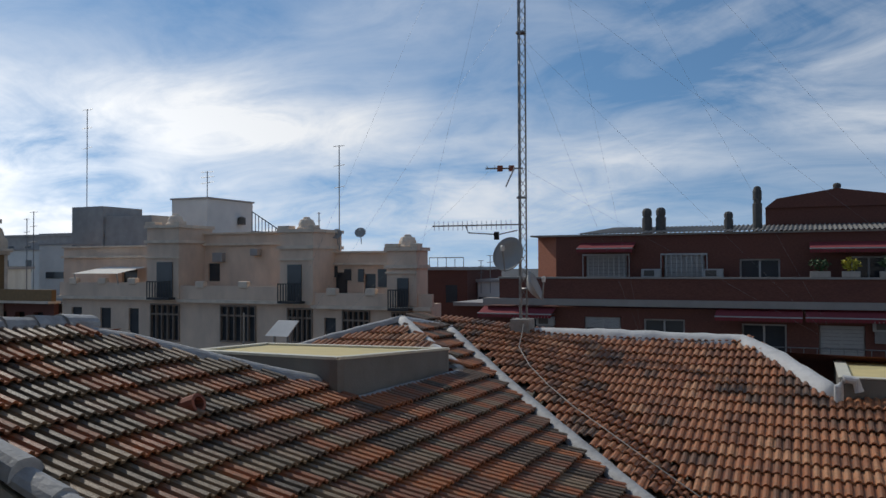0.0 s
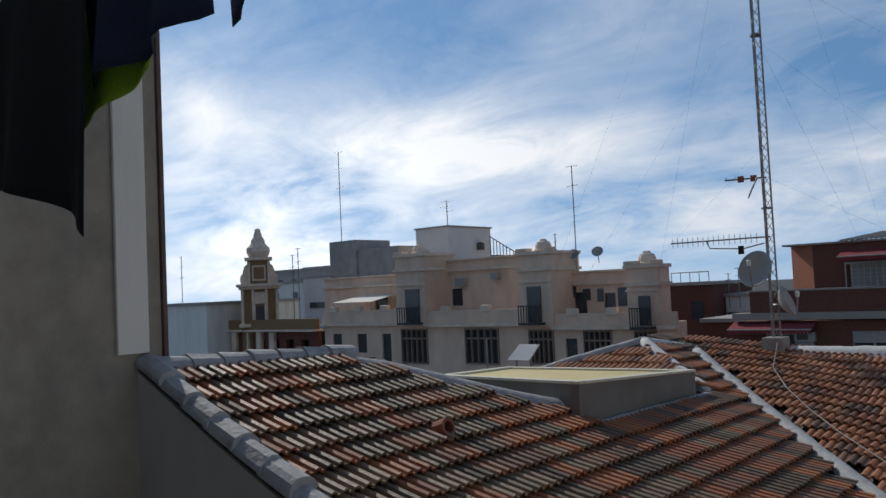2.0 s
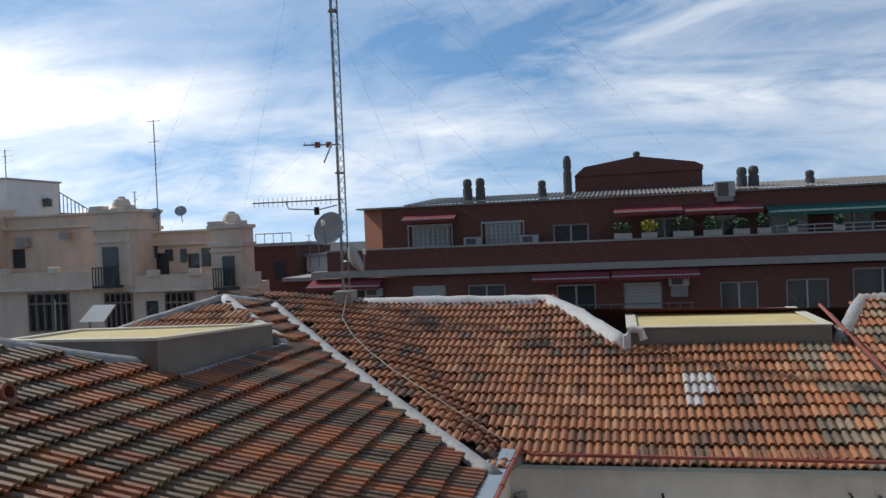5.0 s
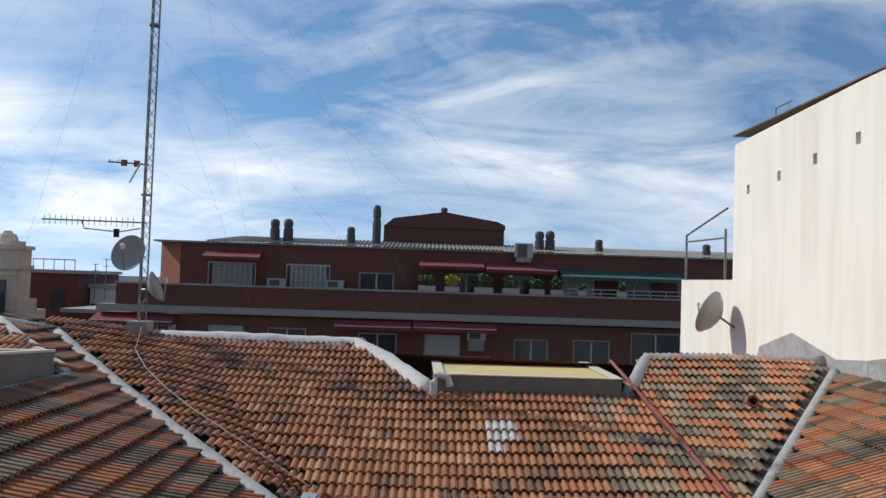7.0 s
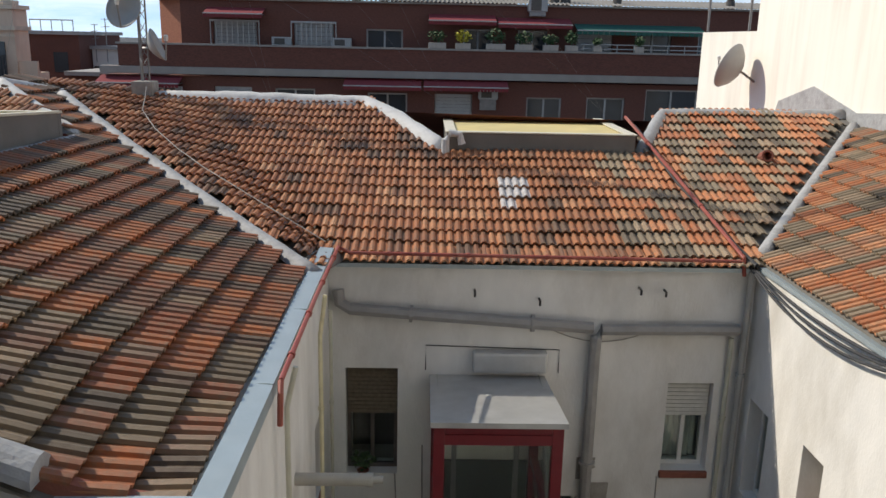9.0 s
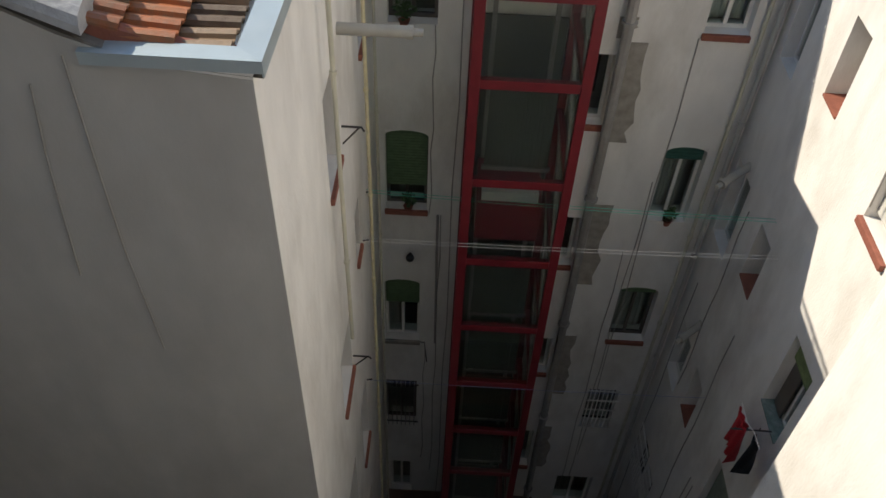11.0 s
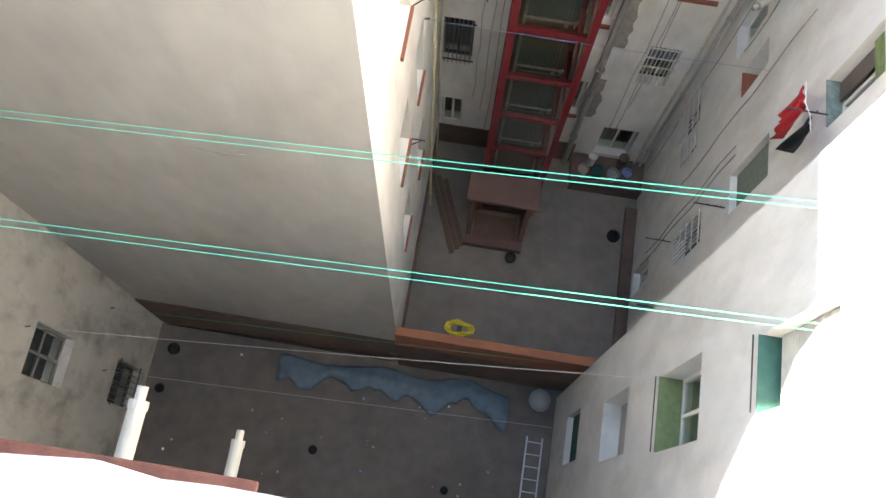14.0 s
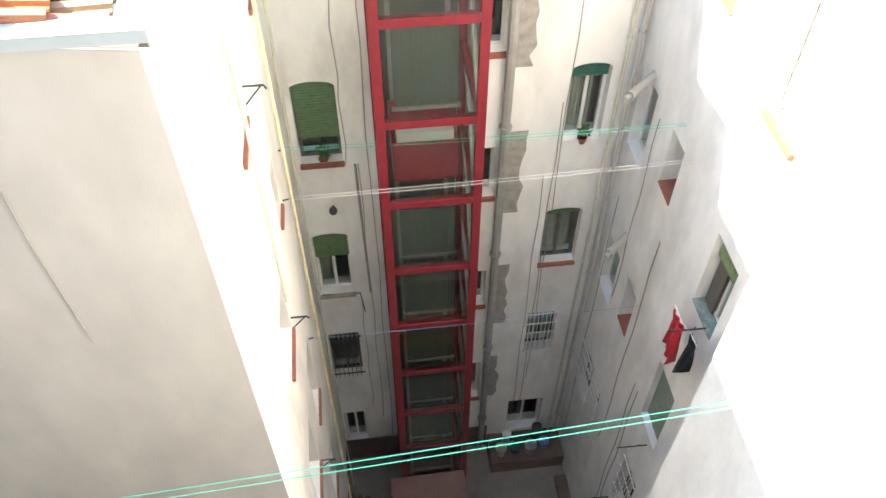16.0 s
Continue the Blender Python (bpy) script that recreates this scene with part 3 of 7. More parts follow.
# same wall continued downwards, its brighter look painted as a paler tone
wall_left_low = wall_with_holes("wall_west_low", (LX + 0.004, 0, 0), (0, 1, 0), (1, 0, 0), -0.4, WY + 0.25, FLOOR_NEAR - 0.3, 8.796, 0.4, [w[:4] for w in LEFT_WINS if w[2] < 8.8], M["plaster_old_paler"])
tagged(wall_left_low, "lower courtyard wall with dark stains, toned paler for its light", "wall", kind="structure")
wall_own = link_bm("wall_own", box_bm(LX, NX, -0.4, 0.10, FLOOR_NEAR - 0.3, 16.30), M["plaster"])
tagged(wall_own, "white plaster wall below the viewpoint", "wall", kind="structure")
cop = bmesh.new()
rows = []
for i in range(97):
    x = LX + (NX - LX) * i / 96
    f = 0.228 + 0.02 * max(-0.8, min(0.7, x)) + 0.006 * math.sin(x * 9.0) + 0.006 * math.sin(x * 23.0 + 1)
    rows.append([cop.verts.new((x, y, z)) for y, z in ((-0.45, 16.36), (f - 0.05, 16.362), (f, 16.345), (f, 16.305), (-0.45, 16.303))])
for r0, r1 in zip(rows, rows[1:]):
    for k in range(5):
        cop.faces.new((r0[k], r0[(k + 1) % 5], r1[(k + 1) % 5], r1[k]))
parapet = link_bm("trim_coping", cop, M["plaster_grey"])
tagged(link_bm("trim_sheet", box_bm(-0.25, 1.1, -0.2, 0.205, 16.364, 16.372, 0.003), M["patina"]), "worn green grey metal sheet on the coping", "sheet", kind="structure")
course = link_bm("trim_string_course", box_bm(LX + 0.01, -0.9, 0.102, 0.29, 12.97, 13.03, 0.015), M["brick"])
tagged(course, "flaking red painted ledge below the coping", "ledge", kind="structure")
tagged(parapet, "white plastered coping with a wavy edge", "coping", kind="structure")
dado = link_bm("trim_dado", box_bm(LX + 0.01, WX - 0.01, WY - 0.035, WY - 0.002, FLOOR_NEAR, 0.35), M["dado"])
tagged(dado, "brown painted band along the foot of the wall", "dado", kind="structure")
orange_low = link_bm("wall_orange_base", box_bm(WX + 0.002, RX - 0.002, 3.665, 3.835, FLOOR_NEAR, 0.55), M["dado"])
tagged(orange_low, "brown unpainted base of the low dividing wall", "wall", kind="structure")
orange = link_bm("wall_orange", box_bm(WX + 0.002, RX - 0.002, 3.66, 3.84, 0.552, 1.6, 0.02), M["orange_wall"])
tagged(orange, "low orange painted wall between the two courtyards", "wall", kind="structure")

# ---- windows ----


def window(u0, u1, z0, z1, style, face, rz):
    """A window in its opening. face: a function from u to the point on the wall's face; the window's own x runs along the wall and its front looks along -y."""
    w, h = u1 - u0, z1 - z0
    cx, cy = face((u0 + u1) / 2)
    words = {"reed": "tall window with a brown reed blind and plants", "green_deep": "window with a green blind drawn nearly down", "green_half": "window with a green blind half down", "bars": "ground floor window with upright iron bars",
             "plain": "dark recessed window in a plaster wall", "shutter_top": "white framed window with a grey roller shutter half down", "green_top": "white framed window with a short green blind", "green_curtain": "window with green shade and a brick red sill",
             "grid": "window behind a white iron grid", "stair": "white framed stair landing window", "recess": "small deep recess with a brick red sill", "recess_plain": "shallow blind recess in the plaster wall", "shutter_plain": "window with a pale slatted shutter and teal sill", "recess_green": "small deep recess with a green lower panel", "shutter_low": "window with a pale roller shutter drawn down",
             "green_open": "open window with a light green blind", "green_closed": "window closed by a grey green blind", "green_side": "window with a bright green painted sill", "teal": "window with a dark teal blind", "plain_sill": "narrow window with a brick red sill",
             "old_white": "old white wooden window with three lights", "two_light": "two light metal window in a stained wall"}
    e = empty("window", (cx, cy, z0), words[style], "window", "courtyard windows", "structure", rz)
    d = {"green_side": 0.27, "shutter_plain": 0.22}.get(style, 0.17)
    hw = w / 2
    frame = M["frame_white"] if style in ("shutter_top", "green_top", "green_half", "stair", "old_white", "green_side", "green_open", "shutter_low", "plain") else M["pipe_grey"] if style == "two_light" else M["frame_dark"]
    if style not in ("recess", "recess_green", "recess_plain"):
        t = 0.05
        bm = bmesh.new()
        add_box(bm, -hw, -hw + t, d, d + 0.06, 0, h)
        add_box(bm, hw - t, hw, d, d + 0.06, 0, h)
        add_box(bm, -hw + t, hw - t, d, d + 0.06, 0, t)
        add_box(bm, -hw + t, hw - t, d, d + 0.06, h - t, h)
        add_box(bm, -0.025, 0.025, d + 0.003, d + 0.055, t, h - t)
        if style in ("old_white", "two_light"):
            for k in ((0.36, 0.68) if style == "old_white" else (0.5,)):
                add_box(bm, -hw + t, hw - t, d + 0.006, d + 0.05, h * k - 0.02, h * k + 0.02)
        part("window_frame", bm, frame, e)
        for s in (-1, 1):
            a, b = (-hw + t, -0.025) if s < 0 else (0.025, hw - t)
            p = part("pane", box_bm(a, b, d + 0.025, d + 0.031, t, h - t), GLASS, e)
            p.visible_shadow = False
        # added dark board behind the glass, coloured as the room's shade
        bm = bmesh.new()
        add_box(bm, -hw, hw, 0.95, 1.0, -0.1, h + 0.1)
        part("room_shade_board", bm, M["dark"], e)
        if style in ("green_top", "green_curtain", "shutter_top", "old_white", "green_half"):
            k = {"green_top": 0.8, "green_curtain": 0.9, "shutter_top": 0.95, "old_white": 1.0, "green_half": 0.35}[style]
            bm = bmesh.new()
            n = 12
            vs = []
            for i in range(n + 1):
                x = -hw + t + (2 * hw - 2 * t) * k * i / n
                vs.append([bm.verts.new((x, d + 0.14 + 0.018 * (i % 2), zz)) for zz in (t, h - t)])
            for p0, p1 in zip(vs, vs[1:]):
                bm.faces.new((p0[0], p1[0], p1[1], p0[1]))
            part("curtain", bm, M["curtain"], e)
    else:
        part("recess_back", box_bm(-hw, hw, 0.30, 0.34, 0, h), M["plaster_grey"], e)
        if style == "recess_green":
            part("lower_panel", box_bm(-hw + 0.02, hw - 0.02, 0.26, 0.295, 0, h * 0.35), M["blind_green"], e)
    blind = {"reed": ("blind_brown", 0.45), "green_deep": ("blind_green", 0.72), "green_half": ("blind_green", 0.42), "shutter_top": ("blind_grey", 0.4), "green_top": ("blind_teal", 0.2), "green_curtain": ("blind_green", 0.15), "shutter_low": ("blind_grey", 0.94), "shutter_plain": ("blind_grey", 0.94),
             "green_open": ("blind_bright", 0.3), "green_closed": ("blind_dull", 0.97), "teal": ("blind_teal", 0.85)}.get(style)
    if blind:
        mat, k = M[blind[0]], blind[1]
        n = max(3, int(h * k / 0.05))
        bm = bmesh.new()
        for i in range(n):
            zt = h - 0.005 - i * h * k / n
            add_box(bm, -hw + 0.015, hw - 0.015, d - 0.075, d - 0.06 + 0.006 * (i % 2), zt - h * k / n + 0.006, zt)
        part("blind", bm, mat, e, "slatted roll-down blind")
    if style in ("green_deep", "green_half", "green_top", "green_curtain"):
        rise = 0.10
        for sx in (-1, 1):
            arc = [(sx * hw * math.cos(math.pi / 2 * i / 6), h - rise + rise * math.sin(math.pi / 2 * i / 6)) for i in range(7)]
            bm = bmesh.new()
            f = bm.faces.new([bm.verts.new((x, 0.002, z)) for x, z in [(sx * (hw - 0.001), h - 0.001)] + [(x * 0.998, min(z, h - 0.001)) for x, z in arc[:-1]] + [(sx * 0.02, h - 0.0005)]])
            r = bmesh.ops.extrude_face_region(bm, geom=[f])
            for v in r["geom"]:
                if isinstance(v, bmesh.types.BMVert):
                    v.co.y += d - 0.085
            part("arch_head", bm, M["plaster"], e)
    if style == "green_open":
        part("window_sill", box_bm(-hw + 0.002, hw - 0.002, -0.02, d, 0.001, 0.02, 0.004), M["patina"], e, "green grey painted sill")
        part("casement", box_bm(-hw + 0.05, -0.02, d - 0.05, d - 0.02, 0.05, h * 0.68, 0.006), M["frame_dark"], e, "dark framed casement")
    if style in ("shutter_plain", "green_side"):
        part("window_sill", box_bm(-hw + 0.002, hw - 0.002, -0.03, d, 0.0, 0.014, 0.004), M["blind_teal" if style == "shutter_plain" else "blind_bright"], e, "painted sill")
        part("rod", tube_bm([(-hw, -0.06, -0.04), (hw, -0.06, -0.04)], 0.008, 6), M["iron"], e)
    if style in ("recess", "recess_green"):
        part("window_sill", box_bm(-hw + 0.003, hw - 0.003, -0.015, 0.298, 0.001, 0.035, 0.006), M["terracotta"], e)
    if style in ("green_curtain", "plain_sill", "shutter_low", "shutter_top", "stair", "green_deep", "green_half", "old_white"):
        mt = M["cement"] if style in ("old_white", "green_half") else M["terracotta"]
        bm = box_bm(-hw - 0.02, hw + 0.02, -0.04 if style == "plain_sill" else -0.055, d + 0.01, -0.085, -0.002, 0.012)
        part("window_sill", bm, mt, e)
    if style in ("bars", "grid"):
        mt = M["iron"] if style == "bars" else M["frame_white"]
        n = 7
        for i in range(n):
            x = -hw + w * (i + 0.5) / n
            part("bar", tube_bm([(x, -0.03, -0.03), (x, -0.03, h + 0.03)], 0.011, 6), M["frame_white"] if style == "grid" else M["steel"], e)
        for z in ((0.1, h - 0.1) if style == "bars" else (0.02, h * 0.26, h * 0.5, h * 0.74, h - 0.02)):
            part("cross_bar", box_bm(-hw - 0.04, hw + 0.04, -0.04, -0.02, z - 0.012, z + 0.012), mt, e)
    return e


for w in BACK_WINS:
    window(*w, lambda u: (u, BY), 0)
for w in RIGHT_WINS:
    window(*w, lambda u: (RX, u), -90)
for w in NEAR_WINS:
    window(*w, lambda u: (NX, u), -90)
for w in WINGR_WINS:
    window(*w, lambda u: (WX, u), 90)
for w in LEFT_WINS:
    window(*w, lambda u: (LX, u), 90)

# ---- tall white neighbour beside the roofs ----
tall = empty("party_wall_building", (TALL_X, 15, -2), "tall limewashed windowless neighbour with rusty streaks", "building", kind="structure")


def local_bm(bm, e):
    bm.transform(e.matrix_world.inverted())
    return bm


tall_holes = [(y, y + 0.15, z, z + 0.2) for y, z in ((16.9, 19.58), (15.42, 19.68), (13.97, 19.80), (12.55, 19.92), (10.8, 20.0))]
tw = wall_with_holes("wall", (TALL_X, 0, 0), (0, 1, 0), (-1, 0, 0), 3.0, 17.75, 13.0, 20.9, 0.5, tall_holes, M["plaster_white"], top=lambda u: 20.76 + (17.75 - u) * 0.033)
tw.parent, tw.matrix_parent_inverse = tall, tall.matrix_world.inverted()
# dark boards carry the shade inside the vent holes
for h in tall_holes:
    part("vent_shade_board", local_bm(box_bm(TALL_X + 0.2, TALL_X + 0.24, h[0], h[1], h[2], h[3]), tall), M["dark"], tall)
part("body", local_bm(box_bm(TALL_X + 0.5, TALL_X + 9, 3.0, 17.75, 13.0, 20.7), tall), M["plaster_white"], tall)
part("coping", local_bm(box_bm(TALL_X - 0.03, TALL_X + 0.55, 2.9, 17.82, 20.96, 20.985), tall), M["dado"], tall)
part("low_wing", local_bm(box_bm(TALL_X + 0.02, TALL_X + 8, 17.76, 21.3, 12.0, 17.75), tall), M["plaster_white"], tall)

# ---- tiled roofs ----
TW, TE = 0.235, 0.325       # width and shown length of one tile


def tile_geometry(gap):
    """A thin double-roll clay tile: arched rolls, flat pans, an open nose that stands clear of the course below."""
    prof = [(0.0, 0.0), (0.05, 0.024), (0.17, 0.034), (0.29, 0.024), (0.34, 0.002), (0.5, 0.0), (0.55, 0.024), (0.67, 0.034), (0.79, 0.024), (0.84, 0.002), (1.0, 0.0)]
    ln = TE + 0.06
    vs, fs = [], []
    for px, pz in prof:
        x = (px - 0.5) * TW * 1.01
        vs += [(x, 0.05, gap - 0.008 + pz), (x, 0.0, gap + pz * 1.1), (x, 0.0, gap + 0.023 + pz * 1.1), (x, ln, 0.006 + pz)]
    for i in range(len(prof) - 1):
        a, b = 4 * i, 4 * i + 4
        fs += [(a, b, b + 1, a + 1), (a + 1, b + 1, b + 2, a + 2), (a + 2, b + 2, b + 3, a + 3)]
    e = 4 * len(prof) - 4
    fs += [(1, 2, 3), (e + 1, e + 3, e + 2)]
    return vs, fs


WING_V, TILE_F = tile_geometry(0.045)
TILE_V, TILE_F = tile_geometry(0.026)
SMALL_V = [(x * 0.875, y * 0.875, z * 0.875) for x, y, z in TILE_V]


BS = 0.875
TWB, TEB = TW * BS, TE * BS


def lay_tiles(roof, key, spots, count=300):
    """Tiles on a roof: the first count as parts, the rest joined. spots: (foot, across, up) in world axes."""
    one, many = TILE[key]
    shape = WING_V if key in ("wing", "warm") else SMALL_V
    me = bpy.data.meshes.new("tile")
    me.from_pydata(shape, [], TILE_F)
    me.update()
    me.materials.append(one)
    inv = roof.matrix_world.inverted()
    rest_v, rest_f = [], []
    arr = np.array(shape)
    for k, (foot, across, up) in enumerate(spots):
        a = Vector(across).normalized()
        u = Vector(up).normalized()
        j = random.uniform(-0.012, 0.012)
        a = (a + u * j).normalized()
        nrm = a.cross(u).normalized()
        u = nrm.cross(a)
        f = Vector(foot) + nrm * random.uniform(-0.004, 0.006) + u * random.uniform(-0.008, 0.008)
        m = Matrix((a, u, nrm)).transposed().to_4x4()
        m.translation = f
        if k < count:
            ob = new("tile", me)
            ob.parent = roof
            ob.matrix_parent_inverse = inv
            ob.matrix_basis = m
        else:
            base = len(rest_v)
            p = arr @ np.array(m.to_3x3()).T + np.array(f)
            rest_v += p.tolist()
            rest_f += [tuple(i + base for i in fc) for fc in TILE_F]
    if rest_v:
        ob = raw("tile_field", rest_v, rest_f, many, roof)
        ob.matrix_parent_inverse = inv
        tagged(ob, kind="stuff")


# wing roof: rises towards -x, warped a little along y
BACK_RISE = 0.33


def back_z(y):
    return EAVE + BACK_RISE * (y - BY)


def valley_y(x):
    """The line on which the wing roof meets the back roof."""
    return 8.2 + (-1.07 - x) * 1.06


def back_surface(x, y):
    """The back roof, lifted a little where it runs down into the valley."""
    if x > WX:
        return back_z(y)
    yv = valley_y(x)
    lift = max(0.0, wing_z(x, yv) - back_z(yv))
    k = max(0.0, 1 - (y - yv) / (1.15 + 1.4 * min(1.0, (WX - x) / 2.5)))
    return back_z(y) + lift * k * k * (3 - 2 * k)


WING_TOP = -6.75
WING_EDGE = ((3.0, -6.7), (6.1, -6.68), (6.55, -6.35), (7.05, -5.9), (7.62, -5.4), (8.0, -5.05), (8.08, -4.62), (11.25, -4.6), (12.5, -6.3), (14.0, -6.35))


def wing_edge(y):
    """The upper edge of the wing's tiles: the ridge, its slant down to the light well, the well's side, the hip."""
    return float(np.interp(y, [p[0] for p in WING_EDGE], [p[1] for p in WING_EDGE]))


def wing_kept(x, y):
    """Where the wing's tiles lie: not in the light well and not past the valley."""
    return y < valley_y(x) - 0.10 and x > wing_edge(y)


vs, fs = [], []
nx_, ny_ = 26, 46
for i in range(nx_ + 1):
    for j in range(ny_ + 1):
        x = WX + 0.06 - (5.85) * i / nx_
        y0, y1 = WY, valley_y(x) if x < WX else 8.2
        y = y0 + (y1 - y0) * j / ny_
        vs.append((x, y, wing_z(x, y) - 0.035))
for i in range(nx_):
    for j in range(ny_):
        a = i * (ny_ + 1) + j
        if vs[a][0] > wing_edge(vs[a][1]) - 0.05:
            fs.append((a, a + 1, a + ny_ + 2, a + ny_ + 1))
roof_wing = raw("roof_1", vs, fs, M["felt"])
tagged(roof_wing, "old clay tile roof, grey lichened and orange tiles mixed", "roof", kind="structure")
spots = []
for c in range(18):
    u = 0.13 + c * TE * 0.945
    for k in range(60):
        y = WY + (0.22 if u > 0.95 else 0.075) + (k + 0.5) * TW
        x = WX - u
        if wing_kept(x - 0.15, y):
            z = wing_z(x, y)
            spots.append(((x, y, z), (0, 1, (wing_z(x, y + 0.1) - wing_z(x, y - 0.1)) / 0.2), (-1, 0, (wing_z(x - 0.3, y) - z) / 0.3)))
spots.sort(key=lambda s: (s[0][1] > 8.0, s[0][1] + 0.3 * abs(s[0][0])))
warm = [s for s in spots if random.random() < min(0.85, max(0.26, (s[0][1] - 4.2) / 5.0))]
lay_tiles(roof_wing, "wing", [s for s in spots if s not in warm], 220)
lay_tiles(roof_wing, "warm", warm, 80)

# back roof: rises towards +y
RIDGE_Y = 13.75


def back_top(x):
    """How far up the back roof reaches at x."""
    if x < -0.95:
        return RIDGE_Y
    if x < 0.30:
        return RIDGE_Y - (x + 0.95) / 1.25 * 1.71
    if x < 3.15:
        return 12.02
    if x < 3.9:
        return 12.02 + (x - 3.15) / 0.75 * 1.46
    return 13.55


RIGHT_RISE = 0.43


def right_valley_y(x):
    return BY + (x - RX) * RIGHT_RISE / BACK_RISE


vs, fs = [], []
n, k_ = 60, 8
for i in range(n + 1):
    x = -6.6 + (TALL_X + 6.6) * i / n
    lo = valley_y(x) if x < WX else (right_valley_y(x) if x > RX else BY - 0.04)
    hi = max(back_top(x) + (0.0 if x < -1 else 0.05), lo + 0.02)
    for j in range(k_ + 1):
        y = lo + (hi - lo) * j / k_
        vs.append((x, y, back_surface(x, y) - 0.035))
for i in range(n):
    for j in range(k_):
        a = i * (k_ + 1) + j
        fs.append((a, a + k_ + 1, a + k_ + 2, a + 1))
roof_back = raw("roof_2", vs, fs, M["felt"])
tagged(roof_back, "orange clay tile roof with white sealed ridge", "roof", kind="structure")
spots, spots_side = [], []
for r in range(-4, 19):
    y = BY - 0.02 + r * TEB * 0.95
    for k in range(69):
        x = -6.6 + (k + 0.5) * TWB
        lo = valley_y(x) if x < WX else (right_valley_y(x) if x > RX else BY - 0.1)
        if y < lo + 0.06 or y > back_top(x) - 0.12 or x > TALL_X - 0.15:
            continue
        wob = 0.02 * math.sin(x * 1.3 + y)
        s = ((x, y, back_surface(x, y) + wob), (1, 0, (back_surface(x + 0.1, y) - back_surface(x - 0.1, y)) / 0.2 if x < WX - 0.1 else 0), (0, 1, (back_surface(x, y + 0.15) - back_surface(x, y - 0.02)) / 0.17))
        (spots_side if x > 2.6 + 0.25 * math.sin(y * 7) else spots).append(s)
for k in range(24):
    x = WX + 0.2 + (k + 0.5) * TWB
    if x < RX - 0.05:
        (spots_side if x > 2.7 else spots).append(((x, BY - 0.17, back_z(BY - 0.17)), (1, 0, 0), (0, 1, BACK_RISE)))
spots.sort(key=lambda s: s[0][1])
lay_tiles(roof_back, "back", spots)
lay_tiles(roof_back, "side", spots_side, 120)

# right roof: rises towards +x
vs, fs = [], []
for i in range(13):
    x = RX - 0.04 + (TALL_X - RX + 0.04) * i / 12
    for y in (3.52, max(right_valley_y(x), BY)):
        vs.append((x, y, EAVE + (x - RX) * RIGHT_RISE - 0.035))
for i in range(12):
    fs.append((2 * i, 2 * i + 2, 2 * i + 3, 2 * i + 1))
roof_right = raw("roof_3", vs, fs, M["felt"])
tagged(roof_right, "weathered brown and orange clay tile roof", "roof", kind="structure")
spots = []
for c in range(11):
    x = RX + 0.02 + c * TEB * 0.92
    for k in range(50):
        y = 3.6 + (k + 0.5) * TWB
        if y > max(right_valley_y(x + 0.15), BY) - 0.12 or x > TALL_X - 0.3:
            continue
        spots.append(((x, y, EAVE + (x - RX) * RIGHT_RISE), (0, -1, 0), (1, 0, RIGHT_RISE)))
spots.sort(key=lambda s: -s[0][1])
lay_tiles(roof_right, "side", spots, 250)

# far slopes behind the ridges
bm = bmesh.new()
q = [(-6.9, RIDGE_Y + 0.02, back_z(RIDGE_Y) - 0.05), (TALL_X - 0.02, RIDGE_Y + 0.02, back_z(RIDGE_Y) - 0.3), (TALL_X - 0.02, 19, 14.6), (-6.9, 19, 14.6)]
bm.faces.new([bm.verts.new(p) for p in q])
roof_behind = link_bm("roof_4", bm, M["terracotta"])
tagged(roof_behind, "hidden far slope of the tiled roof", "roof", kind="structure")
bm = bmesh.new()
q = [(WING_TOP - 0.02, WY, wing_z(WING_TOP, WY) - 0.04), (WING_TOP - 0.02, 6.7, wing_z(WING_TOP, 6.7) - 0.04), (-13, 6.7, 14.5), (-13, WY, 14.6)]
bm.faces.new([bm.verts.new(p) for p in q])
roof_west = link_bm("roof_5", bm, M["terracotta"])
tagged(roof_west, "hidden far slope of the wing roof", "roof", kind="structure")


def strip(name, pts, width, height, mat, label, category, wob=0.02, step=0.18, kind="structure"):
    """A lumpy capping of mortar along a line on a roof."""
    path = []
    for a, b in zip(pts, pts[1:]):
        a, b = Vector(a), Vector(b)
        k = max(1, int((b - a).length / step))
        path += [a.lerp(b, i / k) for i in range(k)]
    path.append(Vector(pts[-1]))
    bm = bmesh.new()
    rings = []
    for i, p in enumerate(path):
        d = (path[min(i + 1, len(path) - 1)] - path[max(i - 1, 0)])
        d.z = 0
        s = d.normalized().cross(Vector((0, 0, 1)))
        w = width * (1 + random.uniform(-1, 1) * wob * 8) / 2
        h = height * (1 + random.uniform(-1, 1) * wob * 6)
        rings.append([bm.verts.new(p + s * (w * a) + Vector((0, 0, h * c - 0.03))) for a, c in ((-1, -0.3), (-0.75, 0.5), (-0.3, 1), (0.3, 1), (0.75, 0.5), (1, -0.3))])
    for r0, r1 in zip(rings, rings[1:]):
        for k in range(5):
            bm.faces.new((r0[k], r0[k + 1], r1[k + 1], r1[k]))
    bm.faces.new(rings[0])
    bm.faces.new(rings[-1][::-1])
    return tagged(link_bm(name, bm, mat, smooth=True), label, category, kind=kind)


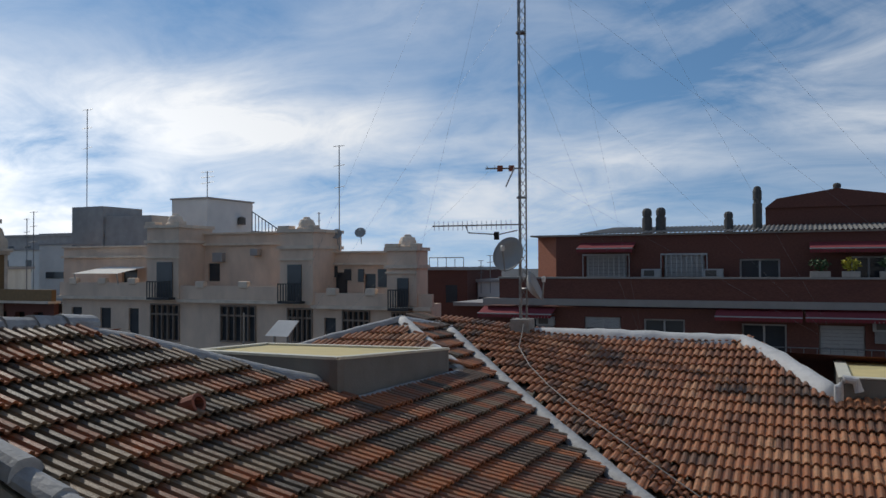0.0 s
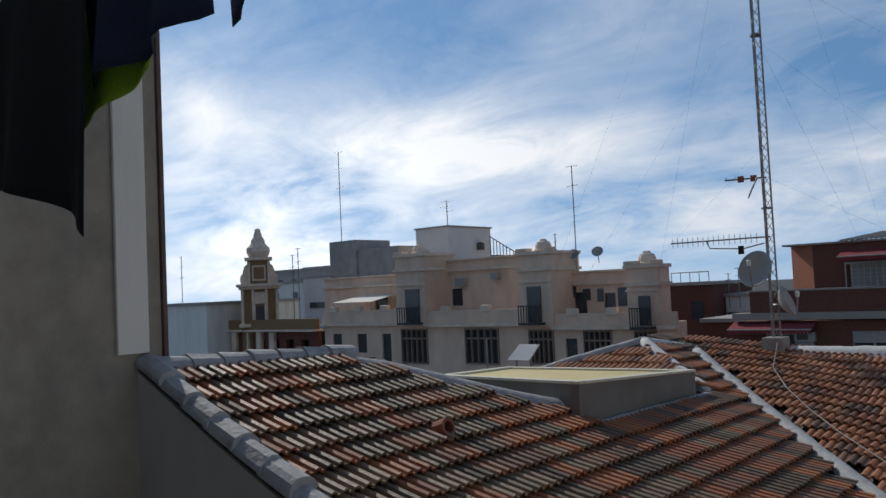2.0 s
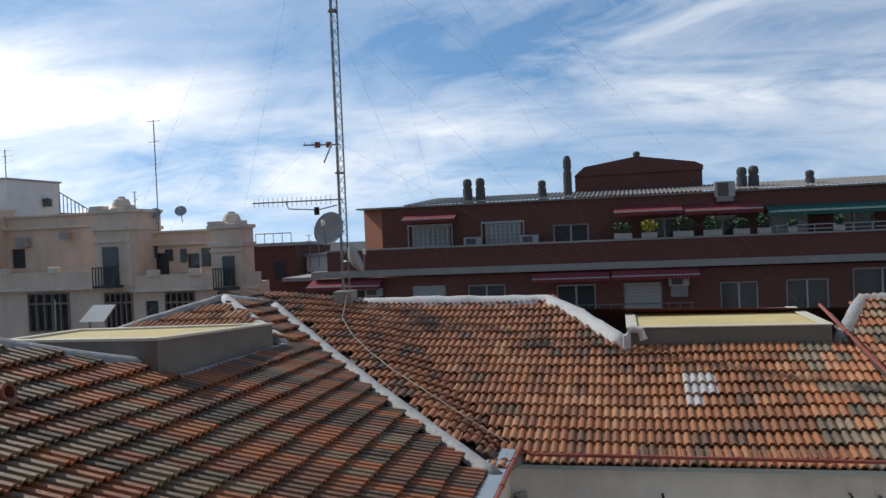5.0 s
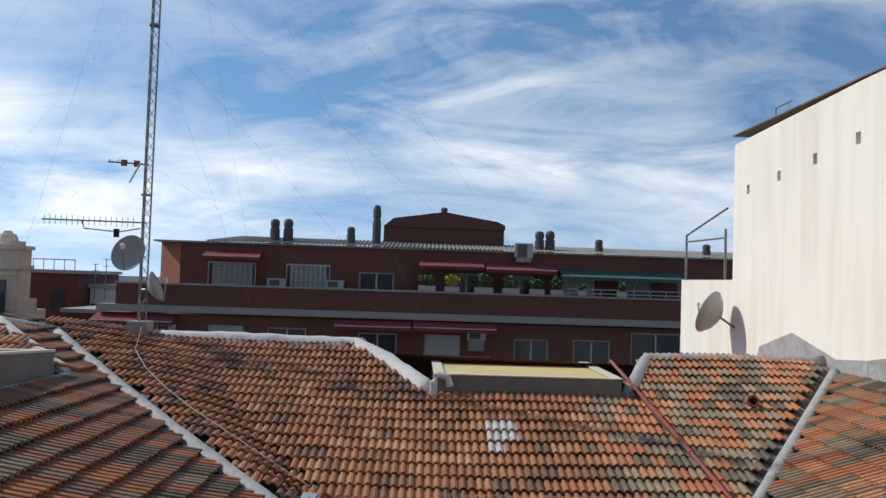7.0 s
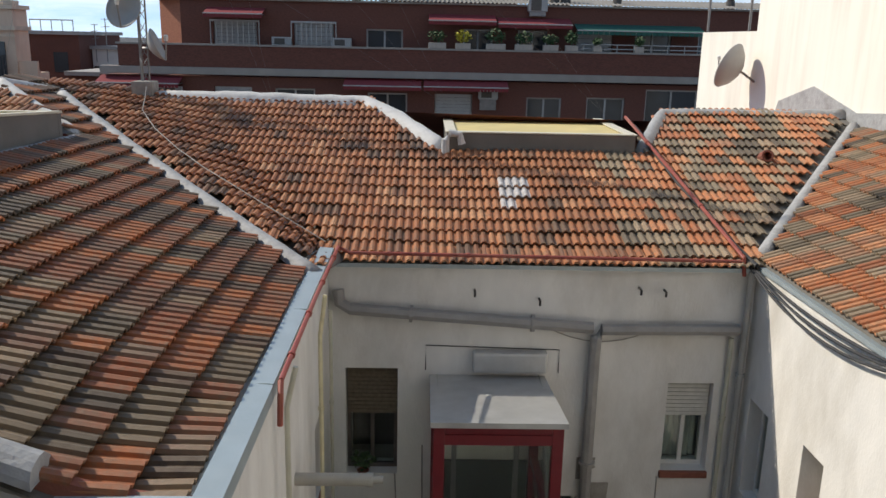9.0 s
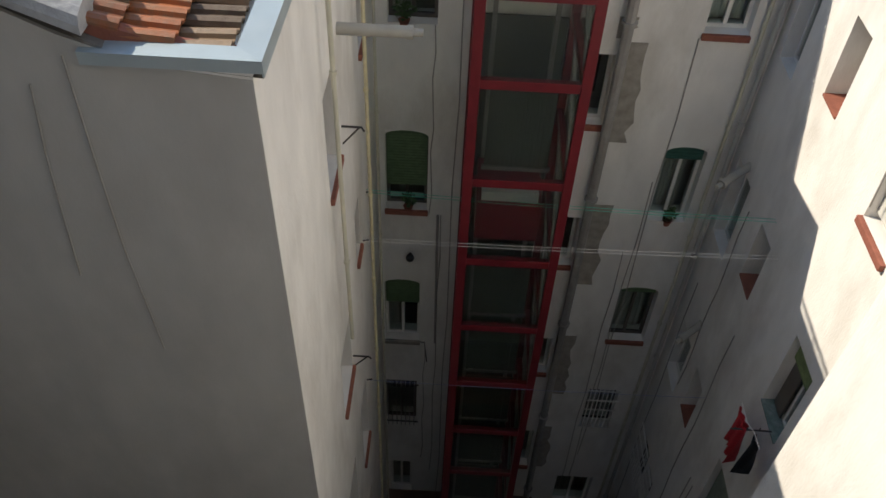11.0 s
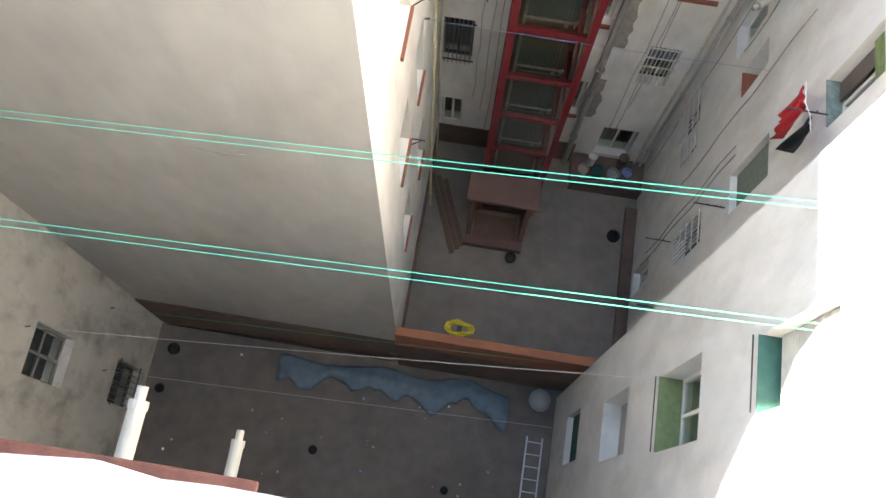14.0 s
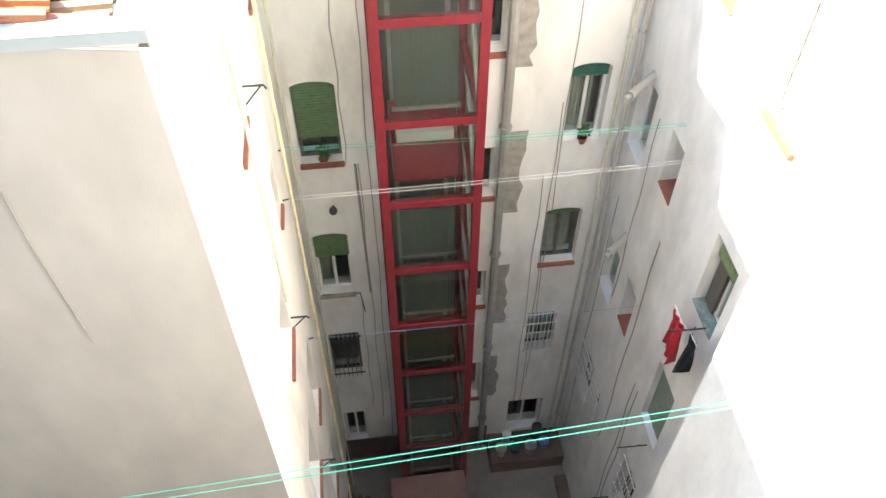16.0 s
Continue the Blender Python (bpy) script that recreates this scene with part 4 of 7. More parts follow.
strip("trim_valley", [(x, valley_y(x), wing_z(x, valley_y(x)) + 0.085) for x in (WX, -2, -3, -4, -5, -5.7)], 0.22, 0.07, M["mortar"], "grey mortar strip along the roof valley", "valley", 0.008)
strip("trim_valley", [(x, right_valley_y(x), back_z(right_valley_y(x)) + 0.075) for x in (RX + 0.05, 5, 6, 6.9)], 0.17, 0.05, M["mortar"], "grey sealed valley between two tile roofs", "valley", 0.004)
strip("trim_ridge", [(-6.3, RIDGE_Y, back_z(RIDGE_Y)), (-3.5, RIDGE_Y, back_z(RIDGE_Y) + 0.02), (-1.0, RIDGE_Y, back_z(RIDGE_Y)), (-0.5, RIDGE_Y - 0.5, back_z(RIDGE_Y - 0.5)), (0.28, 12.08, back_z(12.08) + 0.02)], 0.34, 0.12, M["mortar_white"], "white sealed ridge capping", "ridge")
strip("trim_ridge", [(3.25, 12.14, back_z(12.14) + 0.03), (3.9, 13.5, back_z(13.5)), (6.0, 13.55, back_z(13.55)), (TALL_X - 0.05, 13.6, back_z(13.6))], 0.26, 0.10, M["mortar"], "grey sealed ridge capping", "ridge")
strip("trim_ridge", [(-6.82, 6.1, 16.99), (-6.46, 6.55, 16.87), (-6.0, 7.05, 16.67), (-5.5, 7.62, 16.45), (-5.12, 7.95, 16.33), (-4.85, 8.02, 16.15)], 0.30, 0.085, M["mortar"], "grey sealed slant from the ridge to the light well", "ridge", 0.006)
ridge_caps = empty("ridge", (-6.85, WY, 17.0), "row of overlapping mortar-coated ridge caps", "ridge", kind="structure")
for k in range(7):
    y0 = WY + 0.12 + k * 0.34
    y1 = y0 + 0.40
    bm = bmesh.new()
    ra, rb = [], []
    for i in range(9):
        t = math.pi * i / 8
        jit = random.uniform(0.94, 1.06)
        za, zb = wing_z(-6.83, y0), wing_z(-6.83, y1)
        ra.append(bm.verts.new((-6.84 + 0.15 * jit * math.cos(t), y0, za - 0.035 + 0.14 * jit * math.sin(t))))
        rb.append(bm.verts.new((-6.84 + 0.125 * jit * math.cos(t), y1, zb - 0.035 + 0.115 * jit * math.sin(t))))
    for i in range(8):
        bm.faces.new((ra[i], ra[i + 1], rb[i + 1], rb[i]))
    bm.faces.new(ra)
    bm.faces.new(rb[::-1])
    ob = link_bm("ridge_cap", bm, M["mortar"], ridge_caps)
    ob.matrix_parent_inverse = ridge_caps.matrix_world.inverted()
strip("trim_flashing", [(-5.1, 7.95, wing_z(-5.1, 7.95)), (-4.72, 7.98, wing_z(-4.72, 7.98)), (-4.70, 11.1, wing_z(-4.7, 11.1)), (-4.6, 11.35, wing_z(-4.6, 11.35))], 0.24, 0.05, M["mortar"], "grey sealed joint round the light well", "flashing")
strip("trim_hip", [(-6.35, 12.5, 16.73), (-5.6, 11.95, wing_z(-5.6, 11.95) + 0.02), (-4.75, 11.3, wing_z(-4.75, 11.3))], 0.20, 0.07, M["mortar_white"], "white sealed hip capping", "hip")
strip("trim_hip", [(-6.35, 12.5, 16.73), (-6.1, 13.1, 16.60), (-5.6, RIDGE_Y, back_z(RIDGE_Y))], 0.18, 0.07, M["mortar_white"], "white sealed hip capping", "hip")
strip("trim_hip", [(-6.35, 12.5, 16.73), (-7.3, 11.8, 16.45), (-8.3, 11.1, 16.1)], 0.18, 0.07, M["mortar"], "grey sealed hip capping", "hip")
# small hipped roof behind the light well
spots = []
hip = raw("roof_6", [(-6.35, 12.5, 16.69), (-8.4, 11.1, 16.05), (-8.0, 10.6, 15.9), (-4.75, 11.25, 16.1)], [(0, 1, 2, 3)], M["felt"])
tagged(hip, "small hipped patch of orange roof tiles", "roof", kind="structure")
hu = Vector((0.15, 1.0, 0.36))
for r in range(7):
    for k in range(18):
        x = -8.2 + k * TWB
        y = 10.85 + r * TEB * 0.93 + (x + 8.2) * 0.02
        if y < 12.5 - abs(x + 6.35) * (0.72 if x < -6.35 else 0.78) - 0.3 and x < -5.0:
            spots.append(((x, y, 16.06 + (y - 10.85) * 0.36 + 0.02), (1, 0, 0), hu))
lay_tiles(hip, "back", spots, 60)
# verge of mortar-bedded half-round caps
verge = empty("verge", (LX, WY, EAVE), "row of mortar-bedded ridge caps along the verge", "verge", kind="structure")
inv = verge.matrix_world.inverted()
for k in range(15):
    x0 = LX + 0.02 + k * 0.345
    if x0 > -2.12:
        break
    bm = bmesh.new()
    x1 = x0 + 0.40
    c0, c1 = Vector((x0, WY + 0.10, wing_z(x0, WY) + 0.0)), Vector((x1, WY + 0.10, wing_z(x1, WY) + 0.03))
    rr = 0.135 + random.uniform(-0.012, 0.012)
    r0, r1 = [], []
    for i in range(9):
        t = math.pi * i / 8
        off = Vector((0, math.cos(t), math.sin(t) * 0.9))
        jit = 1 + random.uniform(-0.07, 0.07)
        r0.append(bm.verts.new(c0 + off * rr * jit * 0.9))
        r1.append(bm.verts.new(c1 + off * rr * jit))
    for i in range(8):
        bm.faces.new((r0[i], r0[i + 1], r1[i + 1], r1[i]))
    bm.faces.new(r1)
    ob = link_bm("ridge_cap", bm, M["mortar"], verge, smooth=False)
    ob.matrix_parent_inverse = inv
bm = bmesh.new()
# top sheets meet in a mitre at the corner; each has a turned-down face and a raised inner lip
OX, IX, OY, IY, FZ = WX + 0.075, WX - 0.085, WY - 0.045, WY + 0.075, EAVE + 0.10
ends = {"front": ((-2.05, OY), (OX, OY), (IX, IY), (-2.05, IY)), "side": ((OX, OY), (OX, BY - 0.05), (IX, BY - 0.05), (IX, IY))}
for (p0, p1, p2, p3) in ends.values():
    lo = [bm.verts.new((x, y, FZ - 0.012)) for x, y in (p0, p1, p2, p3)]
    hi = [bm.verts.new((x, y, FZ + (0.012 if i > 1 else 0.0))) for i, (x, y) in enumerate((p0, p1, p2, p3))]
    for f in ((lo[3], lo[2], lo[1], lo[0]), hi, (lo[0], lo[1], hi[1], hi[0]), (lo[1], lo[2], hi[2], hi[1]), (lo[2], lo[3], hi[3], hi[2]), (lo[3], lo[0], hi[0], hi[3])):
        bm.faces.new(f)
add_box(bm, -2.05, OX, OY, OY + 0.012, EAVE + 0.02, FZ - 0.013)
add_box(bm, OX - 0.012, OX, OY + 0.013, BY - 0.05, EAVE - 0.01, FZ - 0.013)
for y in (5.35, 7.0, 8.6):
    add_box(bm, IX + 0.004, OX + 0.003, y, y + 0.03, FZ - 0.004, FZ + 0.009)
gut = link_bm("trim_eaves_flashing", bm, M["zinc"])
tagged(gut, "blue grey sheet metal edge round the wing roof", "flashing", kind="structure")
bm = bmesh.new()
add_box(bm, WX + 0.1, RX - 0.08, BY - 0.10, BY - 0.06, EAVE - 0.115, EAVE - 0.065)
add_box(bm, WX + 0.1, RX - 0.08, BY - 0.06, BY - 0.002, EAVE - 0.115, EAVE - 0.095)
add_box(bm, RX - 0.05, RX + 0.02, 3.55, BY - 0.06, EAVE - 0.07, EAVE - 0.02)
gut = link_bm("trim_gutter", bm, M["zinc"])
tagged(gut, "blue grey metal gutter edge of the courtyard", "gutter", kind="structure")

bm = bmesh.new()
cols = []
for i in range(9):
    x = -2.12 + 0.98 * i / 8
    top = wing_z(x, WY + 0.1) + 0.055
    cols.append([bm.verts.new(p) for p in ((x, WY + 0.06, EAVE + 0.06), (x, WY + 0.075, top), (x, WY + 0.14, top + 0.01), (x, WY + 0.14, EAVE))])
for c0, c1 in zip(cols, cols[1:]):
    for k in range(4):
        bm.faces.new((c0[k], c0[(k + 1) % 4], c1[(k + 1) % 4], c1[k]))
bm.faces.new(cols[0])
bm.faces.new(cols[-1][::-1])
tagged(link_bm("trim_fillet", bm, M["terracotta"]), "clay and mortar fillet above the metal edge", "fillet", kind="structure")

# light well boxes in the roofs
well = empty("light_well_box", (-5.6, 9.2, 16), "grey roofing felt box round a light well with a yellow cover", "light well", kind="structure")


def wpart(name, bm, mat, par):
    bm.transform(par.matrix_world.inverted())
    return part(name, bm, mat, par)


WELL = [Vector(p) for p in ((-4.80, 7.86, 16.60), (-4.86, 11.06, 16.40), (-8.0, 10.9, 16.38), (-7.75, 8.9, 16.47))]


def slab_bm(a, b, inward, low, high, low_z=None):
    """An upright board from a to b, thick towards inward."""
    bm = bmesh.new()
    bottom = [Vector((p.x, p.y, low_z if low_z is not None else p.z + low)) for p in (a, b, b + inward, a + inward)]
    top = [Vector((p.x, p.y, p.z + high)) for p in (a, b, b + inward, a + inward)]
    v = [bm.verts.new(p) for p in bottom + top]
    for f in ((3, 2, 1, 0), (4, 5, 6, 7), (0, 1, 5, 4), (1, 2, 6, 5), (2, 3, 7, 6), (3, 0, 4, 7)):
        bm.faces.new([v[i] for i in f])
    return bm


mid = sum(WELL, Vector()) / 4
for a, b in zip(WELL, WELL[1:] + WELL[:1]):
    n_in = (b - a).cross(Vector((0, 0, 1))).normalized()
    n_in = n_in if n_in.dot(mid - a) > 0 else -n_in
    n_in.z = 0
    wpart("side", slab_bm(a, b, n_in * 0.10, 0, -0.02, 15.7), M["felt"], well)
    wpart("edge", slab_bm(a - n_in * 0.02, b - n_in * 0.02, n_in * 0.13, -0.018, 0.012), M["cream"], well)
bm = bmesh.new()
bm.faces.new([bm.verts.new(p + (mid - p).normalized() * 0.12 - Vector((0, 0, 0.022))) for p in WELL])
wpart("cover", bm, M["yellow_sheet"], well)
well2 = empty("light_well_box", (1.7, 13, 16), "grey light well box with cream edge and pale cover", "light well", kind="structure")
wpart("side", box_bm(0.32, 3.12, 12.04, 12.14, 15.4, 16.11, 0.015), M["felt"], well2)
wpart("side", box_bm(0.32, 0.44, 12.14, 14.6, 15.4, 16.11, 0.015), M["felt"], well2)
wpart("side", box_bm(3.0, 3.12, 12.14, 14.6, 15.4, 16.11, 0.015), M["felt"], well2)
wpart("side", box_bm(0.44, 3.0, 14.5, 14.6, 15.4, 16.12, 0.015), M["felt"], well2)
wpart("cover", box_bm(0.44, 3.0, 12.14, 14.5, 16.05, 16.10), M["yellow_sheet"], well2)
bm = bmesh.new()
add_box(bm, 0.30, 3.14, 12.02, 12.16, 16.114, 16.132)
add_box(bm, 0.30, 0.46, 12.16, 14.6, 16.114, 16.132)
add_box(bm, 2.98, 3.14, 12.16, 14.6, 16.114, 16.132)
wpart("edge", bm, M["cream"], well2)

# ---- bodies of the buildings behind the faces ----
# unseen masses added against sun leaks; the last one also blocks sky light
for nm, b, lab in (("building_core", (-14, LX - 1.15, -6, WY + 0.24, -2, 22.4), "solid mass of the taller neighbour"), ("building_core", (-13, WX - 1.15, WY + 0.45, 13.4, -2, 14.6), "solid mass under the wing roof"),
                   ("building_core", (-6, TALL_X + 2, BY + 1.1, 16.5, -2, 14.6), "solid mass under the back roof"), ("building_core", (RX + 1.1, TALL_X + 0.4, NEAR_END + 0.05, BY + 1.05, -2, 14.4), "solid mass under the right roof"),
                   ("building_core", (NX + 1.1, TALL_X + 2, -6, NEAR_END - 0.45, -2, 16.3), "solid mass of the projecting block"), ("building_core", (LX, NX, -6, -0.41, -2, 16.25), "solid mass of the viewpoint's building"), ("building_core", (-14, TALL_X + 2, -7, -0.85, 16.26, 23.5), "unseen upper wall added behind the viewpoint to block sky")):
    tagged(link_bm(nm, box_bm(*b), M["plaster_grey"]), lab, "building", kind="structure")
bm = bmesh.new()
add_box(bm, LX - 0.38, LX + 0.03, WY + 0.26, WY + 0.30, 17.2, 22.5)
tagged(link_bm("trim_wall_edge", bm, M["dado"]), "dark red brown edge strip of the taller wall", "trim", kind="structure")
tagged(link_bm("trim_corner_board", box_bm(LX + 0.005, LX + 0.05, WY - 0.20, WY + 0.10, 17.25, 22.4, 0.01), M["plaster_white"]), "pale painted corner board on the taller wall", "trim", kind="structure")
bm = bmesh.new()
q = [(TALL_X - 0.006, 12.2, 16.5), (TALL_X - 0.006, 13.2, 16.42), (TALL_X - 0.006, 14.8, 16.76), (TALL_X - 0.006, 16.2, 16.40), (TALL_X - 0.006, 16.6, 15.6), (TALL_X - 0.006, 12.2, 15.3)]
bm.faces.new([bm.verts.new(p) for p in q])
q2 = [(TALL_X - 0.006, 4, 16.62), (TALL_X - 0.006, 11.6, 16.6), (TALL_X - 0.006, 12.19, 16.5), (TALL_X - 0.006, 12.19, 15.3), (TALL_X - 0.006, 4, 15.8)]
bm.faces.new([bm.verts.new(p) for p in q2])
r = bmesh.ops.extrude_face_region(bm, geom=bm.faces[:])
for v in r["geom"]:
    if isinstance(v, bmesh.types.BMVert):
        v.co.x -= 0.03
tagged(link_bm("trim_wall_flashing", bm, M["mortar"]), "grey painted flashing up the white wall", "flashing", kind="structure")

# ---- the lift tower ----
LX0, LX1, LY0, LY1 = 0.19, 1.42, 7.6, BY - 0.02
lift = empty("lift_tower", (0.8, 8.4, FLOOR_FAR), "outdoor lift tower of red steel frames and glass", "lift")


def tpart(name, bm, mat, par, label=""):
    bm.transform(par.matrix_world.inverted())
    return part(name, bm, mat, par, label)


for x, y in ((LX0, LY0), (LX1, LY0), (LX0, LY1 - 0.1), (LX1, LY1 - 0.1)):
    tpart("post", box_bm(x - 0.06, x + 0.06, y, y + 0.10, FLOOR_FAR, 13.62 if y < 8 else 13.38, 0.008), M["red_frame"], lift)
levels = [FLOOR_FAR + 0.1, 1.15, 2.55, 3.95, 5.35, 6.75, 8.15, 9.55, 10.95, 12.38, 13.58]
tpart("header_beam", box_bm(LX0 + 0.06, LX1 - 0.06, LY0 + 0.002, LY0 + 0.095, 13.40, 13.515), M["red_frame"], lift)
for z in levels:
    tpart("cross_beam", box_bm(LX0 + 0.06, LX1 - 0.06, LY0 + 0.005, LY0 + 0.09, z - 0.06, z + 0.06, 0.006), M["red_frame"], lift)
    for x in (LX0, LX1):
        z = min(z, 13.33)
        tpart("side_beam", box_bm(x - 0.045, x + 0.045, LY0 + 0.10, LY1 - 0.1, z - 0.05, z + 0.05), M["red_frame"], lift)
for z0, z1 in zip(levels, levels[1:]):
    for nm, b in (("pane", (LX0 + 0.07, LX1 - 0.07, LY0 + 0.008, LY0 + 0.014, z0 + 0.065, z1 - 0.065)), ("pane", (LX0 - 0.004, LX0 + 0.004, LY0 + 0.11, LY1 - 0.11, z0 + 0.06, z1 - 0.06)), ("pane", (LX1 - 0.004, LX1 + 0.004, LY0 + 0.11, LY1 - 0.11, z0 + 0.06, z1 - 0.06))):
        p = tpart(nm, box_bm(*b), LIFT_GLASS, lift)
        p.visible_shadow = False
bm = bmesh.new()
vsq = [bm.verts.new(p) for p in ((LX0 - 0.09, LY0 - 0.06, 13.62), (LX1 + 0.09, LY0 - 0.06, 13.62), (LX1 + 0.09, LY1, 13.40), (LX0 - 0.09, LY1, 13.40), (LX0 - 0.09, LY0 - 0.06, 13.68), (LX1 + 0.09, LY0 - 0.06, 13.68), (LX1 + 0.09, LY1, 13.46), (LX0 - 0.09, LY1, 13.46))]
for f in ((0, 3, 2, 1), (4, 5, 6, 7), (0, 1, 5, 4), (1, 2, 6, 5), (2, 3, 7, 6), (3, 0, 4, 7)):
    bm.faces.new([vsq[i] for i in f])
tpart("cap", bm, M["galv"], lift, "galvanised sheet roof of the lift")
# rails, counterweight screen and the car inside
for x in (LX0 + 0.22, LX1 - 0.25):
    tpart("guide_rail", box_bm(x - 0.03, x + 0.03, LY1 - 0.35, LY1 - 0.28, FLOOR_FAR, 13.4), M["steel"], lift)
for z0, z1 in zip(levels[:-2], levels[1:-1]):
    if z0 > 9.5 and z1 < 11:
        continue
    bm = bmesh.new()
    n_rib = 14
    xa, xb = LX0 + 0.19, LX1 - 0.26
    for i in range(n_rib):
        x = xa + (xb - xa) * i / n_rib
        add_box(bm, x, x + (xb - xa) / n_rib - 0.006, LY0 + 0.20 + 0.012 * (i % 2), LY0 + 0.23, z0 + 0.13, z1 - 0.07)
    tpart("inner_screen", bm, M["screen"], lift, "dull green ribbed panel inside the lift shaft")
    tpart("screen_frame", box_bm(xa - 0.03, xb + 0.03, LY0 + 0.19, LY0 + 0.24, z0 + 0.07, z0 + 0.125), M["steel"], lift)
for z0, z1 in zip(levels[2:], levels[3:]):
    tpart("brace", tube_bm([(LX1 - 0.02, LY0 + 0.25, z0 + 0.1), (LX1 - 0.02, LY1 - 0.4, z1 - 0.1)], 0.02, 6), M["steel"], lift)
# added dark board: the shaft's inner shade is put into its colour
tpart("shaft_shade_board", box_bm(LX0 + 0.08, LX1 - 0.08, LY1 - 0.09, LY1 - 0.06, FLOOR_FAR, 12.35), M["screen"], lift, "dark board added for the shade inside the lift shaft")
tpart("lift_car", box_bm(LX0 + 0.14, LX1 - 0.24, LY0 + 0.26, LY1 - 0.55, 9.75, 10.45, 0.02), M["red_frame"], lift, "dark red lift car")
tpart("car_header", box_bm(LX0 + 0.2, LX1 - 0.3, LY0 + 0.25, LY0 + 0.5, 10.455, 10.6, 0.01), M["galv"], lift)
canopy = empty("lift_canopy", (0.65, 7.0, FLOOR_FAR), "reddish brown flat canopy before the lift door", "canopy")
tpart("roof_slab", box_bm(-0.13, 1.43, 6.87, 7.58, 1.30, 1.42, 0.02), M["canopy"], canopy)
for x in (-0.02, 1.20):
    tpart("post", box_bm(x, x + 0.1, 6.90, 7.0, FLOOR_FAR, 1.3), M["canopy"], canopy)
tpart("threshold", box_bm(-0.05, 1.33, 6.62, 6.86, FLOOR_FAR, FLOOR_FAR + 0.22, 0.02), M["canopy"], canopy)
for x in (-0.04, 1.22):
    tpart("low_wall", box_bm(x, x + 0.11, 6.88, 7.58, FLOOR_FAR, FLOOR_FAR + 0.75, 0.012), M["canopy"], canopy)
tpart("inner_floor", box_bm(0.12, 1.16, 6.92, 7.5, FLOOR_FAR + 0.002, FLOOR_FAR + 0.02), M["dado"], canopy)
vent = empty("wall_box", (1.1, BY - 0.02, 13.55), "dented white metal duct fixed above the lift", "duct")
tpart("casing", box_bm(0.62, 1.52, BY - 0.16, BY - 0.01, 13.54, 13.80, 0.03), M["galv"], vent)

# ---- pipes, flues and cables on the courtyard walls ----


def pipe(name, pts, rad, mat, label, category="pipe", sides=8, clips=0):
    a = Vector(pts[0])
    e = empty(name, a, label, category)
    bm = tube_bm([Vector(p) - a for p in pts], rad, sides)
    part("run", bm, mat, e)
    if clips:
        for p0, p1 in zip(pts, pts[1:]):
            p0, p1 = Vector(p0) - a, Vector(p1) - a
            k = int((p1 - p0).length / clips)
            for i in range(k):
                c = p0.lerp(p1, (i + 0.5) / max(k, 1))
                d = (p1 - p0).normalized()
                part("clip", tube_bm([c - d * 0.02, c + d * 0.02], rad * 1.45, 8), mat, e)
    return e


pipe("drain_pipe", [(-1.0, 9.22, 14.55), (-0.98, 9.2, 14.40), (-0.86, 9.2, 14.32), (2.05, 9.2, 14.12)], 0.075, M["pipe_grey"], "grey waste pipe along the top of the wall", clips=1.4)
pipe("drain_pipe", [(3.82, 9.2, 14.12), (2.16, 9.2, 14.10), (2.1, 9.2, 14.0), (2.09, 9.2, 13.8), (2.09, 9.2, FLOOR_FAR)], 0.072, M["pipe_grey"], "grey downpipe beside the lift", clips=2.9)
pipe("drain_pipe", [(3.9, 9.2, EAVE - 0.1), (3.88, 9.2, FLOOR_FAR)], 0.04, M["plaster_grey"], "painted downpipe in the corner", clips=2.5)
pipe("drain_pipe", [(3.76, 9.24, 14.0), (3.74, 9.24, FLOOR_FAR)], 0.03, M["pipe_pale"], "thin pale pipe in the corner", clips=2.0)
pipe("gas_pipe", [(-0.95, 7.6, 15.0), (-1.0, 7.55, 14.6), (-1.0, 7.5, FLOOR_FAR)], 0.022, M["gas_yellow"], "yellow gas pipe down the white wall", clips=1.5)
pipe("gas_pipe", [(-0.95, 5.75, 15.02), (-1.02, 5.72, 14.7), (-1.02, 5.70, 12.7), (-1.02, 5.70, 10.2)], 0.022, M["pipe_pale"], "pale pipe down the white wall", clips=1.5)
pipe("gas_pipe", [(-1.02, 8.6, 14.5), (-1.02, 8.6, FLOOR_FAR)], 0.02, M["pipe_pale"], "thin pale pipe near the corner", clips=2.0)
pipe("red_pipe", [(WX + 0.12, 5.4, 15.06), (WX + 0.12, 7.3, 15.08), (WX + 0.14, 9.1, 15.1), (-0.85, 9.12, 15.03), (3.72, 9.1, 15.0)], 0.022, M["red_pipe"], "red painted pipe along the gutter", clips=0.9)
pipe("red_pipe", [(WX + 0.12, 5.4, 15.06), (WX + 0.13, 5.32, 15.0), (WX + 0.12, 5.32, 14.75)], 0.022, M["red_pipe"], "red painted pipe end with an elbow")
pipe("red_pipe", [(3.2, 13.1, 16.30), (3.45, 11.2, 15.72), (3.72, 9.4, 15.12), (3.78, 9.2, 15.02), (3.8, 9.18, 14.8)], 0.024, M["red_pipe"], "red painted pipe running down the tile roof", clips=1.1)
pipe("black_cable", [(3.28, 12.8, 16.18), (3.5, 11.0, 15.58), (3.78, 9.45, 15.08), (3.9, 9.1, 14.95)], 0.03, M["cable"], "black cable bundle across the tiles", "cable")
for k in range(3):
    pts = sag((3.90 - 0.02 * k, 9.15, 14.90), (3.93, 6.1, 14.92 - 0.03 * k), 0.10 + 0.06 * k, 10)
    pipe("black_cable", pts, 0.016, M["cable"], "black cable sagging along the gutter", "cable", 6)
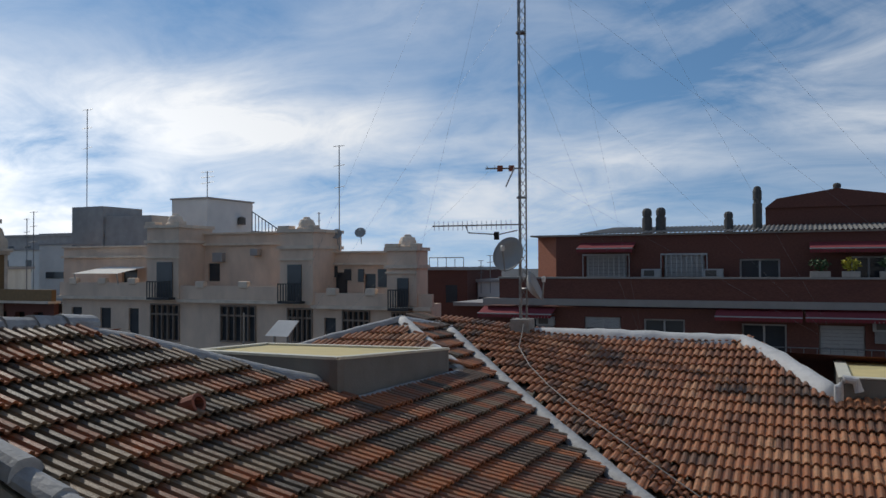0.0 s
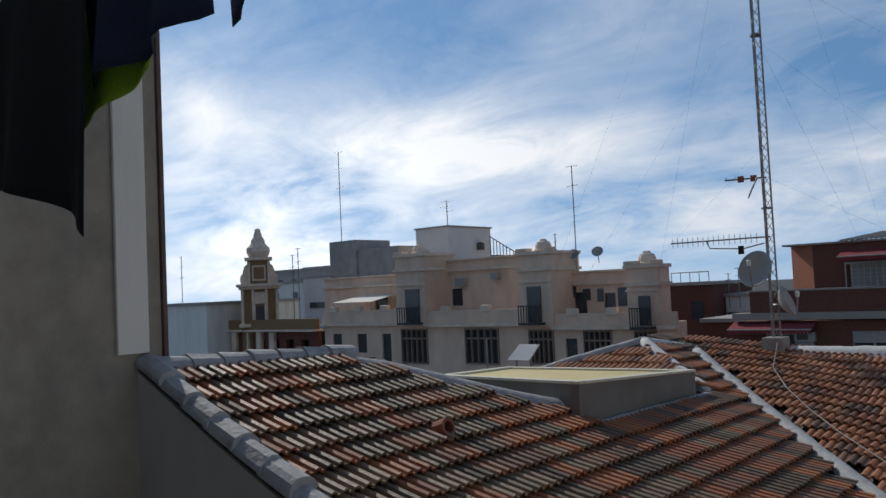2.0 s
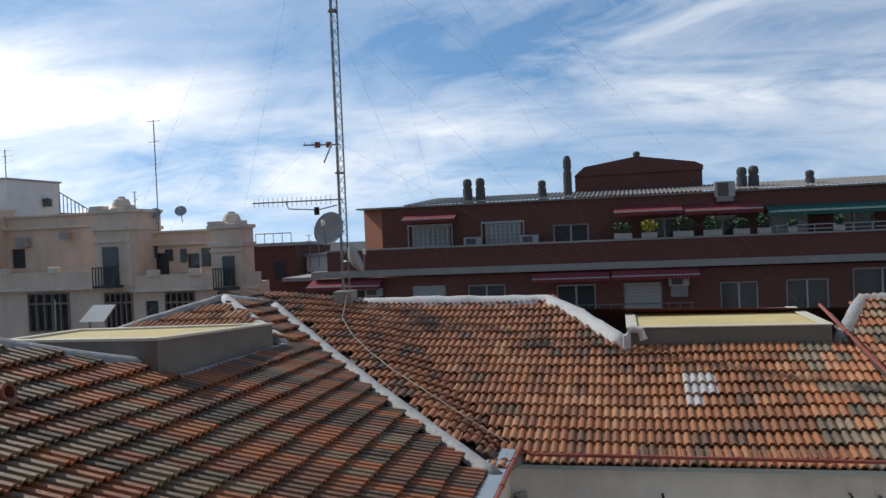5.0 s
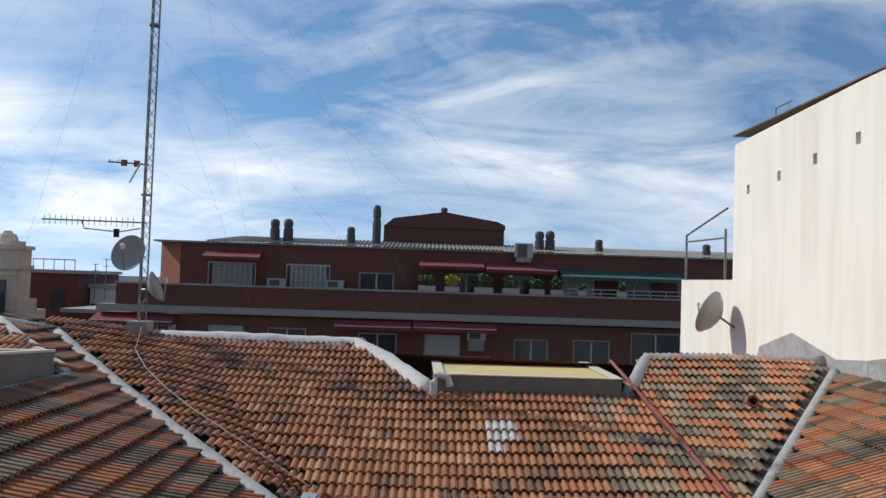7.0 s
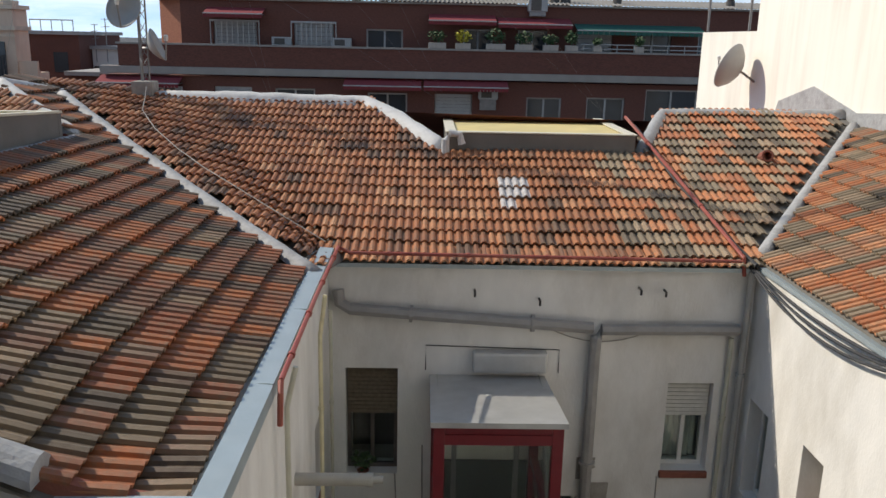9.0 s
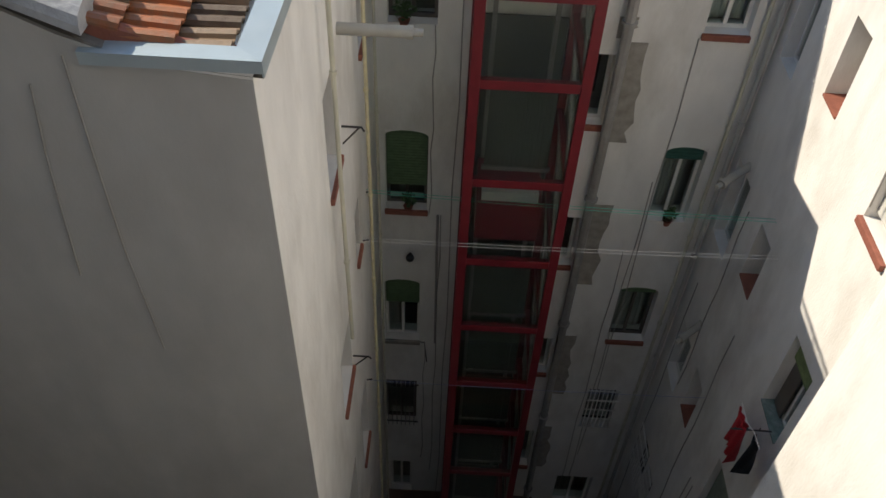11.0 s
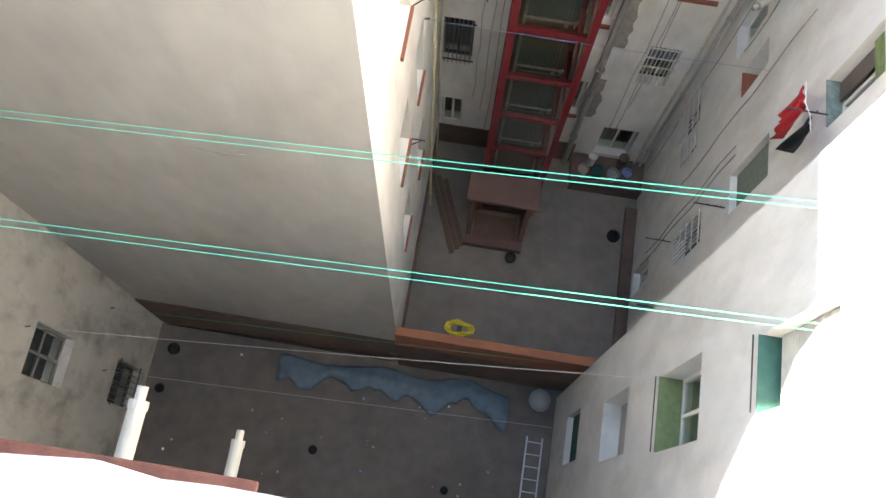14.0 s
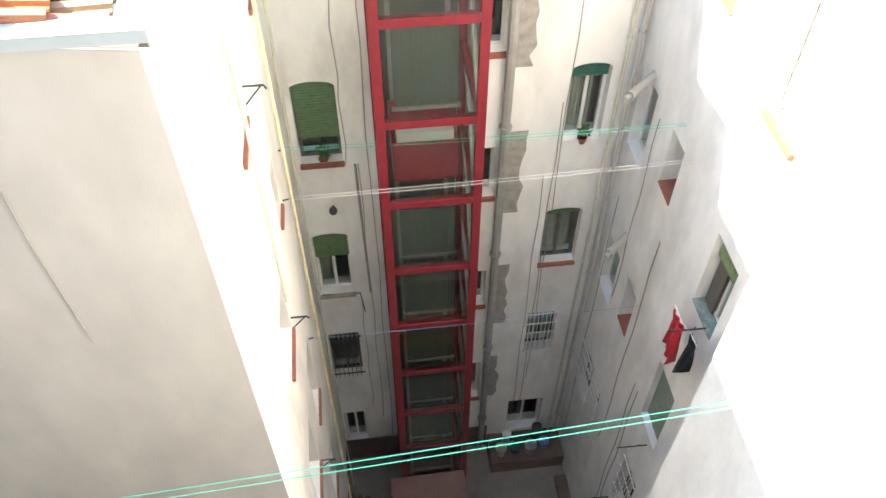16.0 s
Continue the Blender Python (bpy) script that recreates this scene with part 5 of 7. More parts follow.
pipe("black_cable", [(3.94, 6.1, 14.92), (3.955, 6.0, 14.6), (3.955, 5.95, 13.6)], 0.022, M["cable"], "thick black cable down the white wall", "cable", 6)
pipe("black_cable", [(3.965, 5.95, 13.6), (3.965, 5.93, 12.9), (3.965, 5.9, 12.4)], 0.010, M["cable_grey"], "grey cable end beside the window", "cable", 6)
for x, z0, z1 in ((3.02, 12.1, 2.0), (2.95, 9.7, 0.5), (-0.32, 12.1, 8.8), (-0.15, 8.8, 1.0), (0.02, 12.5, 0.0), (-0.35, 5.6, 1.5), (2.8, 8.2, 0.4)):
    pts = [(x + 0.02 * math.sin(z * 2.1), BY - 0.012, z0 + (z1 - z0) * z / 8) for z in range(9)]
    pipe("wall_cable", pts, 0.009, M["cable_grey"], "thin grey cable down the plaster", "cable", 5)
for y, z0, z1 in ((8.2, 10.2, 6.2), (7.2, 8.8, 3.0), (6.6, 6.0, 0.5), (6.45, 6.0, 0.0), (8.9, 8.0, 0.0)):
    pts = [(RX - 0.012, y + 0.03 * math.sin(z * 1.7), z0 + (z1 - z0) * z / 8) for z in range(9)]
    pipe("wall_cable", pts, 0.009, M["cable_grey"], "thin grey cable down the plaster", "cable", 5)
pipe("wall_cable", [(-1.03, BY - 0.012, 5.62), (-0.35, BY - 0.012, 5.58), (-0.3, BY - 0.012, 5.0)], 0.012, M["cable"], "black cable under a window", "cable", 5)
pipe("wall_pipe", [(-0.2, BY - 0.02, 8.8), (-0.18, BY - 0.02, 7.3), (-0.16, BY - 0.02, 5.6)], 0.022, M["pipe_grey"], "short grey pipe on the plaster", "pipe", 6)
for at, d, ln, lab in (((WX, 6.6, 13.58), (1, 0, 0), 0.7, "white boiler flue from the white wall"), ((RX, 8.72, 10.55), (-0.75, -0.66, 0), 0.62, "white boiler flue from the courtyard wall"), ((RX, 8.3, 7.7), (-0.75, -0.66, 0), 0.5, "white boiler flue from the courtyard wall"),
                       ((-1.87, 0.06, 12.4), (0, 1, 0), 0.60, "long white flue sticking out over the courtyard"), ((-1.75, 0.06, 10.0), (0, 1, 0), 0.60, "short white flue sticking out over the courtyard")):
    e = empty("flue", at, lab, "flue", "boiler flues")
    d = Vector(d).normalized()
    part("tube", tube_bm([d * -0.05, d * ln], 0.058, 24), M["flue"], e)
    part("collar", tube_bm([d * (ln - 0.06), d * ln * 1.0], 0.066, 14), M["flue"], e)
    part("tip", tube_bm([d * ln, d * (ln + 0.09)], 0.036, 12), M["flue"], e, "narrow pale flue tip")
for pts in ([(-2.15, WY - 0.012, 15.0), (-2.17, WY - 0.012, 14.2), (-2.18, WY - 0.012, 13.5), (-2.14, WY - 0.012, 12.4)], [(-2.39, WY - 0.012, 14.8), (-2.46, WY - 0.012, 14.3), (-2.5, WY - 0.012, 13.9), (-2.56, WY - 0.012, 13.2)], [(-2.6, WY - 0.012, 9.2), (-2.9, WY - 0.012, 9.1), (-3.2, WY - 0.012, 9.18), (-3.35, WY - 0.012, 9.1)]):
    pipe("wall_cable", pts, 0.007, M["cable_grey"], "thin old cable on the blank end wall", "cable", 5)
pipe("wall_cable", [(0.05, BY - 0.012, 13.52), (0.05, BY - 0.012, 13.84), (1.68, BY - 0.012, 13.80), (1.68, BY - 0.012, 13.5)], 0.007, M["cable"], "thin dark cable framing the duct", "cable", 5)
pipe("wall_cable", [tuple(p) for p in sag((1.5, BY - 0.012, 14.1), (2.75, BY - 0.012, 14.05), 0.16, 8)], 0.007, M["cable_grey"], "slack grey cable hanging under the waste pipe", "cable", 5)
# rough cement patches beside the downpipe
for k, (x0, x1, z0, z1) in enumerate(((2.16, 2.42, 10.4, 12.0), (2.16, 2.45, 7.4, 9.2), (2.16, 2.40, 4.2, 6.0), (2.15, 2.36, 1.4, 3.0), (1.98, 2.2, 12.05, 12.35))):
    n = 9
    left = [(x0, z0 + (z1 - z0) * i / n) for i in range(n + 1)]
    right = [(x1 + random.uniform(-0.07, 0.05), z0 + (z1 - z0) * i / n) for i in range(n, -1, -1)]
    bm = bmesh.new()
    f = bm.faces.new([bm.verts.new((x, BY - 0.014, z)) for x, z in left + right])
    r = bmesh.ops.extrude_face_region(bm, geom=[f])
    for v in r["geom"]:
        if isinstance(v, bmesh.types.BMVert):
            v.co.y += 0.012
    tagged(link_bm("cement_patch", bm, M["cement"]), "rough grey cement patch beside the downpipe", "patch", kind="structure")
for x, z in ((0.62, 14.55), (2.6, 14.6), (2.9, 14.58), (1.4, 14.45)):
    tagged(link_bm("wall_hook", tube_bm([(x, BY + 0.01, z), (x, BY - 0.10, z), (x, BY - 0.10, z - 0.06)], 0.014, 6), M["iron"]), "short rusty iron hook in the plaster", "hook", "wall hooks")
cam_ball = empty("wall_lamp", (-0.62, BY, 7.9), "small dark round lamp on the plaster wall", "lamp")
part("bracket", tube_bm([(0, 0.02, 0), (0, -0.06, 0)], 0.025, 8), M["iron"], cam_ball)
part("globe", lathe_bm([(0.02, -0.07), (0.06, -0.04), (0.07, 0), (0.055, 0.045), (0.02, 0.06)], 12, (0, -0.10, 0)), M["iron"], cam_ball)

# ---- clothes lines ----
for a, b, mt, lab, dz in (((LX, 2.53, 11.85), (NX, 2.95, 11.9), "rope_green", "green plastic clothes line across the courtyard", 0.05), ((LX, 1.68, 11.9), (NX, 1.98, 11.9), "rope_green", "green plastic clothes line across the courtyard", 0.05),
                          ((WX, 8.0, 10.35), (RX, 7.45, 10.72), "rope_green", "green plastic clothes line before the lift", 0.03), ((WX, 7.5, 9.95), (RX, 7.05, 10.48), "rope_white", "white clothes line before the lift", 0.03), ((WX, 7.18, 7.3), (RX, 7.2, 7.3), "rope_blue", "faded blue clothes line low in the courtyard", 0.03),
                          ((LX, 3.3, 1.4), (NX, 3.68, 1.4), "rope_green", "thin green line over the orange wall", 0.03), ((LX, 2.1, 0.9), (NX, 2.55, 0.2), "rope_white", "thin pale line low in the courtyard", 0.04), ((LX, 2.2, 4.4), (NX, 2.41, 7.32), "rope_white", "thin pale line between two windows", 0.1)):
    big = lab.startswith("green plastic")
    e = empty("clothes_line", a, lab, "clothes line", "courtyard clothes lines")
    for off in ((0, 0.055) if big or "white clothes" in lab else (0,)):
        pts = [p - Vector(a) + Vector((0, off, 0)) for p in sag(a, b, dz, 12)]
        part("strand", tube_bm(pts, 0.0034 if big else 0.003, 5), M[mt], e)
    part("eyelet", tube_bm([(0, 0, 0), (0.08, 0.02, 0)], 0.012, 6), M["iron"], e)
for y, z in ((5.5, 9.1), (5.7, 5.6), (6.2, 2.5), (4.9, 2.2)):
    e = empty("line_bracket", (RX, y, z), "rusty iron clothes line bracket with pegs", "bracket", "line brackets")
    part("arm", tube_bm([(0, 0, 0), (-0.5, 0.0, 0.02)], 0.012, 6), M["iron"], e)
    for k in range(3):
        part("peg", tube_bm([(-0.15 - 0.15 * k, 0, 0.0), (-0.15 - 0.15 * k, 0, 0.06)], 0.008, 5), M["iron"], e)
for y, z in ((6.2, 9.2), (6.5, 12.55), (5.9, 5.9)):
    e = empty("line_bracket", (WX, y, z), "dark iron clothes line bracket on the white wall", "bracket", "line brackets")
    part("arm", tube_bm([(0, 0, 0), (0.2, 0.0, 0.0), (0.22, 0.02, -0.06)], 0.012, 6), M["iron"], e)
    part("stay", tube_bm([(0.18, 0, 0), (0.0, 0.0, -0.22)], 0.009, 6), M["iron"], e)


def cloth(name, corners, mat, label, drop=0.05, folds=3.0, n=14, deep=0.05):
    """A hanging cloth between four corners (top left, top right, bottom right, bottom left), rippled, with thickness."""
    tl, tr, br, bl = [Vector(c) for c in corners]
    nrm = (tr - tl).cross(bl - tl).normalized()
    bm = bmesh.new()
    g = []
    for j in range(n + 1):
        v = j / n
        row = []
        for i in range(n + 1):
            u = i / n
            p = tl.lerp(tr, u).lerp(bl.lerp(br, u), v)
            p += nrm * deep * math.sin(u * folds * math.tau + v * 1.5) * (0.3 + v) + Vector((0, 0, -drop * 4 * u * (1 - u) * v))
            row.append(bm.verts.new(p))
        g.append(row)
    for j in range(n):
        for i in range(n):
            bm.faces.new((g[j][i], g[j][i + 1], g[j + 1][i + 1], g[j + 1][i]))
    ob = link_bm(name, bm, mat, smooth=True)
    so = ob.modifiers.new("thickness", "SOLIDIFY")
    so.thickness = 0.004
    return tagged(ob, label, "laundry", "hanging laundry")


LINE_Y = 1.9
pipe("upper_clothes_line", [p for p in sag((LX, LINE_Y, 19.83), (2.2, LINE_Y, 19.68), 0.06, 14)], 0.004, M["rope_white"], "clothes line with hanging laundry above the courtyard", "clothes line", 5)
cloth("hanging_cloth", ((-5.06, LINE_Y, 19.43), (-3.82, LINE_Y, 19.76), (-3.78, LINE_Y, 18.02), (-5.08, LINE_Y, 18.40)), M["cloth_black"], "large black cloth hanging from the clothes line", -0.06, 1.5)
cloth("hanging_cloth", ((-4.0, LINE_Y + 0.05, 19.78), (-2.92, LINE_Y + 0.05, 19.76), (-2.92, LINE_Y + 0.05, 18.92), (-4.0, LINE_Y + 0.05, 18.80)), M["cloth_navy"], "dark navy cloth hanging from the clothes line", 0.02, 2.0)
cloth("hanging_cloth", ((-4.25, LINE_Y + 0.14, 19.25), (-3.35, LINE_Y + 0.14, 19.25), (-3.46, LINE_Y + 0.14, 18.80), (-4.22, LINE_Y + 0.14, 18.64)), M["cloth_lime"], "lime green cloth behind the dark ones", 0.0, 1.5, 14, 0.02)
cloth("hanging_cloth", ((-2.70, LINE_Y, 19.78), (-1.6, LINE_Y, 19.74), (-1.55, LINE_Y, 18.9), (-2.72, LINE_Y, 18.80)), M["cloth_navy"], "short navy cloth hanging from the clothes line", 0.0, 2.0)
cloth("hanging_garment", ((3.74, 5.92, 9.0), (3.72, 5.55, 9.12), (3.74, 5.62, 8.55), (3.76, 5.86, 8.45)), M["cloth_red"], "red garment drying under a courtyard window", 0.10, 2.3, 10, 0.06)
cloth("hanging_garment", ((3.66, 5.66, 9.1), (3.64, 5.40, 9.2), (3.70, 5.48, 8.35), (3.70, 5.60, 8.7)), M["cloth_red"], "crumpled red sleeve hanging beside the garment", 0.12, 1.6, 10, 0.07)
pipe("garment_line", [(3.78, 5.98, 8.99), (3.72, 5.60, 9.12), (3.70, 5.34, 9.295), (3.68, 5.08, 9.36)], 0.006, M["rope_white"], "short white drying line holding garments below a window", "clothes line", 5)
cloth("hanging_garment", ((3.70, 5.34, 9.3), (3.68, 5.12, 9.35), (3.72, 5.15, 8.75), (3.72, 5.32, 8.45)), M["cloth_black"], "black garment drying under a courtyard window", 0.05, 1.5, 8, 0.08)

# ---- things on the courtyard floors ----
tarp_bm = bmesh.new()
g = []
for j in range(9):
    row = []
    for i in range(41):
        x = -3.9 + 5.5 * i / 40
        y = 3.55 - 0.8 * j / 8 * (0.75 + 0.7 * noise.noise(Vector((i * 0.17, 3.3, 0))) + 0.25 * noise.noise(Vector((i * 0.6, 1.3, 0)))) - 0.25 * noise.noise(Vector((i * 0.11, 7.7, 0))) - 0.05
        z = FLOOR_NEAR + 0.02 + 0.13 * abs(noise.noise(Vector((x * 2.2, y * 3, 0)))) + 0.10 * math.sin(math.pi * j / 8)
        row.append(tarp_bm.verts.new((x, y, z)))
    g.append(row)
for j in range(8):
    for i in range(40):
        tarp_bm.faces.new((g[j][i], g[j][i + 1], g[j + 1][i + 1], g[j + 1][i]))
tarp = link_bm("tarpaulin", tarp_bm, M["tarp"], smooth=True)
so = tarp.modifiers.new("thickness", "SOLIDIFY")
so.thickness = 0.01
tagged(tarp, "crumpled faded blue tarpaulin on the courtyard floor", "tarpaulin")
for k in range(3):
    ob = link_bm("plank", box_bm(-0.06, 0.06, -1.05 + 0.07 * k, 1.1 - 0.12 * k, 0, 0.045, 0.005), M["wood"])
    ob.matrix_world = pose(-0.68 + 0.13 * k, 7.35 + 0.05 * k, FLOOR_FAR + 0.001, 0, 0, 22)
    tagged(ob, "long weathered plank lying on the concrete", "plank", "stacked planks")
hose_pts = []
for k in range(60):
    a = k * 0.55
    hose_pts.append((0.15 + (0.25 + 0.05 * math.sin(k)) * math.cos(a), 4.02 + (0.13 + 0.04 * math.sin(k * 1.7)) * math.sin(a), 1.45 + 0.002 * k + 0.05 * math.sin(k * 2.3)))
tagged(link_bm("garden_hose", tube_bm(hose_pts, 0.026, 6), M["hose"]), "coiled yellow hose hung on the orange wall", "hose")
tagged(link_bm("hose_hook", box_bm(0.1, 0.2, 3.842, 4.12, 1.33, 1.39), M["iron"]), "iron hook holding the coiled hose", "hook")
tagged(link_bm("drain_ring", lathe_bm([(0.10, 0), (0.16, 0), (0.16, 0.05), (0.10, 0.05), (0.09, 0.01)], 18, (3.5, 7.45, FLOOR_FAR + 0.001)), M["black"]), "dark round drain ring on the concrete", "drain")
for x, y, r in ((-6.4, 3.15, 0.13), (-6.5, 2.2, 0.10), (-2.7, 1.4, 0.09), (0.4, 1.0, 0.08), (1.1, 6.45, 0.12)):
    z = FLOOR_NEAR if y < 3.7 else FLOOR_FAR
    tagged(link_bm("flower_pot", lathe_bm([(r * 0.7, 0), (r, r * 1.3), (r * 1.1, r * 1.3), (r * 1.1, r * 1.6), (r * 0.9, r * 1.6), (r * 0.8, r * 1.2)], 14, (x, y, z)), M["black"]), "small dark empty pot on the floor", "pot", "small pots")
ladder = empty("ladder", (2.3, 1.6, FLOOR_NEAR), "old metal ladder lying along the wall", "ladder")
for x in (-0.18, 0.18):
    part("rail", tube_bm([(x, -1.0, 0.04), (x, 0.9, 0.04)], 0.02, 6), M["alu"], ladder)
for k in range(7):
    part("rung", tube_bm([(-0.18, -0.9 + 0.28 * k, 0.04), (0.18, -0.9 + 0.28 * k, 0.04)], 0.014, 6), M["alu"], ladder)
bag = link_bm("rubble_bag", lathe_bm([(0.15, 0), (0.27, 0.08), (0.26, 0.25), (0.16, 0.38), (0.05, 0.42)], 11, (2.3, 3.35, FLOOR_NEAR)), M["plaster_grey"], smooth=True)
tagged(bag, "slumped pale rubble bag in the corner", "bag")
step = link_bm("raised_step", box_bm(2.25, RX - 0.005, 8.5, BY - 0.005, FLOOR_FAR + 0.001, -0.42, 0.02), M["dado"])
tagged(step, "brown painted raised step in the courtyard corner", "step")
for x, y, h, r, mt in ((2.5, 8.75, 0.28, 0.13, "pot"), (2.85, 8.8, 0.2, 0.15, "blind_teal"), (3.2, 8.72, 0.34, 0.14, "pipe_grey"), (3.55, 8.85, 0.22, 0.12, "rope_blue"), (2.68, 9.05, 0.42, 0.11, "frame_white"), (3.4, 9.08, 0.5, 0.12, "wood")):
    tagged(link_bm("tub", lathe_bm([(r * 0.75, 0), (r * 0.95, h), (r * 1.05, h), (r * 1.05, h + 0.02), (r * 0.9, h + 0.02), (r * 0.8, h - 0.04)], 12, (x, y, -0.419)), M[mt]), "small plastic tub standing on the raised step", "tub", "tubs")
for b_, lab in (((WX + 0.005, 2.24, BY - 0.03, BY - 0.003, FLOOR_FAR, 0.0), "dark brown painted foot of the courtyard wall"), ((WX + 0.003, WX + 0.028, 4.0, BY - 0.04, FLOOR_FAR, -0.1), "dark brown painted foot of the white wall")):
    tagged(link_bm("trim_foot", box_bm(*b_), M["dado"]), lab, "dado", kind="structure")
tagged(link_bm("trim_kerb", box_bm(RX - 0.28, RX - 0.004, NEAR_END + 0.1, 8.2, FLOOR_FAR + 0.001, FLOOR_FAR + 0.16, 0.01), M["dado"]), "low brown kerb along the foot of the wall", "kerb", kind="structure")

# ---- on the roofs: mast, dishes, vents, cable ----
MX, MY, MZ = -4.6, 13.7, 16.42
base = link_bm("mast_base", box_bm(MX - 0.17, MX + 0.17, MY - 0.2, MY + 0.17, MZ - 0.25, MZ + 0.26, 0.03), M["cement"])
tagged(base, "rough cement block under the antenna mast", "mast base")
mast = empty("antenna_mast", (MX, MY, MZ + 0.26), "tall slender steel lattice antenna mast", "mast")
legs = [(0.075 * math.cos(a), 0.075 * math.sin(a)) for a in (0.5, 0.5 + math.tau / 3, 0.5 + 2 * math.tau / 3)]
MH = 10.5
for x, y in legs:
    part("leg", tube_bm([(x, y, 0), (x, y, MH)], 0.016, 6), M["steel"], mast)
for f in range(3):
    (x0, y0), (x1, y1) = legs[f], legs[(f + 1) % 3]
    bm = bmesh.new()
    k = int(MH / 0.19)
    for i in range(k):
        a, b = ((x0, y0), (x1, y1)) if i % 2 == 0 else ((x1, y1), (x0, y0))
        add_tube(bm, [(*a, i * 0.19), (*b, (i + 1) * 0.19)], 0.006, 4, False)
    part("lacing", bm, M["steel"], mast)
for z in (2.1, 5.0, 8.0):
    part("flange", lathe_bm([(0.05, 0), (0.095, 0), (0.095, 0.03), (0.05, 0.03)], 9, (0, 0, z)), M["steel"], mast)
for end, hs in (((0.4, 14.6, 16.3), (9.8, 5.2, 2.9)), ((-2.6, 14.3, 16.2), (9.8, 5.2)), ((3.2, 14.6, 16.2), (9.8, 6.5)), ((-9.5, 12.5, 15.0), (9.8, 6.0, 3.4)), ((-6.3, 12.5, 16.7), (9.0,))):
    for h in hs:
        tagged(link_bm("guy_wire", tube_bm([(MX, MY, MZ + h), end], 0.0012, 4), M["steel"]), "thin steel guy wire of the antenna mast", "guy wire", "guy wires")


def yagi(at, length, elements, span, label, rz=0.0, upright=False):
    e = empty("yagi_antenna", at, label, "antenna", "roof antennas", rz=rz)
    part("boom", box_bm(-length, 0.1, -0.012, 0.012, -0.012, 0.012), M["steel"], e)
    for k in range(elements):
        x = -length + 0.03 + k * (length - 0.15) / max(1, elements - 1)
        part("element", tube_bm([(x, 0.015, -span / 2), (x, 0.015, span / 2)] if upright else [(x, -span / 2, 0.015), (x, span / 2, 0.015)], 0.006, 5), M["alu"], e)
    return e


y1 = yagi((MX - 0.05, MY - 0.1, 18.32), 1.58, 17, 0.16, "long dark yagi television antenna", 4, True)
part("support_arm", tube_bm([(-0.95, 0, 0), (-0.9, 0, -0.13), (-0.35, 0, -0.17), (0.0, 0, -0.10)], 0.012, 6), M["steel"], y1)
part("dipole_box", box_bm(-0.42, -0.34, -0.03, 0.03, -0.26, -0.12), M["black"], y1)
y2 = yagi((MX - 0.05, MY - 0.1, 19.3), 0.55, 4, 0.5, "short television antenna with orange insulators", 20)
for x in (-0.3, -0.1):
    part("insulator", box_bm(x - 0.05, x + 0.05, -0.04, 0.04, -0.05, 0.05, 0.01), M["terracotta"], y2)
for s in (-0.12, 0.05):
    part("reflector_rod", tube_bm([(-0.05, s, 0), (-0.2, s, -0.32)], 0.012, 5), M["alu"], y2)


def dish(at, radius, normal, label, foot):
    e = empty("satellite_dish", at, label, "satellite dish", "satellite dishes")
    q = Vector(normal).normalized().to_track_quat("Z", "Y").to_matrix().to_4x4()
    bm = lathe_bm([(0.02, 0.0), (radius * 0.4, 0.03 * radius / 0.3), (radius * 0.75, 0.09 * radius / 0.3), (radius, 0.17 * radius / 0.3), (radius, 0.18 * radius / 0.3), (radius * 0.74, 0.105 * radius / 0.3), (radius * 0.38, 0.045 * radius / 0.3), (0.02, 0.02)], 28)
    bm.transform(q)
    for f in bm.faces:
        f.smooth = True
    part("reflector", bm, M["dish"], e)
    nv = Vector(normal).normalized()
    low = q.to_3x3() @ Vector((0, -radius, 0.17 * radius / 0.3))
    part("feed_arm", tube_bm([low, nv * radius * 1.1], 0.014, 6), M["steel"], e)
    part("feed_horn", lathe_bm([(0.03, 0), (0.04, 0.08), (0.02, 0.1)], 10, nv * radius * 1.1), M["frame_white"], e)
    part("bracket", tube_bm([(0, 0, 0), Vector(foot) - Vector(at)], 0.025, 6), M["steel"], e)
    return e


dish((MX - 0.12, MY - 0.12, 17.75), 0.31, (-0.25, -0.9, 0.3), "grey satellite dish on the lattice mast", (MX, MY, 17.75))
dish((MX + 0.14, MY - 0.12, 17.2), 0.27, (0.9, 0.1, 0.4), "grey satellite dish turned edge on", (MX, MY, 17.2))
dish((6.62, 17.45, 16.92), 0.49, (-0.66, 0.64, 0.38), "large beige satellite dish on the white wall", (TALL_X, 17.6, 16.7))
nub = empty("roof_vent", (-5.15, 5.85, wing_z(-5.15, 5.85) + 0.03), "half-round clay vent tile on the old roof", "vent")
nb = lathe_bm([(0.085, -0.02), (0.09, 0.16), (0.06, 0.16), (0.055, 0.0)], 12)
nb.transform(Matrix.Rotation(radians(72), 4, "Y"))
part("hood", nb, M["terracotta"], nub)
nub2 = empty("roof_vent", (5.0, 11.9, back_z(11.9) + 0.04), "half-round clay vent tile on the roof", "vent")
nb = lathe_bm([(0.085, -0.02), (0.09, 0.16), (0.06, 0.16), (0.055, 0.0)], 12)
nb.transform(Matrix.Rotation(radians(72), 4, "X"))
part("hood", nb, M["terracotta"], nub2)
elbow = empty("elbow_pipe", (0.42, 11.93, 15.90), "white curved vent pipe beside the light well", "pipe")
part("bend", tube_bm([(-0.12, 0, -0.1), (-0.12, 0, 0.12), (-0.05, 0, 0.22), (0.08, 0, 0.2), (0.12, 0, 0.06)], 0.06, 10), M["mortar_white"], elbow)
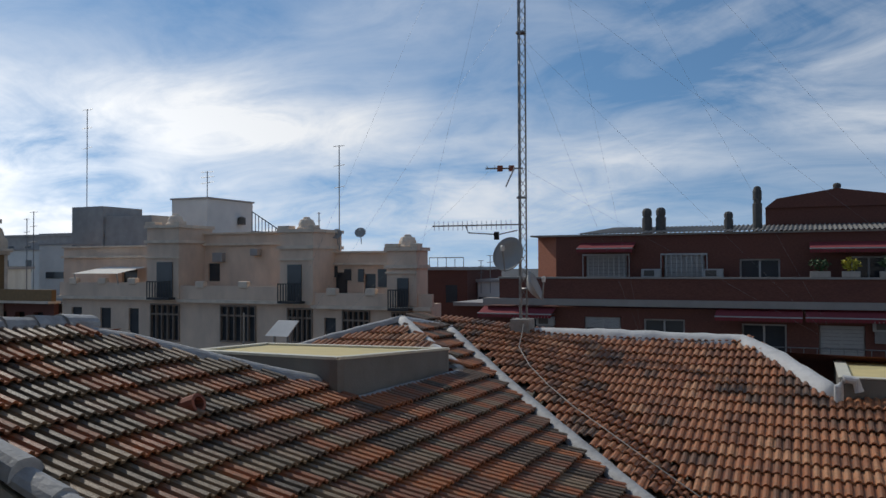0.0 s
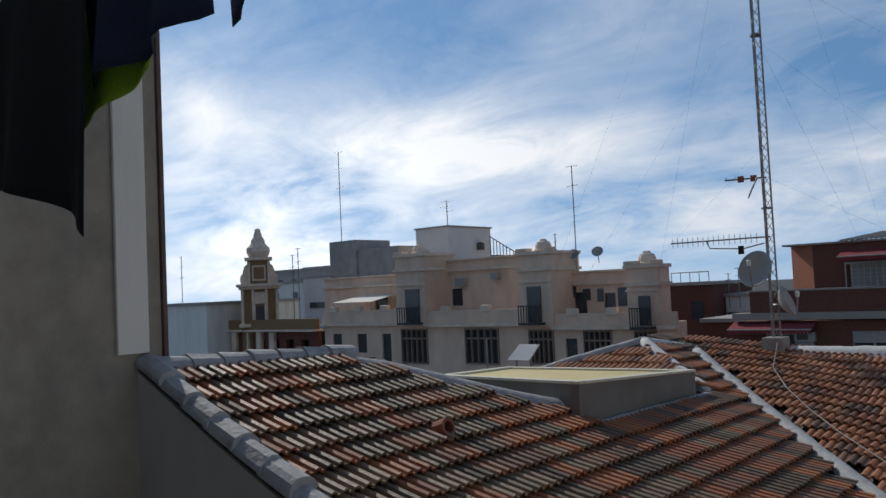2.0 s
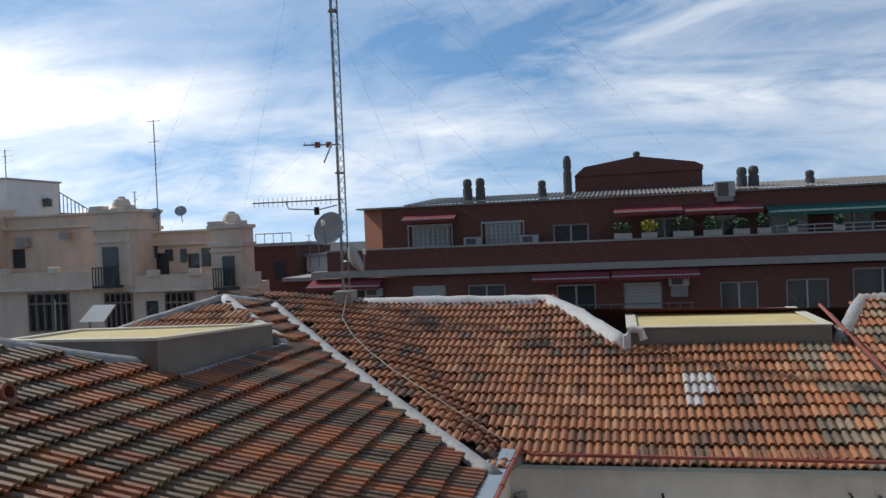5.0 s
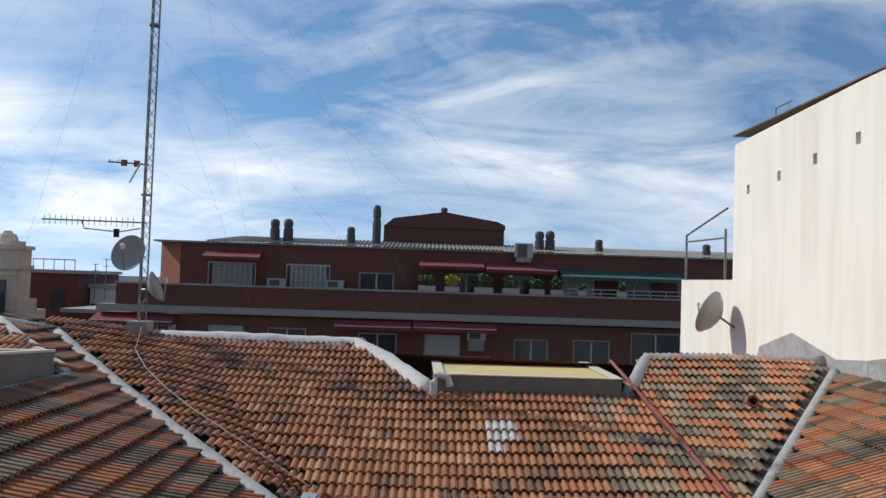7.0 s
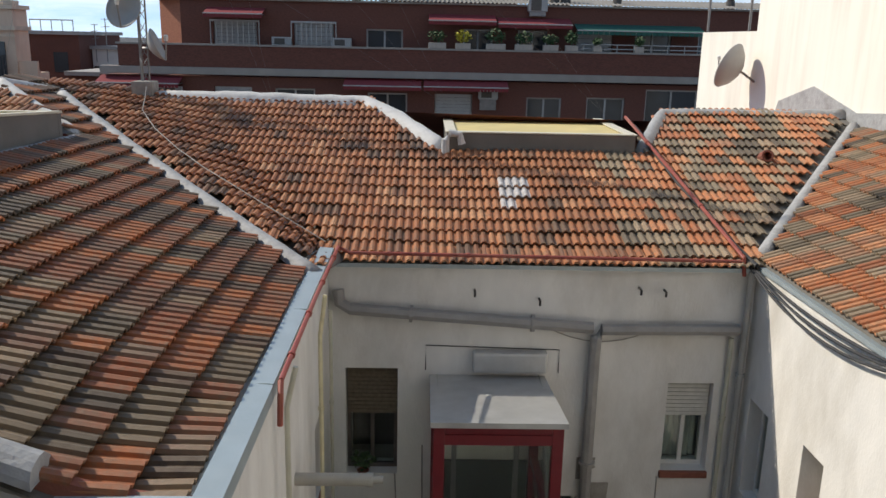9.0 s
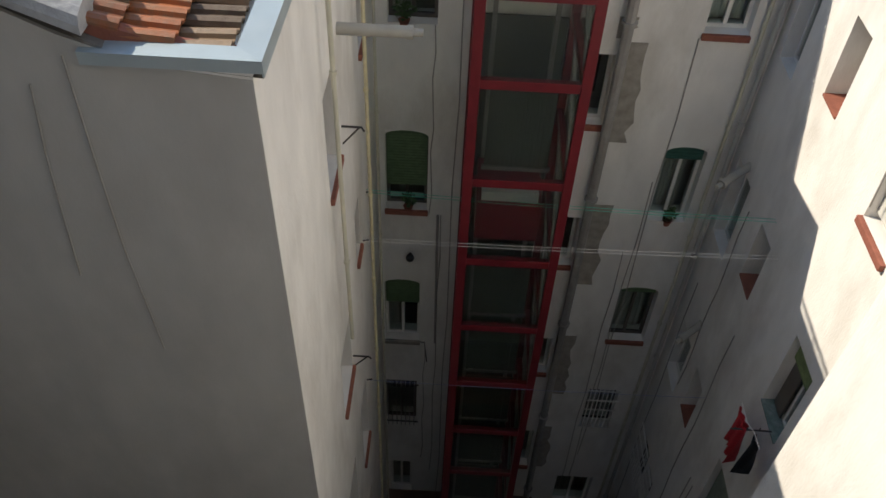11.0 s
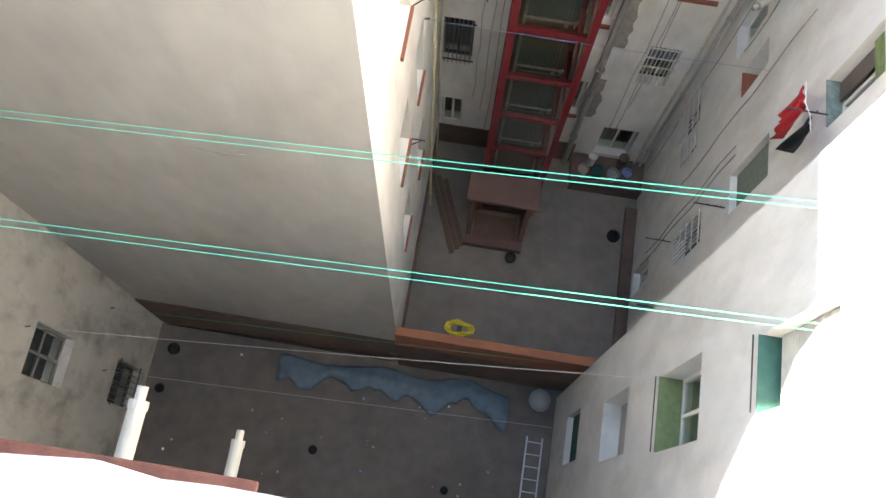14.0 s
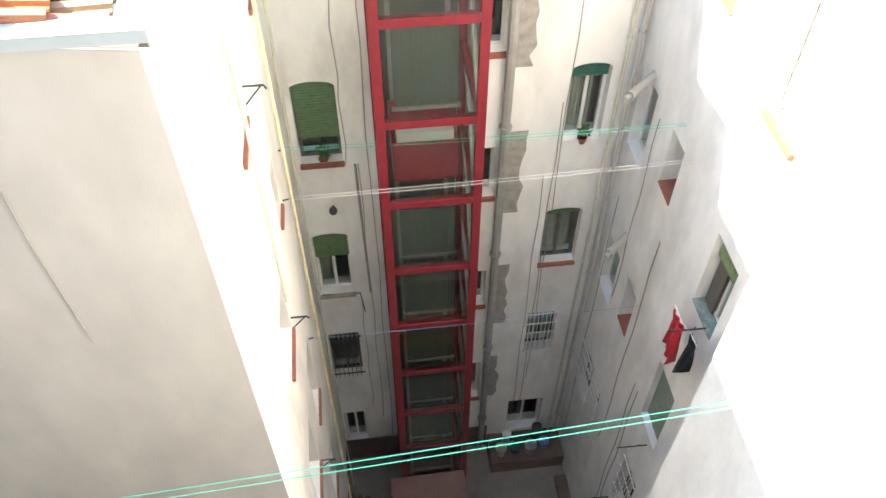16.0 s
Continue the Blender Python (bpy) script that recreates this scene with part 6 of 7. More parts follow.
pipe("roof_cable", [(MX + 0.1, 13.45, 16.6), *[(x, y, back_surface(x, y) + 0.125) for x, y in ((-4.45, 13.2), (-4.3, 12.6), (-3.9, 11.9), (-3.4, 11.25), (-2.9, 10.7), (-2.3, 10.15), (-1.75, 9.7), (-1.15, 9.35))]], 0.007, M["cable_grey"], "pale loose cable lying down the tiles", "cable", 5)
for i, j in ((0, 0), (0, 1), (0, 2), (1, 1), (1, 2)):
    x, y = -6.6 + (37.5 + i) * TWB, BY - 0.02 + (4 + j) * TEB * 0.95
    m = Matrix(((1, 0, 0), (0, 0.9496, -0.3134), (0, 0.3134, 0.9496))).to_4x4()
    m.translation = (x, y, back_z(y) + 0.012 + 0.02 * math.sin(x * 1.3 + y))
    ob = raw("glass_tile", [m @ Vector(v) for v in SMALL_V], TILE_F, M["tile_pale"])
    tagged(ob, "pale translucent tile among the clay tiles", "roof tile", "translucent tiles")
pergola = empty("pergola_frame", (TALL_X - 0.1, 20, 17.76), "rusty steel frame on the low white wall", "frame")
for x, y in ((0.1, -1.8), (0.1, 0.9)):
    part("upright", tube_bm([(x, y, 0), (x, y, 1.15)], 0.03, 6), M["steel"], pergola)
part("lower_rail", tube_bm([(0.1, -1.8, 0.95), (0.1, 0.9, 0.98)], 0.025, 6), M["steel"], pergola)
part("upper_rail", tube_bm([(0.1, -1.9, 1.62), (0.1, 0.9, 1.15)], 0.025, 6), M["steel"], pergola)
tagged(link_bm("roof_aerial", tube_bm([(TALL_X + 0.1, 15.9, 20.8), (TALL_X + 0.1, 15.9, 21.2), (TALL_X + 0.1, 15.2, 21.2)], 0.015, 5), M["steel"]), "thin bent rod on the wall top", "rod")

# ---- brick apartment building beyond the roofs ----
BR = 36.0
brick = empty("apartment_building", (0, BR, -2), "long dark red brick apartment block with planted terrace", "building")


def bp(name, bm, mat, label=""):
    return tpart(name, bm, mat, brick, label)


low_wins = [(-9.13, -7.51, 13.9, 15.28), (-6.52, -4.8, 13.9, 15.25), (-2.52, -0.81, 13.2, 15.14), (0.38, 2.02, 13.9, 15.14), (4.39, 5.92, 13.7, 15.07), (7.02, 8.7, 13.6, 15.11), (9.6, 11.9, 13.4, 15.5), (13.5, 15.2, 13.6, 15.1), (-12.6, -11.3, 13.9, 15.2), (16.5, 18.2, 13.6, 15.1)]
up_wins = [(-9.3, -7.4, 16.6, 18.02), (-5.8, -4.06, 16.4, 18.02), (-2.65, -1.05, 16.3, 17.82), (1.6, 2.9, 16.1, 17.9), (4.0, 5.3, 16.3, 17.9), (6.6, 8.2, 16.3, 18.0), (9.2, 10.8, 16.3, 18.0), (12.0, 13.6, 16.3, 18.0), (15, 16.6, 16.3, 18.0)]
for holes, y, z0, z1, x0, x1 in ((low_wins, BR, -2, 15.7, -14.0, 30), (up_wins, BR + 1.0, 15.7, 18.9, -10.7, 30)):
    w = wall_with_holes("wall", (0, y, 0), (1, 0, 0), (0, -1, 0), x0, x1, z0, z1, 0.35, holes, M["brick"])
    w.parent, w.matrix_parent_inverse = brick, brick.matrix_world.inverted()
    for k, h in enumerate(holes):
        wd = bp("window", box_bm(h[0], h[1], y + 0.20, y + 0.22, h[2], h[3]), M["pane_far"])
        bm = bmesh.new()
        t = 0.07
        add_box(bm, h[0], h[0] + t, y + 0.12, y + 0.19, h[2], h[3])
        add_box(bm, h[1] - t, h[1], y + 0.12, y + 0.19, h[2], h[3])
        add_box(bm, h[0] + t, h[1] - t, y + 0.12, y + 0.19, h[3] - t, h[3])
        add_box(bm, h[0] + t, h[1] - t, y + 0.12, y + 0.19, h[2], h[2] + t)
        add_box(bm, (h[0] + h[1]) / 2 - 0.04, (h[0] + h[1]) / 2 + 0.04, y + 0.13, y + 0.18, h[2] + t, h[3] - t)
        bm.transform(brick.matrix_world.inverted())
        part("window_frame", bm, M["shutter_pale"], wd)
        if (y == BR and k in (0, 3)) or (y > BR and k in (0, 1, 5)):
            fr = 0.35 if y == BR and k == 0 else 0.95
            bm = bmesh.new()
            nn = 8
            for i in range(nn):
                zz = h[3] - (h[3] - h[2]) * fr * (i + 1) / nn
                add_box(bm, h[0] + 0.05, h[1] - 0.05, y + 0.06, y + 0.09, zz + 0.01, zz + (h[3] - h[2]) * fr / nn)
            bm.transform(brick.matrix_world.inverted())
            tagged(part("shutter", bm, M["shutter_pale"], wd, "pale roller shutter"), kind="stuff")
for h in up_wins[:2]:
    n = 10
    for i in range(n):
        x = h[0] - 0.1 + (h[1] - h[0] + 0.2) * i / (n - 1)
        bp("grille_bar", box_bm(x - 0.02, x + 0.02, BR + 0.86, BR + 0.90, h[2], h[3] + 0.05), M["shutter_pale"])
    bp("grille_rail", box_bm(h[0] - 0.12, h[1] + 0.12, BR + 0.85, BR + 0.91, h[3] - 0.02, h[3] + 0.06), M["shutter_pale"])
bp("ledge", box_bm(-13.85, 30, BR - 0.35, BR + 0.36, 15.78, 16.08, 0.02), M["ledge"])
bp("parapet", box_bm(-13.05, 30, BR - 0.28, BR - 0.05, 16.084, 16.98), M["brick"])
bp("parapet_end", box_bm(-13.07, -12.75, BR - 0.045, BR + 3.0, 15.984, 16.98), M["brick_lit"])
bp("parapet_coping", box_bm(-13.1, 30, BR - 0.34, BR + 0.0, 16.984, 17.06), M["ledge"])
# slanted corner and flank, coloured in the sunlit brick tone
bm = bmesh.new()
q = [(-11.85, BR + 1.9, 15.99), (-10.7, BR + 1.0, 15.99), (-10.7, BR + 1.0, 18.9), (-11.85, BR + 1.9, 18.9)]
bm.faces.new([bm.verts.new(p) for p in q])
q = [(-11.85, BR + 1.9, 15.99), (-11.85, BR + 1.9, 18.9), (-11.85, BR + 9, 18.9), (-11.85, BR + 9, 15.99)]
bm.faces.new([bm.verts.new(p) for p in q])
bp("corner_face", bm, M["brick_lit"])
bp("core", box_bm(-11.7, 30, BR + 2.0, BR + 9, 15.7, 18.7), M["brick"])
bp("core", box_bm(-13.9, 30, BR + 0.36, BR + 9, -2, 15.69), M["brick"])
bp("roof_slab", box_bm(-11.9, 30, BR + 0.85, BR + 9, 18.904, 18.98), M["ledge"])
# corrugated roof
vs, fs = [], []
n = 1040
for i in range(n + 1):
    x = -9.6 + 39.6 * i / n
    h = 0.03 * math.sin(i * math.tau / 5)
    vs += [(x, BR + 0.75, 19.00 + h - 18.8), (x + (0.9 if i < 24 else 0), BR + 4.5, 19.42 + h - 18.8)]
for i in range(n):
    fs.append((2 * i, 2 * i + 2, 2 * i + 3, 2 * i + 1))
ob = raw("corrugated_roof", [(x, y - BR, z + 18.8 + 2) for x, y, z in vs], fs, M["fibre"], brick, "pale corrugated fibre cement roof")
# roof house
bp("roof_house", box_bm(-1.72, 4.22, 40.0, 46, 18.8, 20.12), M["brick"])
bm = bmesh.new()
gv = [(-1.75, 39.9, 20.124), (-1.25, 39.9, 20.55), (1.24, 39.9, 20.93), (3.9, 39.9, 20.52), (4.26, 39.9, 20.35), (4.26, 39.9, 20.124)]
f = bm.faces.new([bm.verts.new(p) for p in gv])
r = bmesh.ops.extrude_face_region(bm, geom=[f])
for v in r["geom"]:
    if isinstance(v, bmesh.types.BMVert):
        v.co.y += 6
bp("roof_house_gable", bm, M["brick"])


def chimney(x, y, z0, z1, w, lab):
    e = empty("chimney", (x, y, z0), lab, "chimney", "chimneys on the block")
    h = z1 - z0
    part("shaft", lathe_bm([(w, 0), (w, h * 0.62), (w * 0.8, h * 0.63), (w * 0.8, h * 0.7)], 10), M["chimney"], e)
    part("cowl", lathe_bm([(w * 0.95, h * 0.7), (w * 0.95, h * 0.88), (w * 0.7, h * 0.97), (w * 0.3, h)], 10), M["chimney"], e)
    return e


for x, z0, z1, w in ((-6.72, 19.0, 20.18, 0.23), (-6.1, 19.0, 20.2, 0.23), (-3.17, 19.0, 19.93, 0.2), (5.72, 18.9, 20.03, 0.23), (6.22, 18.9, 20.06, 0.23), (8.55, 18.9, 19.73, 0.2), (13.7, 18.9, 19.68, 0.2), (1.26, 20.6, 21.25, 0.18)):
    chimney(x, 38.2 if x != 1.26 else 41.0, z0, z1, w, "round grey chimney with a cowl on the roof")
chimney(-1.99, 38.5, 19.0, 21.03, 0.2, "tall thin grey chimney beside the roof house")


def awning(x0, x1, z, y, mat, lab):
    e = empty("awning", ((x0 + x1) / 2, y, z), lab, "awning", "awnings on the block")
    hw = (x1 - x0) / 2
    bm = bmesh.new()
    vsa = [bm.verts.new(p) for p in ((-hw, 0.0, 0.0), (hw, 0.0, 0.0), (hw, -0.9, -0.28), (-hw, -0.9, -0.28))]
    bm.faces.new(vsa)
    for i in range(24):
        xa, xb = -hw + 2 * hw * i / 24, -hw + 2 * hw * (i + 1) / 24
        bm.faces.new([bm.verts.new(p) for p in ((xa, -0.9, -0.285), (xb, -0.9, -0.285), (xb - 0.02, -0.9, -0.45), (xa + 0.02, -0.9, -0.45))])
    part("canvas", bm, mat, e)
    part("front_bar", tube_bm([(-hw, -0.9, -0.28), (hw, -0.9, -0.28)], 0.03, 6), M["shutter_pale"], e)
    for s in (-hw + 0.1, hw - 0.1):
        part("arm", tube_bm([(s, 0, -0.3), (s, -0.88, -0.3)], 0.02, 5), M["steel"], e)


awning(-9.5, -7.0, 18.6, BR + 0.98, M["awning"], "rolled dark red awning over a shuttered window")
awning(0.08, 2.98, 18.5, BR + 0.98, M["awning"], "dark red awning over the planted terrace")
awning(3.05, 6.25, 18.42, BR + 0.98, M["awning"], "dark red awning over the planted terrace")
awning(6.45, 12.0, 18.22, BR + 0.98, M["awning_green"], "long dark green awning over the terrace")
awning(-3.5, -0.2, 15.75, BR - 0.02, M["awning"], "dark red awning under the ledge")
awning(-0.1, 3.5, 15.77, BR - 0.02, M["awning"], "dark red awning under the ledge")
awning(-13.9, -10.4, 15.68, BR - 0.02, M["awning"], "faded red awning under the ledge")
for x, z, y in ((-6.3, 16.98 + 0.08, BR + 0.6), (-3.7, 17.06, BR + 0.6), (2.7, 15.0, BR - 0.2), (4.8, 18.7, BR + 0.7), (-10.9, 14.9, BR - 0.2)):
    big = z > 18
    e = empty("air_conditioner", (x, y, z), "white outdoor air conditioning unit", "air conditioner", "air conditioners")
    h = 0.34 if not big else 0.66
    part("casing", box_bm(-0.42, 0.42, 0, 0.3, -0.04 if not big else 0.0, h, 0.02), M["shutter_pale"], e)
    part("fan_grille", box_bm(-0.3, 0.15, -0.012, -0.002, 0.03, h - 0.06), M["frame_dark"], e)
    part("feet", box_bm(-0.35, 0.35, 0.02, 0.28, -0.5 if not big else -0.2, -0.045 if not big else -0.005), M["steel"], e)


def bush(name, at, rx, rz, mat, label, n=160):
    e = empty(name, at, label, "plant", "terrace plants")
    part("planter", box_bm(-rx * 0.9, rx * 0.9, -0.15, 0.15, 0, 0.24, 0.02), M["pot"], e)
    vs, fs = [], []
    for k in range(n):
        d = Vector((random.gauss(0, 1), random.gauss(0, 1), random.gauss(0, 1))).normalized() * random.uniform(0.5, 1.05)
        c = Vector((d.x * rx, d.y * 0.25, 0.26 + rz + d.z * rz))
        a = Vector((random.gauss(0, 1), random.gauss(0, 1), random.gauss(0, 1))).normalized() * 0.07
        b = a.orthogonal().normalized() * 0.04
        i = len(vs)
        vs += [c - a, c + b, c + a, c - b]
        fs.append((i, i + 1, i + 2, i + 3))
    raw("foliage", vs, fs, mat, e)


for x, rx, rz, mt, lab in ((0.45, 0.42, 0.26, "leaf", "dark green shrub in a planter on the terrace"), (1.55, 0.36, 0.26, "leaf_yellow", "bright yellow shrub in a planter on the terrace"), (2.95, 0.46, 0.32, "leaf", "dark green shrub in a planter on the terrace"), (4.15, 0.42, 0.26, "leaf", "dark green shrub in a planter on the terrace"), (5.3, 0.36, 0.2, "leaf", "low dark green shrub in a planter"), (6.2, 0.3, 0.3, "leaf", "loose green potted plant on the terrace"), (7.3, 0.2, 0.16, "leaf", "small potted plant on the terrace"), (9.1, 0.22, 0.2, "leaf", "small potted plant on the terrace")):
    bush("terrace_shrub", (x, BR - 0.16, 17.062), rx, rz, M[mt], lab)
rail = empty("terrace_railing", (9.2, BR - 0.16, 17.06), "thin white metal railing on the terrace wall", "railing")
for z in (0.12, 0.3):
    part("rail", tube_bm([(-2.6, 0, z), (2.7, 0, z)], 0.022, 5), M["shutter_pale"], rail)
for k in range(8):
    part("post", tube_bm([(-2.5 + 0.73 * k, 0, 0), (-2.5 + 0.73 * k, 0, 0.32)], 0.02, 5), M["shutter_pale"], rail)
rail2 = empty("balcony_railing", (0.4, BR - 0.3, 13.9), "metal railing of the lower balcony", "railing")
for z in (0.05, 0.35):
    part("rail", tube_bm([(-2.6, 0, z), (2.9, 0, z)], 0.025, 5), M["steel"], rail2)
for k in range(12):
    part("post", tube_bm([(-2.5 + 0.48 * k, 0, -0.6), (-2.5 + 0.48 * k, 0, 0.35)], 0.015, 5), M["steel"], rail2)
part("slab", box_bm(-2.7, 3.0, 0.0, 0.28, -0.8, -0.6), M["ledge"], rail2)

# ---- beige buildings to the left ----
bg = empty("corner_house", (-34, 42, -2), "beige rendered old house with terraces and pavilions", "building")


def gp(name, bm, mat, label=""):
    return tpart(name, bm, mat, bg, label)


bays = [(-40.0, -37.6, 13.3, 15.75), (-34.2, -31.5, 13.4, 15.75), (-29.1, -27.35, 13.5, 15.65), (-25.2, -23.4, 13.4, 15.6), (-21.9, -20.6, 13.4, 15.55)]
smalls = [(-47.3, -46.3, 14.0, 15.4), (-44.6, -43.6, 14.0, 15.4), (-42.0, -41.1, 13.4, 15.4), (-26.5, -25.7, 13.3, 15.1)]
w = wall_with_holes("wall", (0, 42, 0), (1, 0, 0), (0, -1, 0), -48.2, -19.4, -2, 16.1, 0.4, bays + smalls, M["beige"])
w.parent, w.matrix_parent_inverse = bg, bg.matrix_world.inverted()
for h in smalls:
    gp("window", box_bm(h[0], h[1], 42.15, 42.2, h[2], h[3]), M["pane_far"])
for h in bays:
    wd = gp("window", box_bm(h[0], h[1], 42.15, 42.2, h[2], h[3]), M["pane_far"])
    bm = bmesh.new()
    k = 5
    for i in range(k + 1):
        x = h[0] + (h[1] - h[0]) * i / k
        add_box(bm, x - 0.035, x + 0.035, 41.9, 42.1, h[2], h[3])
    for z in (h[2] + 0.05, h[2] + (h[3] - h[2]) * 0.72, h[3] - 0.05):
        add_box(bm, h[0], h[1], 41.92, 42.08, z - 0.05, z + 0.05)
    bm.transform(bg.matrix_world.inverted())
    part("bay_frame", bm, M["bay_metal"], wd)
for x0, x1, dz in ((-48.3, -37.5, 0.0), (-37.5, -27.2, -0.12), (-27.2, -19.3, -0.35)):
    gp("ledge", box_bm(x0, x1, 41.6, 42.3, 16.0 + dz, 16.2 + dz), M["beige_trim"])
    gp("terrace_wall", box_bm(x0, x1, 41.85, 42.05, 16.204 + dz, 17.15 + dz * 1.6), M["beige"])
    n = int((x1 - x0) / 2.6)
    for i in range(n):
        x = x0 + (i + 0.5) * (x1 - x0) / n
        gp("terrace_pier", box_bm(x - 0.35, x + 0.35, 41.75, 42.15, 17.0 + dz * 1.6, 17.45 + dz * 1.6, 0.08), M["beige_trim"])
doors_up = [(-44.8, -43.4, 16.6, 18.0), (-37.1, -36.1, 17.2, 18.4), (-27.3, -26.2, 16.4, 17.8), (-25.0, -24.2, 16.4, 17.7)]
for x0, x1, z1, hs in ((-50.6, -39.5, 19.6, doors_up[:1]), (-39.5, -30.9, 20.35, doors_up[1:2]), (-28.7, -22.9, 19.0, doors_up[2:])):
    w = wall_with_holes("upper_wall", (0, 44.2, 0), (1, 0, 0), (0, -1, 0), x0, x1, 15.5, z1, 0.4, hs, M["beige"])
    w.parent, w.matrix_parent_inverse = bg, bg.matrix_world.inverted()
    gp("cornice", box_bm(x0, x1, 43.95, 44.6, z1 - 0.75, z1 - 0.6), M["beige_trim"])
    gp("coping", box_bm(x0, x1, 44.0, 44.6, z1 + 0.004, z1 + 0.12), M["beige_trim"])
    for h in hs:
        gp("window", box_bm(h[0], h[1], 44.35, 44.4, h[2], h[3]), M["pane_far"])
for x0, x1, z1, d in ((-40.1, -37.4, 20.75, (-39.2, -37.9, 16.2, 18.5)), (-29.5, -27.1, 20.25, (-28.9, -27.9, 16.1, 18.3)), (-22.1, -20.2, 19.05, (-21.4, -20.7, 15.8, 17.5))):
    yb = 45 if x0 < -25 else 43.2
    gp("pavilion", box_bm(x0, x1, 41.7, yb, 15.9, z1), M["beige"])
    gp("pavilion_cornice", box_bm(x0 - 0.12, x1 + 0.12, 41.55, yb + 0.1, z1 - 1.0, z1 - 0.8), M["beige_trim"])
    gp("pavilion_coping", box_bm(x0 - 0.12, x1 + 0.12, 41.55, yb + 0.1, z1 + 0.004, z1 + 0.2), M["beige_trim"])
    wd = gp("balcony_door", box_bm(d[0], d[1], 41.62, 41.69, d[2], d[3]), M["pane_far"])
    bm = bmesh.new()
    add_box(bm, d[0] - 0.3, d[1] + 0.3, 41.0, 41.6, d[2] - 0.14, d[2])
    bm.transform(bg.matrix_world.inverted())
    part("balcony_slab", bm, M["iron"], wd)
    for i in range(9):
        x = d[0] - 0.28 + (d[1] - d[0] + 0.56) * i / 8
        b_ = box_bm(x - 0.025, x + 0.025, 41.02, 41.07, d[2] + 0.004, d[2] + 1.0)
        b_.transform(bg.matrix_world.inverted())
        part("baluster", b_, M["iron"], wd)
    b_ = box_bm(d[0] - 0.3, d[1] + 0.3, 41.0, 41.09, d[2] + 1.0, d[2] + 1.06)
    b_.transform(bg.matrix_world.inverted())
    part("balcony_rail", b_, M["iron"], wd)
    cx = x1 - 0.9
    gp("finial", lathe_bm([(0.62, 0), (0.62, 0.10), (0.52, 0.16), (0.50, 0.36), (0.40, 0.58), (0.24, 0.64), (0.20, 0.74), (0.08, 0.77)], 14, (cx, 42.4, z1 + 0.2)), M["beige_trim"])
    for xa, xb in ((x0 - 0.1, x0 + 0.75), (x1 - 0.35, x1 + 0.1)):
        gp("merlon", box_bm(xa, xb, 41.6, 42.3, z1 + 0.204, z1 + 0.42, 0.03), M["beige_trim"])
    gp("string_course", box_bm(x0 - 0.06, x1 + 0.06, 41.6, 41.7, d[3] + 0.25, d[3] + 0.36), M["beige_trim"])
for x, z, w, h in ((-36.0, 18.5, 0.8, 0.62), (-33.0, 18.9, 0.6, 0.45)):
    gp("air_conditioner", box_bm(x - w / 2, x + w / 2, 43.75, 44.18, z, z + h, 0.04), M["grey_block"])
for k in range(9):
    gp("roof_rail", tube_bm([(-35.2 + 0.28 * k, 46.5, 18.6), (-35.2 + 0.28 * k, 46.5, 22.0 - 0.17 * k)], 0.03, 4), M["iron"])
gp("roof_rail", tube_bm([(-35.2, 46.5, 22.0), (-32.8, 46.5, 20.6)], 0.035, 4), M["iron"])
for x0, x1, z0, z1 in ((-27.9, -26.9, 17.5, 18.2), (-26.4, -25.9, 17.3, 18.0), (-25.4, -25.0, 17.2, 18.0), (-24.0, -23.4, 16.9, 18.0)):
    gp("window", box_bm(x0, x1, 44.12, 44.19, z0, z1), M["pane_far"])
gp("stair_house", box_bm(-41.9, -38.7, 46, 51.2, 18, 23.0), M["pale_render"])
gp("stair_house_cap", box_bm(-42.0, -38.6, 45.9, 51.3, 23.004, 23.12), M["grey_block"])
gp("stair_house_vent", lathe_bm([(0.3, 0), (0.3, 0.5), (0.1, 0.6)], 10, (-38.5, 49.6, 21.3)), M["frame_dark"])
gp("roof_block", box_bm(-51.8, -48.6, 46, 50, 18, 22.8), M["grey_block"])
gp("roof_block", box_bm(-48.598, -44.0, 46.2, 50, 18, 22.0), M["grey_block"])
gp("core", box_bm(-50.5, -31.0, 44.65, 56, -2, 18.6), M["beige"])
gp("core", box_bm(-30.99, -22.95, 44.65, 46.2, -2, 18.4), M["beige"])
gp("core", box_bm(-48.1, -19.75, 42.45, 44.1, -2, 15.98), M["beige"])
aw = empty("terrace_awning", (-44.5, 41.7, 17.9), "sunlit white awning on the terrace", "awning")
bm = bmesh.new()
bm.faces.new([bm.verts.new(p) for p in ((-2.4, 0, -0.15), (1.8, 0, -0.15), (2.2, 2.2, 0.3), (-1.6, 2.2, 0.3))])
part("canvas", bm, M["plaster_white"], aw)
for s in (-2.2, 1.7):
    part("post", tube_bm([(s, 0, -0.2), (s, 0.2, -1.0)], 0.04, 5), M["shutter_pale"], aw)
# corner tower: a slim ornate belvedere with scrolls and a bulbous crown
TX = -57.9
tw_ = empty("corner_tower", (TX, 43, -2), "slender ochre and white belvedere tower with bulbous crown", "tower")


def tp(name, bm, mat, label=""):
    return tpart(name, bm, M[mat], tw_, label)


